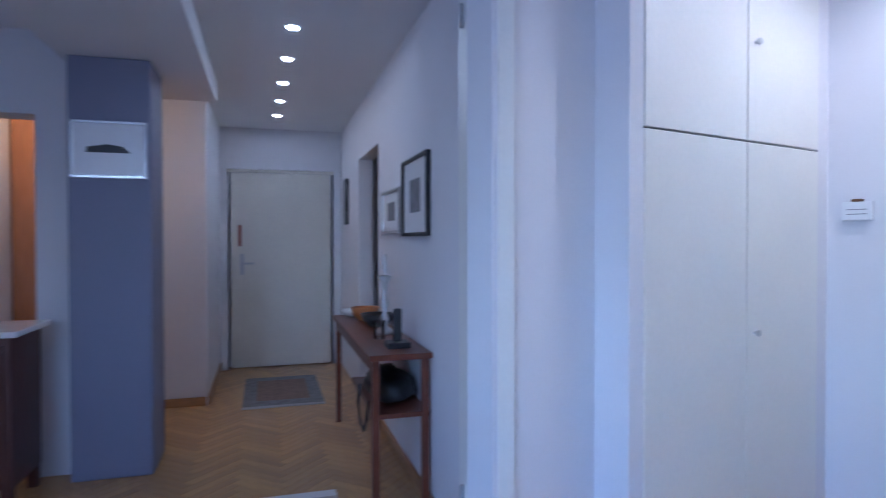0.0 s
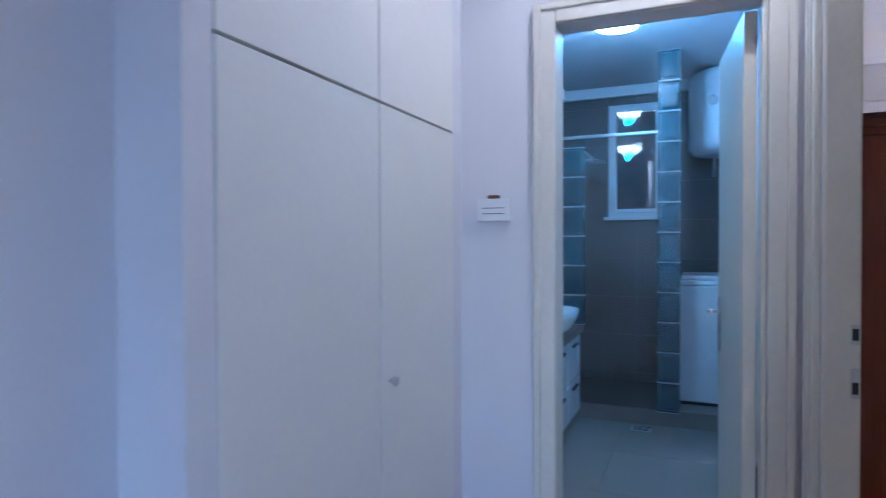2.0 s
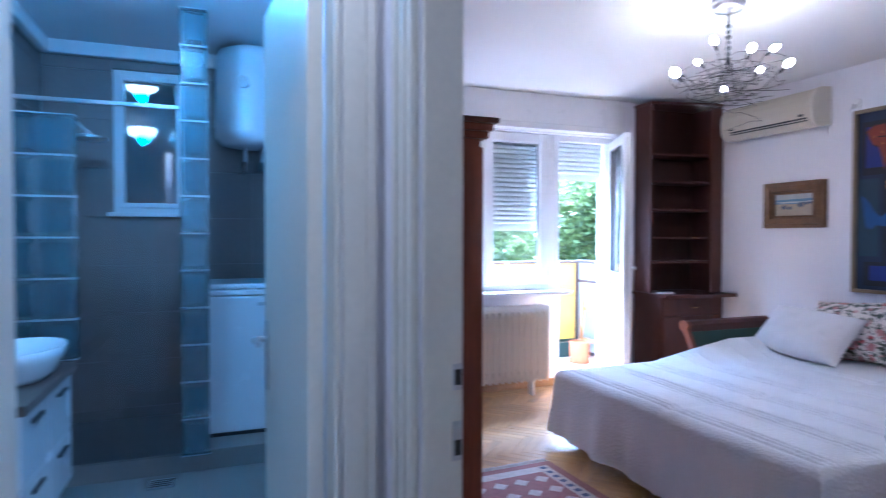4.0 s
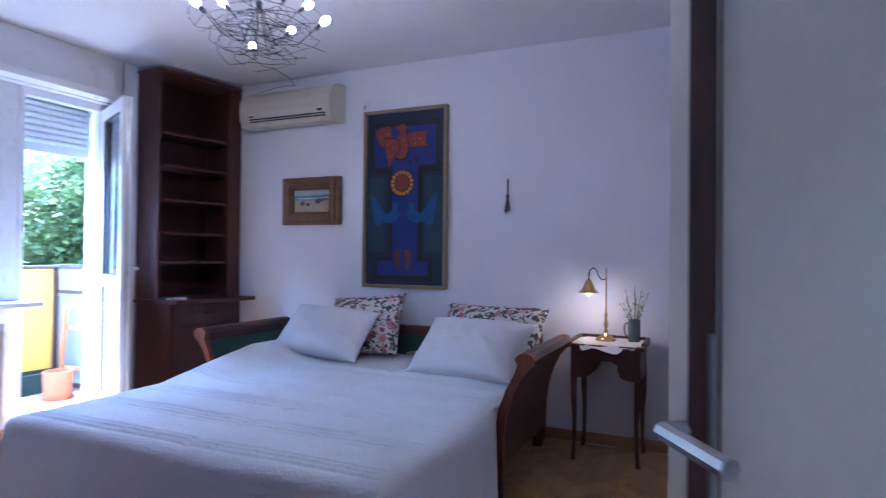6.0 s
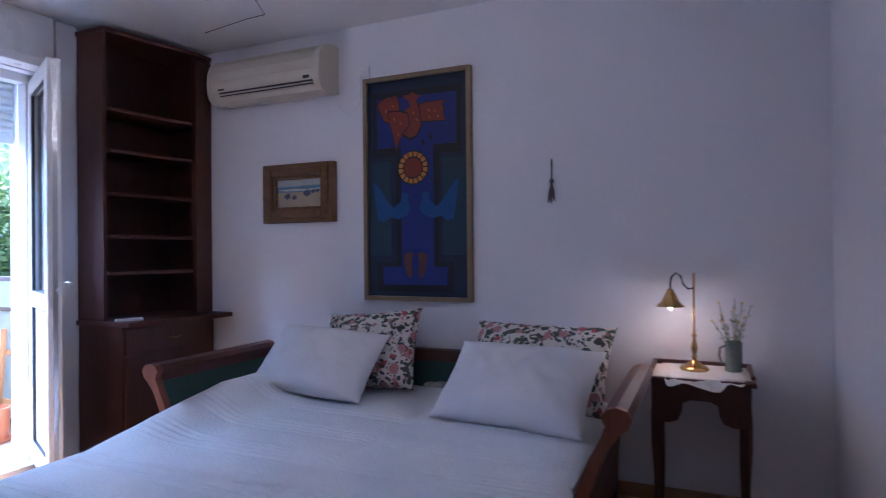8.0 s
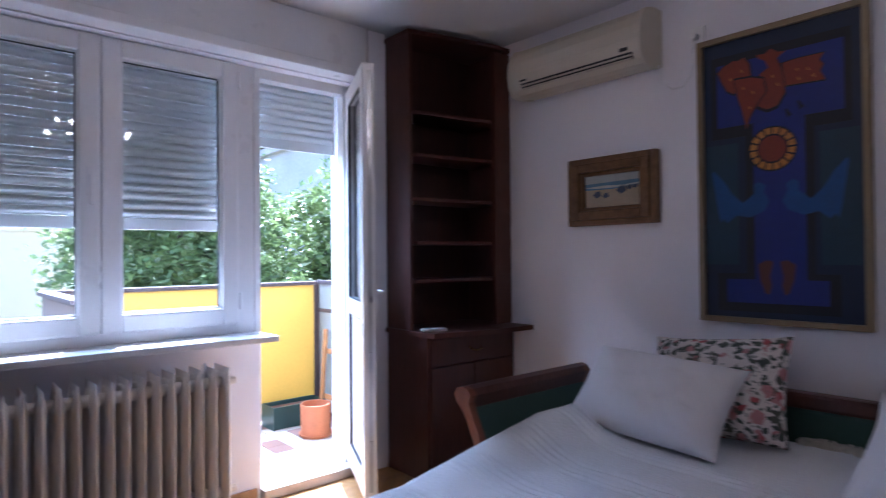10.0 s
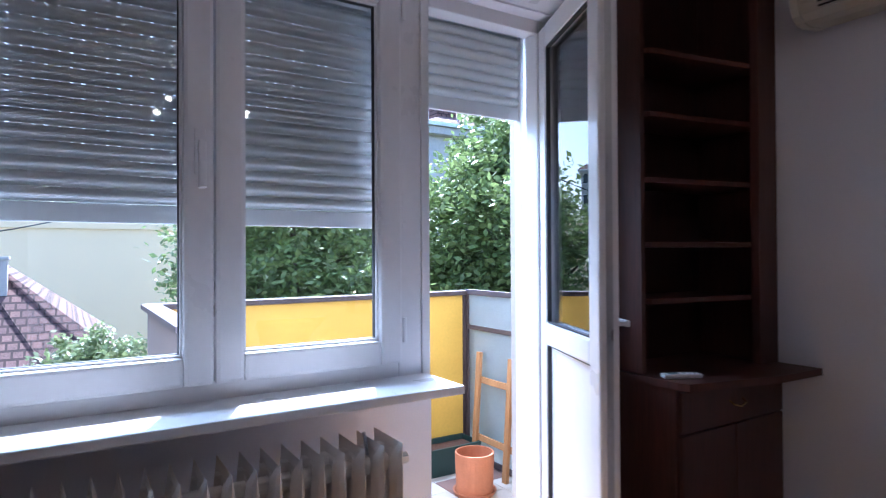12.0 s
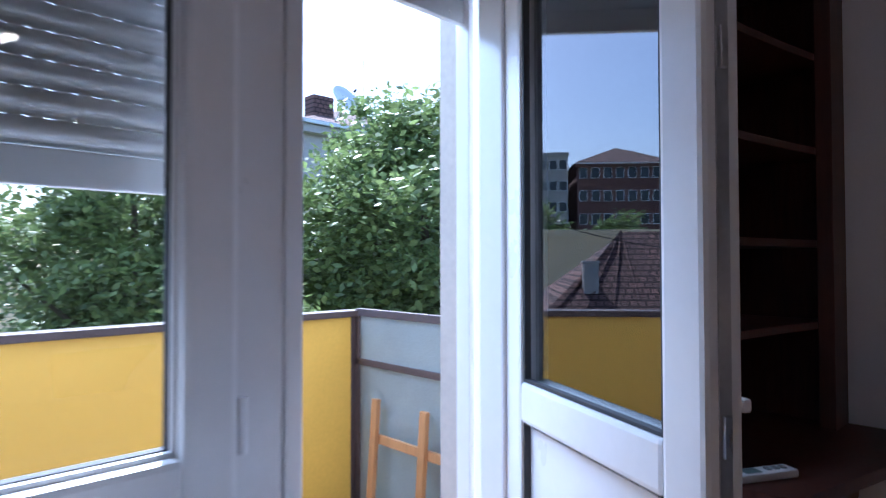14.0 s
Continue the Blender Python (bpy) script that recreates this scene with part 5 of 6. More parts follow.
part("base", bm, M_PVC, cl)

dbath = thing("door_bath", "pale painted bathroom door standing open", "door", pose(3.4, -4.3, 0, 0, 0, 185.5))
dbath["kind"] = "structure"
boxpart("leaf", M_CREAM, dbath, 0.0, 0.575, -0.02, 0.02, BF + 0.01, 2.08, 0.004)
bm = bmesh.new()
for s in (-1, 1):
    bm_box(bm, 0.51, 0.545, s * 0.02, s * 0.026, 0.9, 1.12, 0.003)
    bm_tube(bm, [(0.53, s * 0.026, 1.06), (0.53, s * 0.06, 1.06), (0.43, s * 0.065, 1.06)], 0.009)
part("handle", bm, M_STEEL, dbath, "steel lever handle")

# ---- door casings ----


def casing(name, label, boxes, mat=M_CREAM, m=None):
    t = thing(name, label, "door frame", m)
    t["kind"] = "structure"
    for b in boxes:
        boxpart("casing_bar", mat, t, *b, 0.006)
    return t


casing("trim_bath_door", "cream profiled bathroom door casing", [
    (3.505, 3.525, -4.975, -4.9, 0.0, 2.16), (3.525, 3.532, -4.975, -4.95, 0.0, 2.16), (3.505, 3.525, -4.26, -4.185, 0.0, 2.16), (3.525, 3.532, -4.21, -4.185, 0.0, 2.16), (3.505, 3.525, -4.899, -4.261, 2.09, 2.16), (3.525, 3.532, -4.949, -4.215, 2.135, 2.158),
    (3.388, 3.503, -4.914, -4.9, 0.0, 2.085), (3.388, 3.503, -4.275, -4.261, 0.0, 2.085)])
casing("trim_bedroom_door", "cream profiled bedroom door casing", [
    (3.66, 3.755, -4.18, -4.161, 0.0, 2.17), (3.655, 3.68, -4.187, -4.18, 0.0, 2.17), (3.72, 3.735, -4.186, -4.18, 0.0, 2.1), (4.685, 4.78, -4.18, -4.161, 0.0, 2.17), (3.756, 4.684, -4.18, -4.161, 2.1, 2.17),
    (3.76, 3.772, -4.159, -4.077, 0.0, 2.1), (4.668, 4.68, -4.159, -4.077, 0.0, 2.1)])
for z in (0.955, 1.09):
    st = tagged(boxpart("strike_plate", M_STEEL, None, 3.772, 3.776, -4.1, -4.08, z, z + (0.075 if z < 1 else 0.05), 0.001), "small dark steel strike plate in the door jamb", "strike plate")
    boxpart("hole", M_BLACK, st, 3.776, 3.7765, -4.097, -4.083, z + 0.01, z + 0.04, 0)

# ---- built-in closet ----
clo = thing("closet", "white built-in closet with tall doors and upper doors", "closet")
for a, b in ((3.594, 4.116), (4.122, 4.716)):
    for z0, z1 in ((0.05, 1.727), (1.734, 2.575)):
        d = boxpart("closet_door", M_WHITE, clo, a, b, -5.268, -5.246, z0, z1, 0.003)
        if a < 4:
            bm = bmesh.new()
            zz = 0.96 if z0 < 1 else 2.13
            bm_cyl(bm, (4.07, -5.246, zz), (4.07, -5.232, zz), 0.006)
            bm_cyl(bm, (4.07, -5.232, zz), (4.07, -5.222, zz), 0.013)
            part("knob", bm, M_STEEL, d, "small round metal knob")
# black strip behind the door gap stands for the shade in it
boxpart("gap_shade", M_BLACK, clo, 3.594, 4.716, -5.285, -5.27, 1.715, 1.745, 0)
boxpart("carcass", M_WHITE, clo, 3.592, 4.718, -5.7, -5.286, 0.0, 2.579, 0.002)
th = thing("thermostat", "white wall thermostat beside the bathroom door", "thermostat")
boxpart("case", M_PVC, th, 3.505, 3.53, -5.18, -5.06, 1.42, 1.5, 0.004)
for z in (1.445, 1.465):
    boxpart("mark", material("grey_mark", (0.2, 0.2, 0.22), 0.5), th, 3.53, 3.5312, -5.16, -5.08, z, z + 0.003, 0)
boxpart("dial", material("brown_dial", (0.16, 0.08, 0.03), 0.5), th, 3.508, 3.533, -5.14, -5.1, 1.5, 1.512, 0.003)

# ---- corridor ----
ed = thing("door_entrance", "plain pale entrance door with lock and handle", "door", HM)
ed["kind"] = "structure"
boxpart("leaf", M_CREAM, ed, 0.03, 1.06, -4.82, -4.775, 0.005, 2.05, 0.005)
boxpart("lock_plate", M_STEEL, ed, 0.93, 0.97, -4.775, -4.768, 0.98, 1.2, 0.003)
bm = bmesh.new()
bm_tube(bm, [(0.95, -4.768, 1.1), (0.95, -4.72, 1.1), (0.83, -4.715, 1.1)], 0.01)
part("handle", bm, M_STEEL, ed)
boxpart("key_tag", material("red_tag", (0.3, 0.08, 0.06), 0.6), ed, 0.955, 0.985, -4.775, -4.755, 1.28, 1.5, 0.004)
boxpart("lintel", M_CREAM, ed, 0.0, 1.09, -4.785, -4.76, 2.052, 2.085, 0.004)
M_MAT = material("grey_woven_mat", (0.2, 0.2, 0.21), 1.0, vary=0.35, scale=14, grain=120, bump=0.6)
mat_ = thing("doormat", "worn grey patterned mat before the entrance door", "mat", HM)
boxpart("mat_body", M_MAT, mat_, 0.25, 0.9, -4.2, -3.17, 0.0, 0.012, 0.003)
boxpart("border", material("pale_mat_edge", (0.4, 0.4, 0.42), 1.0), mat_, 0.25, 0.9, -3.17, -3.13, 0.0, 0.010, 0.002)
boxpart("pattern", material("brown_mat_pattern", (0.22, 0.15, 0.12), 1.0, vary=0.3, scale=18), mat_, 0.36, 0.79, -4.05, -3.32, 0.012, 0.0135, 0)
rg = thing("hall_rug", "pale edged hall rug on the parquet", "rug", HM)
boxpart("rug_body", M_RUGC, rg, 0.36, 1.15, -1.3, -0.2, 0.0, 0.012, 0.003)
boxpart("border", M_PVC, rg, 0.36, 1.15, -1.38, -1.3, 0.0, 0.011, 0.002)


def print_frame(name, y0, y1, z0, z1, label, x=-0.08, seed=0, frame_mat=None):
    f = thing(name, label, "picture", HM)
    bm = bmesh.new()
    for b in ((y0, y0 + 0.02, z0, z1), (y1 - 0.02, y1, z0, z1), (y0 + 0.02, y1 - 0.02, z0, z0 + 0.02), (y0 + 0.02, y1 - 0.02, z1 - 0.02, z1)):
        bm_box(bm, x, x + 0.025, b[0], b[1], b[2], b[3], 0.002)
    part("frame", bm, frame_mat or M_BLACK, f)
    boxpart("mount", M_PVC, f, x, x + 0.012, y0 + 0.02, y1 - 0.02, z0 + 0.02, z1 - 0.02, 0)
    w, h = y1 - y0, z1 - z0
    boxpart("print", material("grey_print", (0.22, 0.22, 0.24), 0.7, vary=0.5, scale=18), f, x + 0.012, x + 0.014, y0 + w * 0.3, y1 - w * 0.3, z0 + h * 0.3, z1 - h * 0.28, 0)
    return f


print_frame("framed_print", -1.62, -1.05, 1.36, 1.79, "framed grey print with white mount on the corridor wall")
print_frame("framed_print", -2.25, -1.7, 1.38, 1.66, "smaller framed print with white mount on the corridor wall", frame_mat=M_STEEL)
print_frame("dark_picture", -4.3, -4.12, 1.5, 1.95, "narrow dark picture near the entrance")
cp = thing("column_picture", "small white-mounted picture in a silver frame on the column", "picture", HM)
bm = bmesh.new()
for b in ((1.35, 1.73, 1.685, 1.7), (1.35, 1.73, 1.985, 2.0), (1.35, 1.362, 1.7, 1.985), (1.718, 1.73, 1.7, 1.985)):
    bm_box(bm, b[0], b[1], -1.9, -1.875, b[2], b[3], 0.002)
part("frame", bm, M_STEEL, cp)
boxpart("mount", M_PVC, cp, 1.362, 1.718, -1.9, -1.885, 1.7, 1.985, 0)
bm = bmesh.new()
bm_prism(bm, [(1.43, 1.825), (1.47, 1.86), (1.55, 1.872), (1.65, 1.855), (1.655, 1.825)], "y", -1.885, -1.882)
part("print", bm, M_BLACK, cp)

M_CONSOLE = wood("red_brown_console", (0.17, 0.05, 0.025), (0.09, 0.025, 0.014), 0.35, "y", 10)
co = thing("console_table", "slim red-brown console table with a lower shelf", "table", HM)
boxpart("tabletop", M_CONSOLE, co, -0.075, 0.24, -2.65, -1.0, 0.755, 0.785, 0.005)
boxpart("apron", M_CONSOLE, co, 0.19, 0.21, -2.6, -1.05, 0.68, 0.754, 0.003)
boxpart("shelf", M_CONSOLE, co, -0.075, 0.2, -1.9, -1.05, 0.46, 0.485, 0.004)
for x, y in ((0.2, -2.61), (0.2, -1.06), (-0.05, -2.61), (-0.05, -1.06)):
    boxpart("leg", M_CONSOLE, co, x - 0.018, x + 0.018, y - 0.018, y + 0.018, 0.0, 0.754, 0.003)


def bowl(name, x, y, z, r, h, mat, label, cat):
    bm = bmesh.new()
    bm_lathe(bm, [(r * 0.5, 0), (r * 0.85, h * 0.4), (r, h), (r * 0.9, h), (r * 0.5, h * 0.3)], (0, 0, 0), 20)
    o = solid(name, bm, mat, label, cat, smooth=True)
    o.matrix_world = HM @ pose(x, y, z)
    return o


bowl("orange_bowl", 0.05, -2.3, 0.785, 0.1, 0.09, material("terracotta_glaze", (0.4, 0.14, 0.04), 0.4), "small orange ceramic bowl on the console", "bowl")
bowl("white_dish", 0.1, -2.55, 0.785, 0.09, 0.05, M_CERAMIC, "white dish on the console", "dish")
bowl("dark_basket", 0.02, -2.0, 0.785, 0.11, 0.08, M_BLACK, "dark woven basket on the console", "basket")
cs = thing("candlestick", "tall turned silver candlestick on the console", "candlestick", HM @ pose(0.04, -1.65, 0.785))
bm = bmesh.new()
bm_lathe(bm, [(0.06, 0), (0.05, 0.02), (0.015, 0.05), (0.028, 0.09), (0.012, 0.13), (0.03, 0.18), (0.012, 0.24), (0.02, 0.3), (0.045, 0.34), (0.02, 0.35)], (0, 0, 0), 20)
part("stem", bm, M_STEEL, cs, smooth=True)
bm = bmesh.new()
bm_cyl(bm, (0, 0, 0.35), (0, 0, 0.47), 0.012)
part("candle", bm, M_CERAMIC, cs)
gl = thing("glass_tumbler", "clear glass tumbler on the console", "glass", HM @ pose(0.1, -1.5, 0.785))
bm = bmesh.new()
bm_lathe(bm, [(0.03, 0), (0.035, 0.1), (0.032, 0.1), (0.027, 0.01)], (0, 0, 0), 16)
part("cup", bm, M_GLASS, gl)
ph = thing("cordless_phone", "black cordless phone standing in its base", "phone", HM @ pose(0.06, -1.2, 0.785))
boxpart("base", M_BLACK, ph, -0.06, 0.06, -0.06, 0.06, 0.0, 0.03, 0.008)
boxpart("handset", M_BLACK, ph, -0.022, 0.022, -0.014, 0.014, 0.03, 0.2, 0.01)
bag = thing("black_bag", "black bag with looped strap on the console shelf", "bag", HM @ pose(0.07, -1.4, 0.486))
bm = bmesh.new()
bmesh.ops.create_icosphere(bm, subdivisions=3, radius=1.0)
for v in bm.verts:
    k = 1 + 0.2 * noise.noise(v.co * 2)
    v.co = Vector((v.co.x * 0.13 * k, v.co.y * 0.26 * k, max(0.0, (v.co.z + 0.75) * 0.09 * k)))
part("body", bm, M_BLACK, bag, smooth=True)
bm = bmesh.new()
bm_tube(bm, [(0.14, -0.1, 0.05), (0.15, -0.1, -0.05), (0.15, -0.02, -0.14), (0.15, 0.1, -0.15), (0.15, 0.18, -0.08), (0.14, 0.2, 0.03)], 0.007)
part("strap", bm, M_BLACK, bag)
# the last downlight is unseen, added for the warm light on the closet
VEST = Matrix.Translation((3.95, -4.55, 2.62 - HALL_H))
for k, (x, y) in enumerate(((0.56, -1.6), (0.57, -2.2), (0.58, -2.82), (0.59, -3.43), (0.6, -4.04), (1.62, -1.62), (0, 0))):
    DM = VEST if k == 6 else HM
    sp = thing("downlight", "round lit recessed downlight in the ceiling", "downlight", DM, group="corridor downlights")
    bm = bmesh.new()
    bm_lathe(bm, [(0.045, -0.006), (0.045, 0.0), (0.03, 0.0), (0.03, -0.004)], (x, y, HALL_H), 24)
    part("trim", bm, M_STEEL, sp)
    bm = bmesh.new()
    bm_cyl(bm, (x, y, HALL_H - 0.009), (x, y, HALL_H - 0.0062), 0.028, seg=24)
    part("lens", bm, emitter("downlight_glow", (0.9, 0.95, 1.0), 8.0), sp, "glowing lens")
    if k in (0, 2, 4, 6):
        lamp("downlight_light", "SPOT", 1.6 if k == 6 else 0.05, (1.0, 0.9, 0.8), DM @ pose(x, y, HALL_H - 0.02), 0.04, spot=165 if k == 6 else 120)
jb = thing("jamb_hardware", "brass hinges and a latch plate on the door jamb", "hinges", HM)
for z in (0.3, 2.15):
    bm = bmesh.new()
    bm_cyl(bm, (-0.012, -0.36, z), (-0.012, -0.36, z + 0.09), 0.009)
    part("hinge", bm, M_STEEL, jb)
sw = thing("light_switch", "white light switch on the door jamb", "switch", HM)
boxpart("plate", M_PVC, sw, -0.02, -0.01, -0.2, -0.12, 1.36, 1.44, 0.003)
boxpart("rocker", M_PVC, sw, -0.01, -0.005, -0.185, -0.135, 1.375, 1.425, 0.002)

# the kitchen glimpsed through its doorway
M_KWOOD = wood("warm_kitchen_wood", (0.45, 0.2, 0.08), (0.3, 0.12, 0.045), 0.4, "z", 8)
kc = thing("kitchen_cabinet", "warm wooden kitchen cabinet wall", "cabinet", HM)
boxpart("body", M_KWOOD, kc, 1.8, 2.44, -3.36, -3.12, 0.0, 2.3, 0.004)
for i in range(2):
    boxpart("cabinet_door", M_KWOOD, kc, 1.81 + i * 0.315, 2.12 + i * 0.315, -3.12, -3.1, 0.1, 2.25, 0.005)
lamp("kitchen_light", "POINT", 0.35, (1.0, 0.62, 0.34), HM @ pose(2.1, -2.6, 2.3), 0.1)
sb_ = thing("sideboard", "dark carved wooden sideboard with a pale top", "sideboard", HM)
boxpart("body", M_DARKWOOD, sb_, 1.9, 2.5, -1.95, -1.55, 0.12, 0.87, 0.006)
boxpart("top", M_CERAMIC, sb_, 1.86, 2.54, -1.99, -1.5, 0.871, 0.9, 0.006, "pale marble top")
for x in (1.93, 2.47):
    for y in (-1.92, -1.58):
        boxpart("leg", M_DARKWOOD, sb_, x - 0.025, x + 0.025, y - 0.025, y + 0.025, 0.0, 0.12, 0.004)
boxpart("sideboard_door", M_DARKWOOD, sb_, 1.93, 2.47, -1.55, -1.53, 0.16, 0.83, 0.008)

# ---- balcony ----
M_BTILE = material("beige_balcony_tile", (0.5, 0.43, 0.36), 0.6, vary=0.1, scale=6, per_object=0.08)
M_BTILE2 = material("brown_balcony_tile", (0.22, 0.12, 0.09), 0.6, vary=0.1, scale=6, per_object=0.1)
M_FROST = material("frosted_wired_glass", (0.5, 0.55, 0.56), 0.35, vary=0.12, scale=6, grain=140, bump=0.6, trans=0.65)
structure("balcony_slab", [(-1.66, -0.3, -2.4, -0.2, -0.25, -0.055)], M_CONCRETE, "balcony slab")
structure("outer_wall", [(-0.42, -0.3, -6.0, -2.99, -6.0, 6.0), (-0.42, -0.3, -2.99, -1.54, -6.0, 0.84), (-0.42, -0.3, -0.83, 3.0, -6.0, 6.0), (-0.42, -0.3, -2.99, -0.83, 2.37, 6.0), (-0.42, -0.3, -1.54, -0.92, -6.0, -0.06)], M_CONCRETE, "weathered outer wall of the building")
structure("outer_skirting", [(-0.435, -0.42, -0.83, -0.3, -0.05, 0.12)], material("yellow_skirting", (0.5, 0.36, 0.12), 0.7, vary=0.15), "ochre skirting on the balcony", 0.003)
par = thing("balcony_parapet", "yellow panelled balcony parapet with a dark cap", "parapet")
for a, b in ((-2.27, -0.325),):
    boxpart("panel", M_YELLOW, par, -1.565, -1.545, a, b, 0.03, 1.06, 0.003)
boxpart("cap", M_DARKCAP, par, -1.62, -1.52, -2.33, -0.3, 1.06, 1.09, 0.004)
boxpart("side_wall", material("weathered_brown_render", (0.2, 0.15, 0.13), 0.9, vary=0.2, scale=6), par, -1.6, -0.45, -2.31, -2.272, -0.05, 1.05, 0.004)
boxpart("side_cap", M_DARKCAP, par, -1.62, -0.44, -2.34, -2.25, 1.062, 1.088, 0.004)
for y in (-0.34, -2.25):
    boxpart("post", M_DARKCAP, par, -1.575, -1.54, y - 0.018, y + 0.018, -0.055, 1.06, 0.002)
scr = thing("balcony_screen", "rusty-framed frosted glass side screen of the balcony", "screen")
for b in ((-1.54, -0.44, 1.065, 1.1), (-1.54, -0.44, 0.83, 0.86), (-1.54, -0.44, -0.04, 0.0), (-1.54, -1.51, -0.05, 1.065), (-0.47, -0.44, -0.05, 1.065)):
    boxpart("frame_bar", M_DARKCAP, scr, b[0], b[1], -0.335, -0.305, b[2], b[3], 0.002)
for z0, z1 in ((0.86, 1.065), (0.0, 0.83)):
    boxpart("pane", M_FROST, scr, -1.51, -0.47, -0.325, -0.315, z0, z1, 0)
for a, b in (((-1.5, 0.82), (-0.75, 0.2)), ((-1.5, 0.02), (-0.7, 0.82))):
    bm = bmesh.new()
    bm_tube(bm, [(a[0], -0.303, a[1]), (b[0], -0.303, b[1])], 0.014, seg=6)
    part("brace", bm, M_DARKCAP, scr, "dark diagonal brace behind the glass")
M_PINE = wood("bare_pine", (0.42, 0.21, 0.085), (0.3, 0.14, 0.05), 0.6, "z", 14)
tr = thing("trellis", "small bare pine trellis leaning on the screen", "trellis", pose(-1.33, -0.42, -0.05, -4, 0, 0))
for x in (0.0, 0.33):
    boxpart("upright", M_PINE, tr, x - 0.02, x + 0.02, -0.012, 0.012, 0.0, 0.75, 0.002)
for z in (0.18, 0.55):
    boxpart("rung", M_PINE, tr, -0.02, 0.5, 0.012, 0.03, z, z + 0.04, 0.002)
boxpart("upright", M_PINE, tr, 0.46, 0.5, -0.012, 0.012, 0.0, 0.6, 0.002)
pl = thing("planter_box", "dark green plastic planter box with soil", "planter")
bm = bmesh.new()
bm_prism(bm, [(-1.5, 0.13), (-1.48, -0.05), (-1.3, -0.05), (-1.28, 0.13), (-1.295, 0.13), (-1.31, -0.02), (-1.47, -0.02), (-1.485, 0.13)], "y", -0.85, -0.40)
part("trough", bm, material("dark_green_plastic", (0.02, 0.05, 0.045), 0.45), pl)
boxpart("soil", material("potting_soil", (0.12, 0.06, 0.04), 1.0, vary=0.4, scale=60, bump=1.0), pl, -1.48, -1.3, -0.84, -0.41, -0.02, 0.1, 0.003)
for y in (-0.85, -0.40):
    boxpart("end", material("dark_green_plastic_end", (0.02, 0.05, 0.045), 0.45), pl, -1.5, -1.28, y - 0.006, y + 0.006, -0.05, 0.13, 0.003)
pot = thing("flower_pot", "terracotta flower pot on its saucer", "flower pot", pose(-0.98, -0.66, -0.05))
M_TERRA = material("terracotta", (0.45, 0.16, 0.07), 0.7, vary=0.12, scale=12, bump=0.2)
bm = bmesh.new()
bm_lathe(bm, [(0.1, 0.012), (0.107, 0.02), (0.114, 0.235), (0.113, 0.245), (0.104, 0.245), (0.098, 0.05)], (0, 0, 0), 32)
part("pot", bm, M_TERRA, pot, smooth=False)
bm = bmesh.new()
bm_lathe(bm, [(0.11, 0.0), (0.128, 0.03), (0.12, 0.03), (0.105, 0.011)], (0, 0, 0), 32)
part("saucer", bm, M_TERRA, pot)

# ---- outdoors ----
M_GRASS = material("garden_ground", (0.07, 0.09, 0.035), 1.0, vary=0.4, scale=1.5, grain=20, bump=0.3)
GZ = -7.0
bm = bmesh.new()
bm_box(bm, -1500, -0.5, -1500, 1500, GZ - 0.5, GZ)
tagged(link_mesh("ground", bm, M_GRASS), "garden ground between the houses", "", "", "structure")


def leaf_mat(name, c):
    m = material(name, c, 0.45, vary=0.35, scale=3.0, grain=30, bump=0.0, spec=0.5)
    n, l = nodes_of(m)
    g = n.new("ShaderNodeNewGeometry")
    h = n.new("ShaderNodeHueSaturation")
    mr = n.new("ShaderNodeMapRange")
    mr.inputs[3].default_value, mr.inputs[4].default_value = 0.6, 1.45
    l.new(g.outputs["Random Per Island"], mr.inputs[0])
    l.new(mr.outputs[0], h.inputs["Value"])
    src = n["Principled BSDF"].inputs["Base Color"].links[0].from_socket
    l.new(src, h.inputs["Color"])
    l.new(h.outputs[0], n["Principled BSDF"].inputs["Base Color"])
    tl_ = n.new("ShaderNodeBsdfTranslucent")
    l.new(h.outputs[0], tl_.inputs[0])
    mx = n.new("ShaderNodeMixShader")
    mx.inputs[0].default_value = 0.35
    l.new(n["Principled BSDF"].outputs[0], mx.inputs[1])
    l.new(tl_.outputs[0], mx.inputs[2])
    l.new(mx.outputs[0], n["Material Output"].inputs[0])
    return m


M_LEAF = leaf_mat("tree_leaves", (0.2, 0.27, 0.1))
M_LEAF2 = leaf_mat("bush_leaves", (0.24, 0.3, 0.14))
M_BARK = material("bark", (0.09, 0.07, 0.05), 0.95, vary=0.3, scale=10, bump=0.8)


def crown_mesh(name, seed, rx, rz, clumps, per, size):
    """Many small leaves in uneven clumps with gaps between them."""
    rng = np.random.default_rng(seed)
    vs, fs = [], []
    for c in range(clumps):
        d = rng.normal(size=3)
        d /= np.linalg.norm(d)
        rr = rng.uniform(0.35, 1.0) ** 0.5
        lump = 0.85 + 0.18 * math.sin(3 * d[0] + seed) + 0.15 * math.sin(5 * d[1] + 2 * d[2])
        cen = d * rr * lump * np.array([rx, rx, rz])
        cr = rng.uniform(0.28, 0.55) * rx * 0.42
        for k in range(per):
            p = cen + rng.normal(size=3) * cr * np.array([0.55, 0.55, 0.4])
            a = rng.normal(size=3)
            a[2] = a[2] * 0.5 - 0.3
            a /= np.linalg.norm(a)
            nrm = np.array([0, 0, 1.0]) + rng.normal(size=3) * 0.7
            b = np.cross(a, nrm)
            b /= np.linalg.norm(b) + 1e-6
            s = size * rng.uniform(0.6, 1.3)
            i = len(vs)
            vs += [tuple(p - a * s), tuple(p + b * s * 0.5), tuple(p + a * s), tuple(p - b * s * 0.5)]
            fs.append((i, i + 1, i + 2, i + 3))
    me = bpy.data.meshes.new(name)
    me.from_pydata(vs, [], fs)
    return me


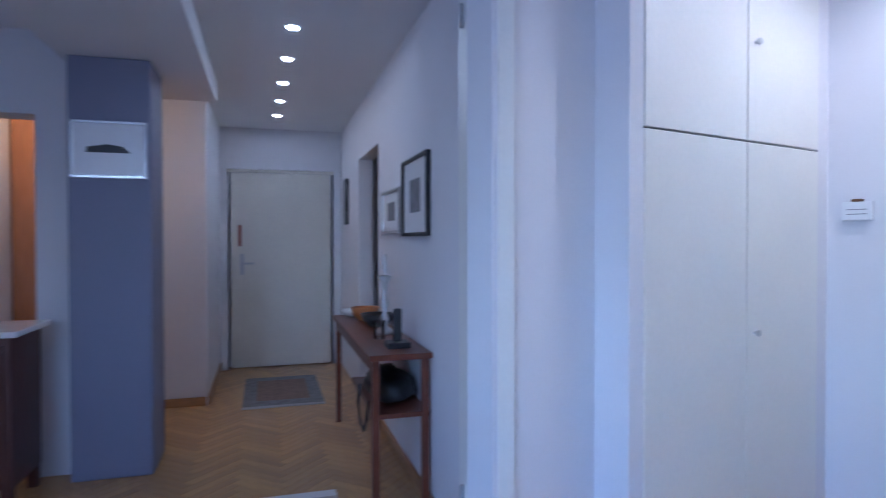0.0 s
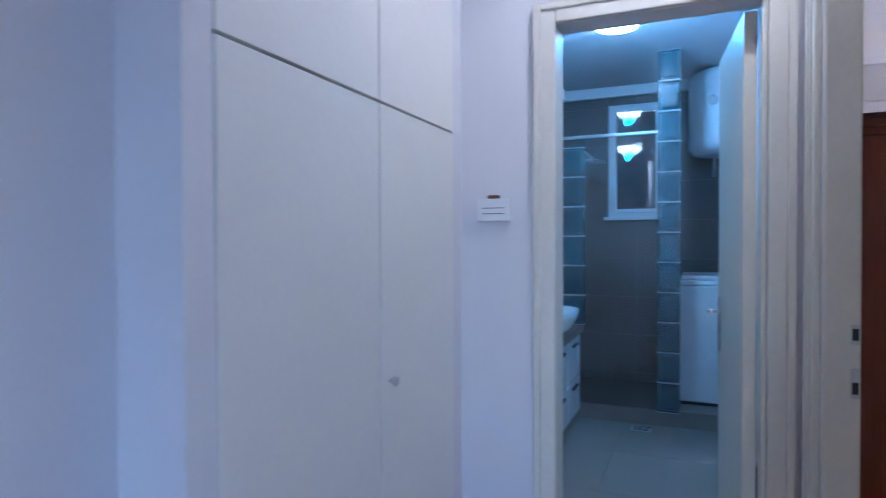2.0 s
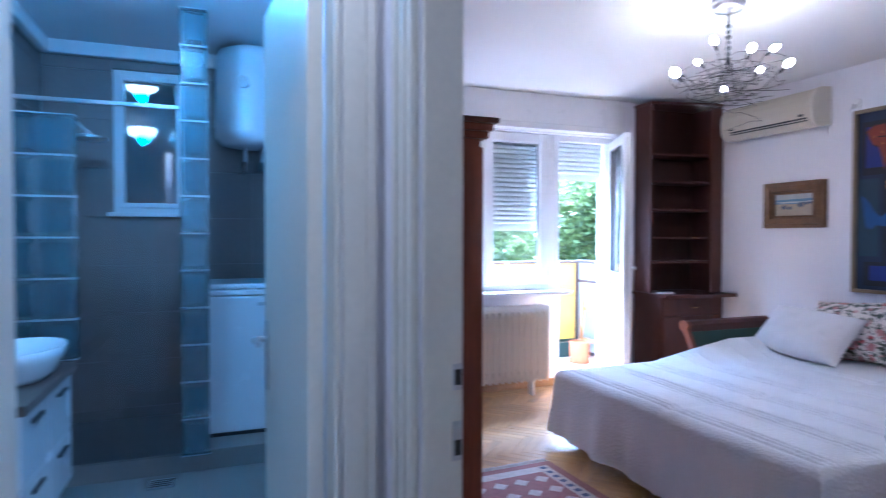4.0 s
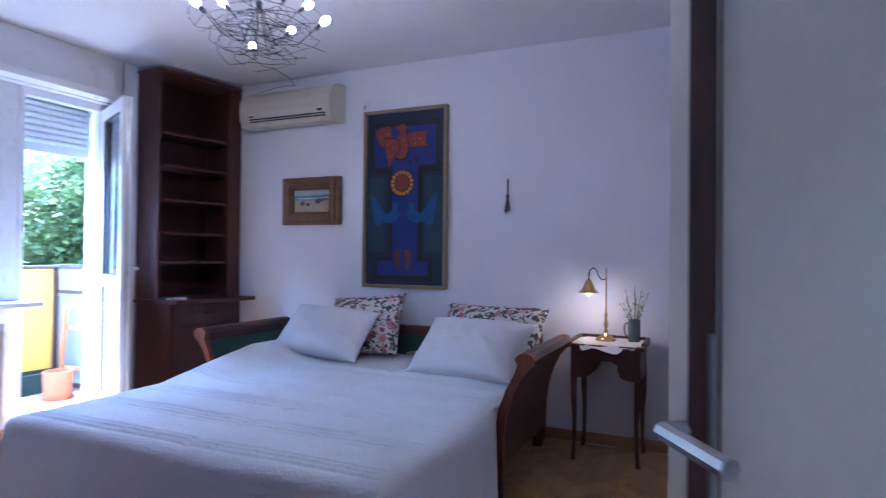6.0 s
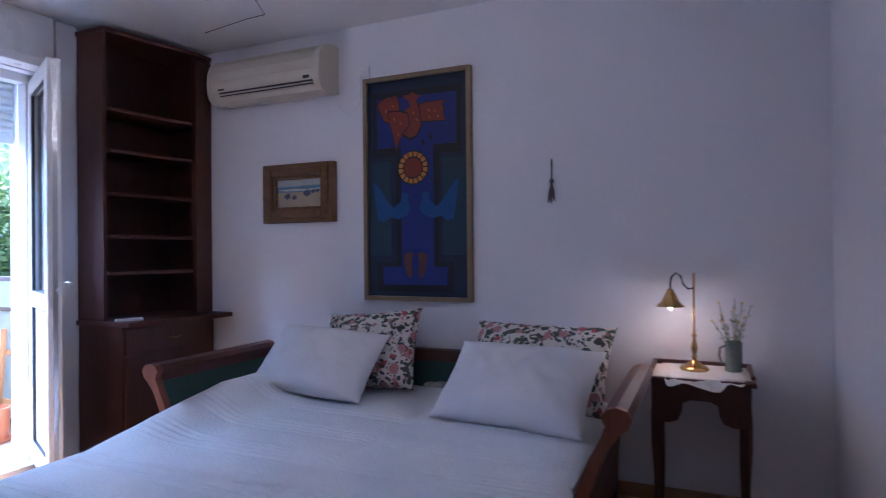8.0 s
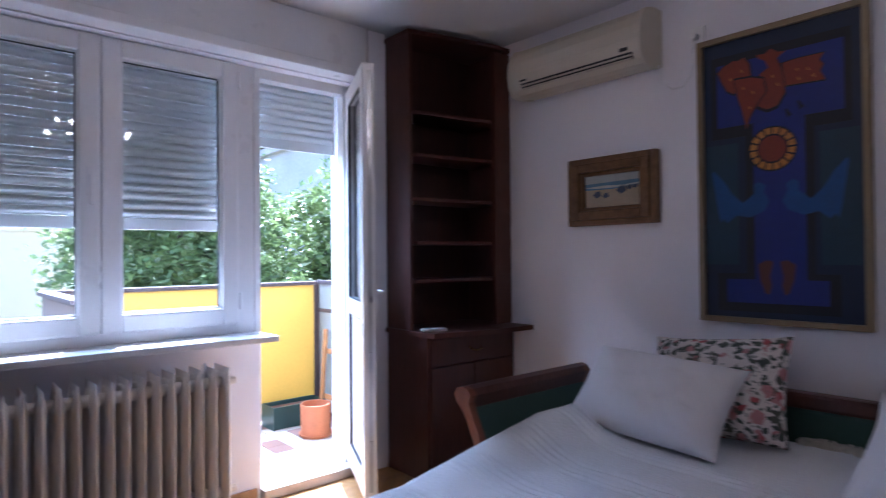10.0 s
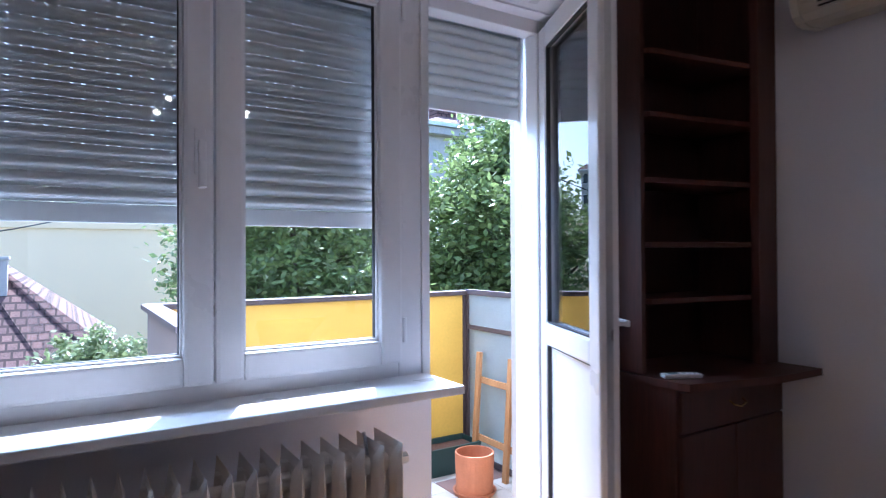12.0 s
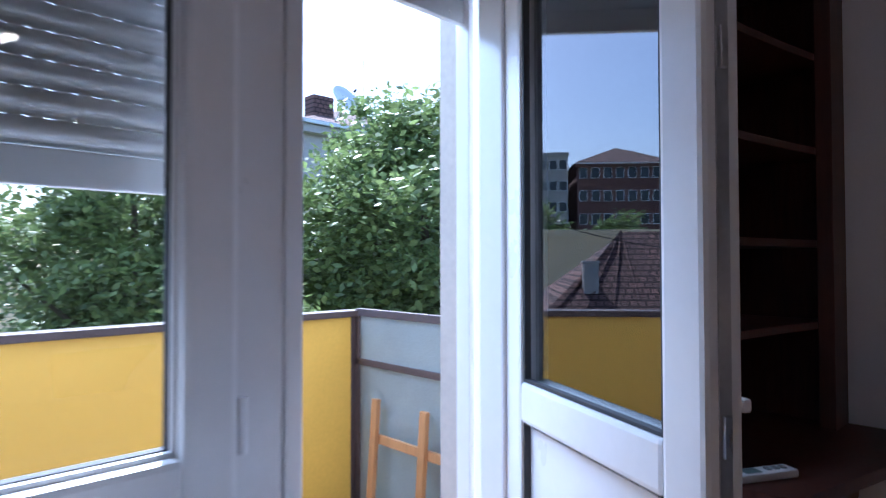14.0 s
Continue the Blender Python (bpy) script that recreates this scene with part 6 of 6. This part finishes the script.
def tree(x, y, top, rx, rz, seed, mat, size=0.11, clumps=150, per=70, label="leafy green tree in the garden", name="tree"):
    t = thing(name, label, name.replace("_", " "), pose(x, y, GZ), group="garden trees")
    me = crown_mesh("crown", seed, rx, rz, clumps, per, size)
    me.materials.append(mat)
    o = new("crown", me)
    o.parent = t
    cz = top - rz * 1.15 - GZ
    o.location = (0, 0, cz)
    bm = bmesh.new()
    bm_tube(bm, [(0, 0, 0), (0.1, 0.05, cz * 0.4), (0.0, 0.1, cz * 0.8), (0.1, 0.0, cz + rz * 0.4)], [0.25, 0.18, 0.13, 0.04], seg=10)
    rng = random.Random(seed)
    for i in range(7):
        a = rng.uniform(0, 6.28)
        z = cz * rng.uniform(0.6, 0.95)
        bm_tube(bm, [(0.05, 0.05, z), (rx * 0.3 * math.cos(a), rx * 0.3 * math.sin(a), z + rz * 0.25), (rx * 0.7 * math.cos(a), rx * 0.7 * math.sin(a), z + rz * 0.6)], [0.07, 0.05, 0.02], seg=6)
    part("trunk", bm, M_BARK, t)
    return t


tree(-7.4, 5.35, 5.6, 2.6, 3.2, 11, M_LEAF, 0.085, 320, 130)
tree(-9.5, 1.0, 4.2, 2.4, 2.6, 12, M_LEAF, 0.075, 240, 110)
tree(-12.0, 2.6, 4.4, 2.6, 3.0, 13, M_LEAF, 0.09, 190, 90)
tree(-6.5, 1.6, 1.3, 1.6, 1.6, 14, M_LEAF, 0.065, 190, 100)
tree(-11.0, 7.5, 5.2, 2.8, 3.2, 15, M_LEAF, 0.13, 150, 70)
tree(-8.4, -2.25, 0.75, 1.25, 1.5, 16, M_LEAF2, 0.05, 150, 110, "pale green bush below the balcony", "bush")
tree(-8.8, -3.4, -0.9, 1.3, 1.2, 17, M_LEAF2, 0.055, 140, 90, "pale green bush below the balcony", "bush")
tree(-54.0, -16.0, 4.8, 4.0, 4.0, 18, M_LEAF, 0.28, 120, 50, "leafy green tree behind the low house", "tree")
tree(-54.0, -6.0, 4.4, 4.5, 4.0, 19, M_LEAF, 0.28, 120, 50, "leafy green tree behind the low house", "tree")

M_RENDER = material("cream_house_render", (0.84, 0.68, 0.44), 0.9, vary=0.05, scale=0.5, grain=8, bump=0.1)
M_RENDER2 = material("grey_house_render", (0.5, 0.46, 0.43), 0.9, vary=0.15, scale=0.8, grain=8, bump=0.1)
M_ROOF = material("weathered_roof_tile", (0.17, 0.1, 0.085), 0.9, vary=0.3, scale=1.2, grain=14, bump=0.5, per_object=0.12)
nn, ll = nodes_of(M_ROOF)
tc = nn.new("ShaderNodeTexCoord")
br = nn.new("ShaderNodeTexBrick")
br.inputs["Scale"].default_value = 1.0
br.inputs["Brick Width"].default_value = 0.28
br.inputs["Row Height"].default_value = 0.2
br.inputs["Mortar Size"].default_value = 0.03
br.inputs["Color1"].default_value, br.inputs["Color2"].default_value, br.inputs["Mortar"].default_value = (1.15, 1.1, 1.05, 1), (0.75, 0.75, 0.78, 1), (0.3, 0.3, 0.3, 1)
sp_ = nn.new("ShaderNodeSeparateXYZ")
cb_ = nn.new("ShaderNodeCombineXYZ")
ll.new(tc.outputs["Object"], sp_.inputs[0])
ll.new(sp_.outputs[1], cb_.inputs[0])
ll.new(sp_.outputs[2], cb_.inputs[1])
ll.new(cb_.outputs[0], br.inputs["Vector"])
mm_ = nn.new("ShaderNodeMix")
mm_.data_type, mm_.blend_type = "RGBA", "MULTIPLY"
mm_.inputs["Factor"].default_value = 1.0
src_ = nn["Principled BSDF"].inputs["Base Color"].links[0].from_socket
ll.new(src_, mm_.inputs[6])
ll.new(br.outputs[0], mm_.inputs[7])
ll.new(mm_.outputs[2], nn["Principled BSDF"].inputs["Base Color"])
M_DARKPANE = material("dark_window_glass", (0.03, 0.04, 0.05), 0.08, vary=0.1)


def house(name, label, x0, x1, y0, y1, z1, mat, storeys, bays, roof="flat", ridge=2.0):
    h = thing(name, label, "house")
    boxpart("wall", mat, h, x0, x1, y0, y1, GZ, z1, 0)
    if roof == "hip":
        o = 0.5
        bm = bmesh.new()
        cx, my = (x0 + x1) / 2, min((x1 - x0), (y1 - y0)) / 2
        b = [bm.verts.new(p) for p in ((x0 - o, y0 - o, z1), (x1 + o, y0 - o, z1), (x1 + o, y1 + o, z1), (x0 - o, y1 + o, z1))]
        if (y1 - y0) >= (x1 - x0):
            r = [bm.verts.new((cx, y0 + my, z1 + ridge)), bm.verts.new((cx, y1 - my, z1 + ridge))]
            bm.faces.new((b[0], b[1], r[0]))
            bm.faces.new((b[1], b[2], r[1], r[0]))
            bm.faces.new((b[2], b[3], r[1]))
            bm.faces.new((b[3], b[0], r[0], r[1]))
        else:
            cy = (y0 + y1) / 2
            r = [bm.verts.new((x0 + my, cy, z1 + ridge)), bm.verts.new((x1 - my, cy, z1 + ridge))]
            bm.faces.new((b[0], b[1], r[1], r[0]))
            bm.faces.new((b[1], b[2], r[1]))
            bm.faces.new((b[2], b[3], r[0], r[1]))
            bm.faces.new((b[3], b[0], r[0]))
        bm.faces.new(b[::-1])
        rf = part("roof", bm, M_ROOF, h)
        boxpart("gutter", M_SHUTTER, h, x1 + 0.42, x1 + 0.55, y0 - o, y1 + o, z1 - 0.15, z1 + 0.02, 0.02)
        boxpart("cornice", mat, h, x0 - 0.3, x1 + 0.4, y0 - 0.3, y1 + 0.3, z1 - 0.5, z1 - 0.16, 0.03)
    else:
        boxpart("parapet", mat, h, x0 - 0.15, x1 + 0.15, y0 - 0.15, y1 + 0.15, z1 + 0.002, z1 + 0.5, 0.02)
    hh = (z1 - GZ) / storeys
    for s in range(storeys):
        for k in range(bays):
            yy = y0 + (k + 0.5) * (y1 - y0) / bays
            zz = GZ + s * hh + hh * 0.35
            f = boxpart("window", M_CERAMIC, h, x1, x1 + 0.06, yy - 0.55, yy + 0.55, zz, zz + hh * 0.48, 0)
            boxpart("pane", M_DARKPANE, f, x1 + 0.06, x1 + 0.07, yy - 0.47, yy + 0.47, zz + 0.08, zz + hh * 0.48 - 0.08, 0)
    return h


low = house("low_house", "low house with a weathered tiled hip roof", -27.0, -18.0, -15.0, -1.7, -1.6, M_RENDER2, 2, 4, "hip", 4.1)
for i in range(9):
    y = -1.9 - i * 1.35
    bm = bmesh.new()
    bm_tube(bm, [(-17.55, y, -1.56), (-22.4, min(y, -6.0), 2.5)], 0.05, seg=4)
    part("roof_seam", bm, M_ROOF, low)
for y in (-4.4, -8.5):
    bm = bmesh.new()
    bm_box(bm, -20.2, -19.7, y - 0.25, y + 0.25, -1.1, 1.25, 0.02)
    bm_box(bm, -20.25, -19.65, y - 0.3, y + 0.3, 1.25, 1.35, 0.02)
    part("chimney", bm, M_RENDER2, low, "grey rendered chimney")
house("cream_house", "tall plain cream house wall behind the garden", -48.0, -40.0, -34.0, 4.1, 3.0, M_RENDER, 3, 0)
dish_house = house("grey_house", "old grey rendered house with a red tiled roof", -31.0, -21.0, 11.0, 26.0, 7.2, M_RENDER2, 4, 4, "hip", 2.2)
bm = bmesh.new()
bm_box(bm, -23.5, -22.7, 12.5, 13.6, 7.6, 9.0, 0.03)
part("chimney", bm, M_ROOF, dish_house, "brick chimney")
sd = thing("satellite_dish", "white satellite dish on the neighbouring roof edge", "satellite dish", pose(-20.8, 12.85, 8.3, 60, 0, 100))
bm = bmesh.new()
seg = 24
rings = [[bm.verts.new((0.75 * k / 5 * math.cos(2 * math.pi * i / seg), 0.75 * k / 5 * math.sin(2 * math.pi * i / seg), 0.2 * (k / 5) ** 2)) for i in range(seg)] for k in range(1, 6)]
for a, b in zip(rings, rings[1:]):
    for i in range(seg):
        bm.faces.new((a[i], a[(i + 1) % seg], b[(i + 1) % seg], b[i]))
bm.faces.new(rings[0])
o = part("reflector", bm, M_ENAMEL, sd, smooth=True)
o.modifiers.new("thick", "SOLIDIFY").thickness = 0.02
bm = bmesh.new()
bm_tube(bm, [(0, -0.72, 0.2), (0, -0.3, 0.6), (0, 0, 0.75)], 0.02)
bm_cyl(bm, (0, 0, 0.7), (0, 0, 0.85), 0.05)
part("feed_arm", bm, M_BLACK, sd)
bm = bmesh.new()
bm_cyl(bm, (0, 0, 0.0), (0, -0.5, -1.0), 0.04)
part("mast", bm, M_STEEL, sd)
an = thing("roof_antenna", "thin roof antenna mast", "antenna", pose(-20.9, 13.98, 7.0))
bm = bmesh.new()
bm_cyl(bm, (0, 0, 0), (0, 0, 3.6), 0.025, seg=6)
for k in range(4):
    bm_cyl(bm, (-0.3, -0.3, 3.5 - k * 0.12), (0.3, 0.3, 3.5 - k * 0.12), 0.012, seg=4)
part("mast", bm, M_STEEL, an)
M_BRICK = material("red_brown_facade", (0.2, 0.1, 0.085), 0.9, vary=0.15, scale=0.6, grain=8, bump=0.1)
house("apartment_block", "distant pale apartment block with rows of windows", -92.0, -78.0, -11.2, -4.8, 15.2, M_RENDER2, 8, 5)
house("apartment_block", "distant red-brown apartment block under a hipped roof", -94.0, -78.0, -25.0, -12.4, 14.2, M_BRICK, 7, 8, "hip", 3.2)
house("apartment_block", "distant grey apartment block under a hipped roof", -90.0, -78.0, -2.6, 3.2, 12.4, M_RENDER2, 7, 4, "hip", 2.4)
for k, (y, top) in enumerate(((-24.0, 8.6), (-14.5, 7.4), (-5.0, 8.2), (4.0, 7.6))):
    tree(-62.0, y, top, 5.2, 4.6, 30 + k, M_LEAF, 0.3, 130, 55, "leafy green tree in front of the far apartment blocks")
wire = thing("overhead_wire", "thin sagging overhead wire across the garden", "wire")
bm = bmesh.new()
bm_tube(bm, [(-14 + 0.2 * k, -6 + k * 0.6, 1.3 + 0.15 * k + 0.012 * (k - 5) ** 2) for k in range(14)], 0.012, seg=4)
part("cable", bm, M_BLACK, wire)

# ---- pieces of floors and walls ----


def piece_mesh(name, lx, ly, lz, mat, bevel=0.0015):
    """One slab lying at its own centre, top at z = 0."""
    bm = bmesh.new()
    b = bevel
    lo = [bm.verts.new(p) for p in ((-lx / 2, -ly / 2, -lz), (lx / 2, -ly / 2, -lz), (lx / 2, ly / 2, -lz), (-lx / 2, ly / 2, -lz))]
    mid = [bm.verts.new((v.co.x, v.co.y, -b)) for v in lo]
    hi = [bm.verts.new((v.co.x * (1 - 2 * b / lx), v.co.y * (1 - 2 * b / ly), 0)) for v in lo]
    for a, c in ((lo, mid), (mid, hi)):
        for i in range(4):
            bm.faces.new((a[i], a[(i + 1) % 4], c[(i + 1) % 4], c[i]))
    bm.faces.new(hi)
    me = bpy.data.meshes.new(name)
    bm.to_mesh(me)
    bm.free()
    me.materials.append(mat)
    return me


def find(name):
    return bpy.data.objects[name]


def herringbone(parent_name, inside, near, m, L=0.36, W=0.06, turn=45, zone=(-10, 10, -10, 10)):
    """Parquet staves in a herringbone; those in the near stretch are parts, the rest one joined part."""
    stave = piece_mesh("stave", W - 0.0008, L - 0.0008, 0.012, M_PARQUET)
    c, s = math.cos(radians(turn)), math.sin(radians(turn))
    placed = []
    n = int(9 / W)
    for i in range(-n, n):
        for j in range(-n // 3, n // 3):
            for k in (0, 1):
                # ladder of L-shaped pairs
                ox, oy = i * W + j * L, i * W - j * L
                if k == 0:
                    px, py, rz = ox + W / 2, oy + L / 2, 0
                else:
                    px, py, rz = ox + W + L / 2, oy + W / 2, 90
                x, y = px * c - py * s, px * s + py * c
                x, y = x + (zone[0] + zone[1]) / 2, y + (zone[2] + zone[3]) / 2
                if inside(x, y):
                    placed.append((x, y, rz + turn))
    parent = find(parent_name)
    rest_v, rest_f = [], []
    count = 0
    for x, y, rz in placed:
        if near(x, y) and count < 300:
            o = new("stave", stave)
            o.parent = parent
            o.matrix_parent_inverse = parent.matrix_basis.inverted()
            o.matrix_basis = m @ pose(x, y, 0, 0, 0, rz)
            count += 1
        else:
            q = m @ pose(x, y, 0, 0, 0, rz)
            i = len(rest_v)
            rest_v += [tuple(q @ v.co) for v in stave.vertices]
            rest_f += [tuple(i + k for k in p.vertices) for p in stave.polygons]
    me = bpy.data.meshes.new("staves")
    me.from_pydata(rest_v, [], rest_f)
    me.materials.append(M_PARQUET_REST)
    o = new("staves", me)
    o.parent = parent
    o.matrix_parent_inverse = parent.matrix_basis.inverted()
    o["kind"] = "stuff"


# the joined staves vary by island instead of by object
M_PARQUET_REST = M_PARQUET.copy()
M_PARQUET_REST.name = "oak_parquet_joined"
nn, ll = nodes_of(M_PARQUET_REST)
info = [x for x in nn if x.bl_idname == "ShaderNodeObjectInfo"][0]
geo = nn.new("ShaderNodeNewGeometry")
dest = info.outputs["Random"].links[0].to_socket
ll.new(geo.outputs["Random Per Island"], dest)
nn.remove(info)

herringbone("floor", lambda x, y: 0.02 < x < 4.9 and -4.2 < y < -0.02, lambda x, y: x < 2.4 and -3.6 < y < -2.0 and (x < 1.6 or y < -2.4), Matrix.Identity(4), zone=(0, 4.9, -4.2, 0))
herringbone("corridor_floor", lambda x, y: -0.75 < x < 2.4 and -4.75 < y < 0.3, lambda x, y: 0.1 < x < 1.3 and -3.2 < y < -1.3, HM, zone=(-0.7, 2.4, -4.7, 0.3))


def tiles(parent_name, name, mat, place, u0, u1, v0, v1, w, h, hole=None, thick=0.008):
    """A field of tiles with recessed joints; tiles that meet the hole are cut to it."""
    parent = find(parent_name)
    cache = {}
    j = 0
    v = v0
    while v < v1 - 0.02:
        u = u0
        while u < u1 - 0.02:
            a, b, c, d = u, min(u + w, u1), v, min(v + h, v1)
            cut = [(a, b, c, d)]
            if hole and a < hole[1] and b > hole[0] and c < hole[3] and d > hole[2]:
                cut = [(a, min(b, hole[0]), c, d), (max(a, hole[1]), b, c, d), (max(a, hole[0]), min(b, hole[1]), c, min(d, hole[2])), (max(a, hole[0]), min(b, hole[1]), max(c, hole[3]), d)]
            for a, b, c, d in cut:
                if b - a < 0.015 or d - c < 0.015:
                    continue
                key = (round(b - a, 3), round(d - c, 3))
                if key not in cache:
                    cache[key] = piece_mesh(name, b - a - 0.003, d - c - 0.003, thick, mat, 0.001)
                o = new(name, cache[key])
                o.parent = parent
                o.matrix_basis = place((a + b) / 2, (c + d) / 2)
            u += w
        v += h


tiles("bath_floor", "tile", M_BFLOOR, lambda u, v: pose(u, v, BF), 1.40, 3.38, -5.5, -4.16, 0.6, 0.3)
tiles("bath_wall_west", "tile", M_TILE, lambda u, v: pose(0.618, u, v, 0, 90, 0) @ pose(0, 0, 0, 0, 0, 90), -5.5, -4.16, 0.0, 2.475, 0.6, 0.3, (-5.12, -4.70, 1.53, 2.42))
tiles("bath_wall_south", "tile", M_TILE, lambda u, v: pose(u, -5.502, v, -90, 0, 0), 0.62, 3.38, 0.0, 2.475, 0.6, 0.3)
parent = find("balcony_slab")
me1, me2 = piece_mesh("tile", 0.147, 0.147, 0.012, M_BTILE), piece_mesh("tile", 0.147, 0.147, 0.012, M_BTILE2)
for i in range(8):
    for j in range(14):
        o = new("tile", me2 if (i * 3 + j * 5) % 7 in (0, 3) else me1)
        o.parent = parent
        o.matrix_basis = pose(-1.46 + i * 0.15, -2.2 + j * 0.15, -0.046)
structure("living_subfloor", [(3.5, 8.1, -5.55, -4.17, -0.013, -0.001), (5.05, 8.1, -4.17, -1.0, -0.013, -0.001)], M_PARQUET, "oak floor of the living area")
structure("baseboard", [(0.66, EAST, -0.014, 0.0, 0.0, 0.07), (EAST - 0.014, EAST, -2.94, -0.015, 0.0, 0.07), (0.0, 0.014, -4.04, -3.0, 0.0, 0.07), (0.0, 0.014, -2.98, -1.56, 0.0, 0.07)], M_BASE, "low oak baseboard", 0.003)
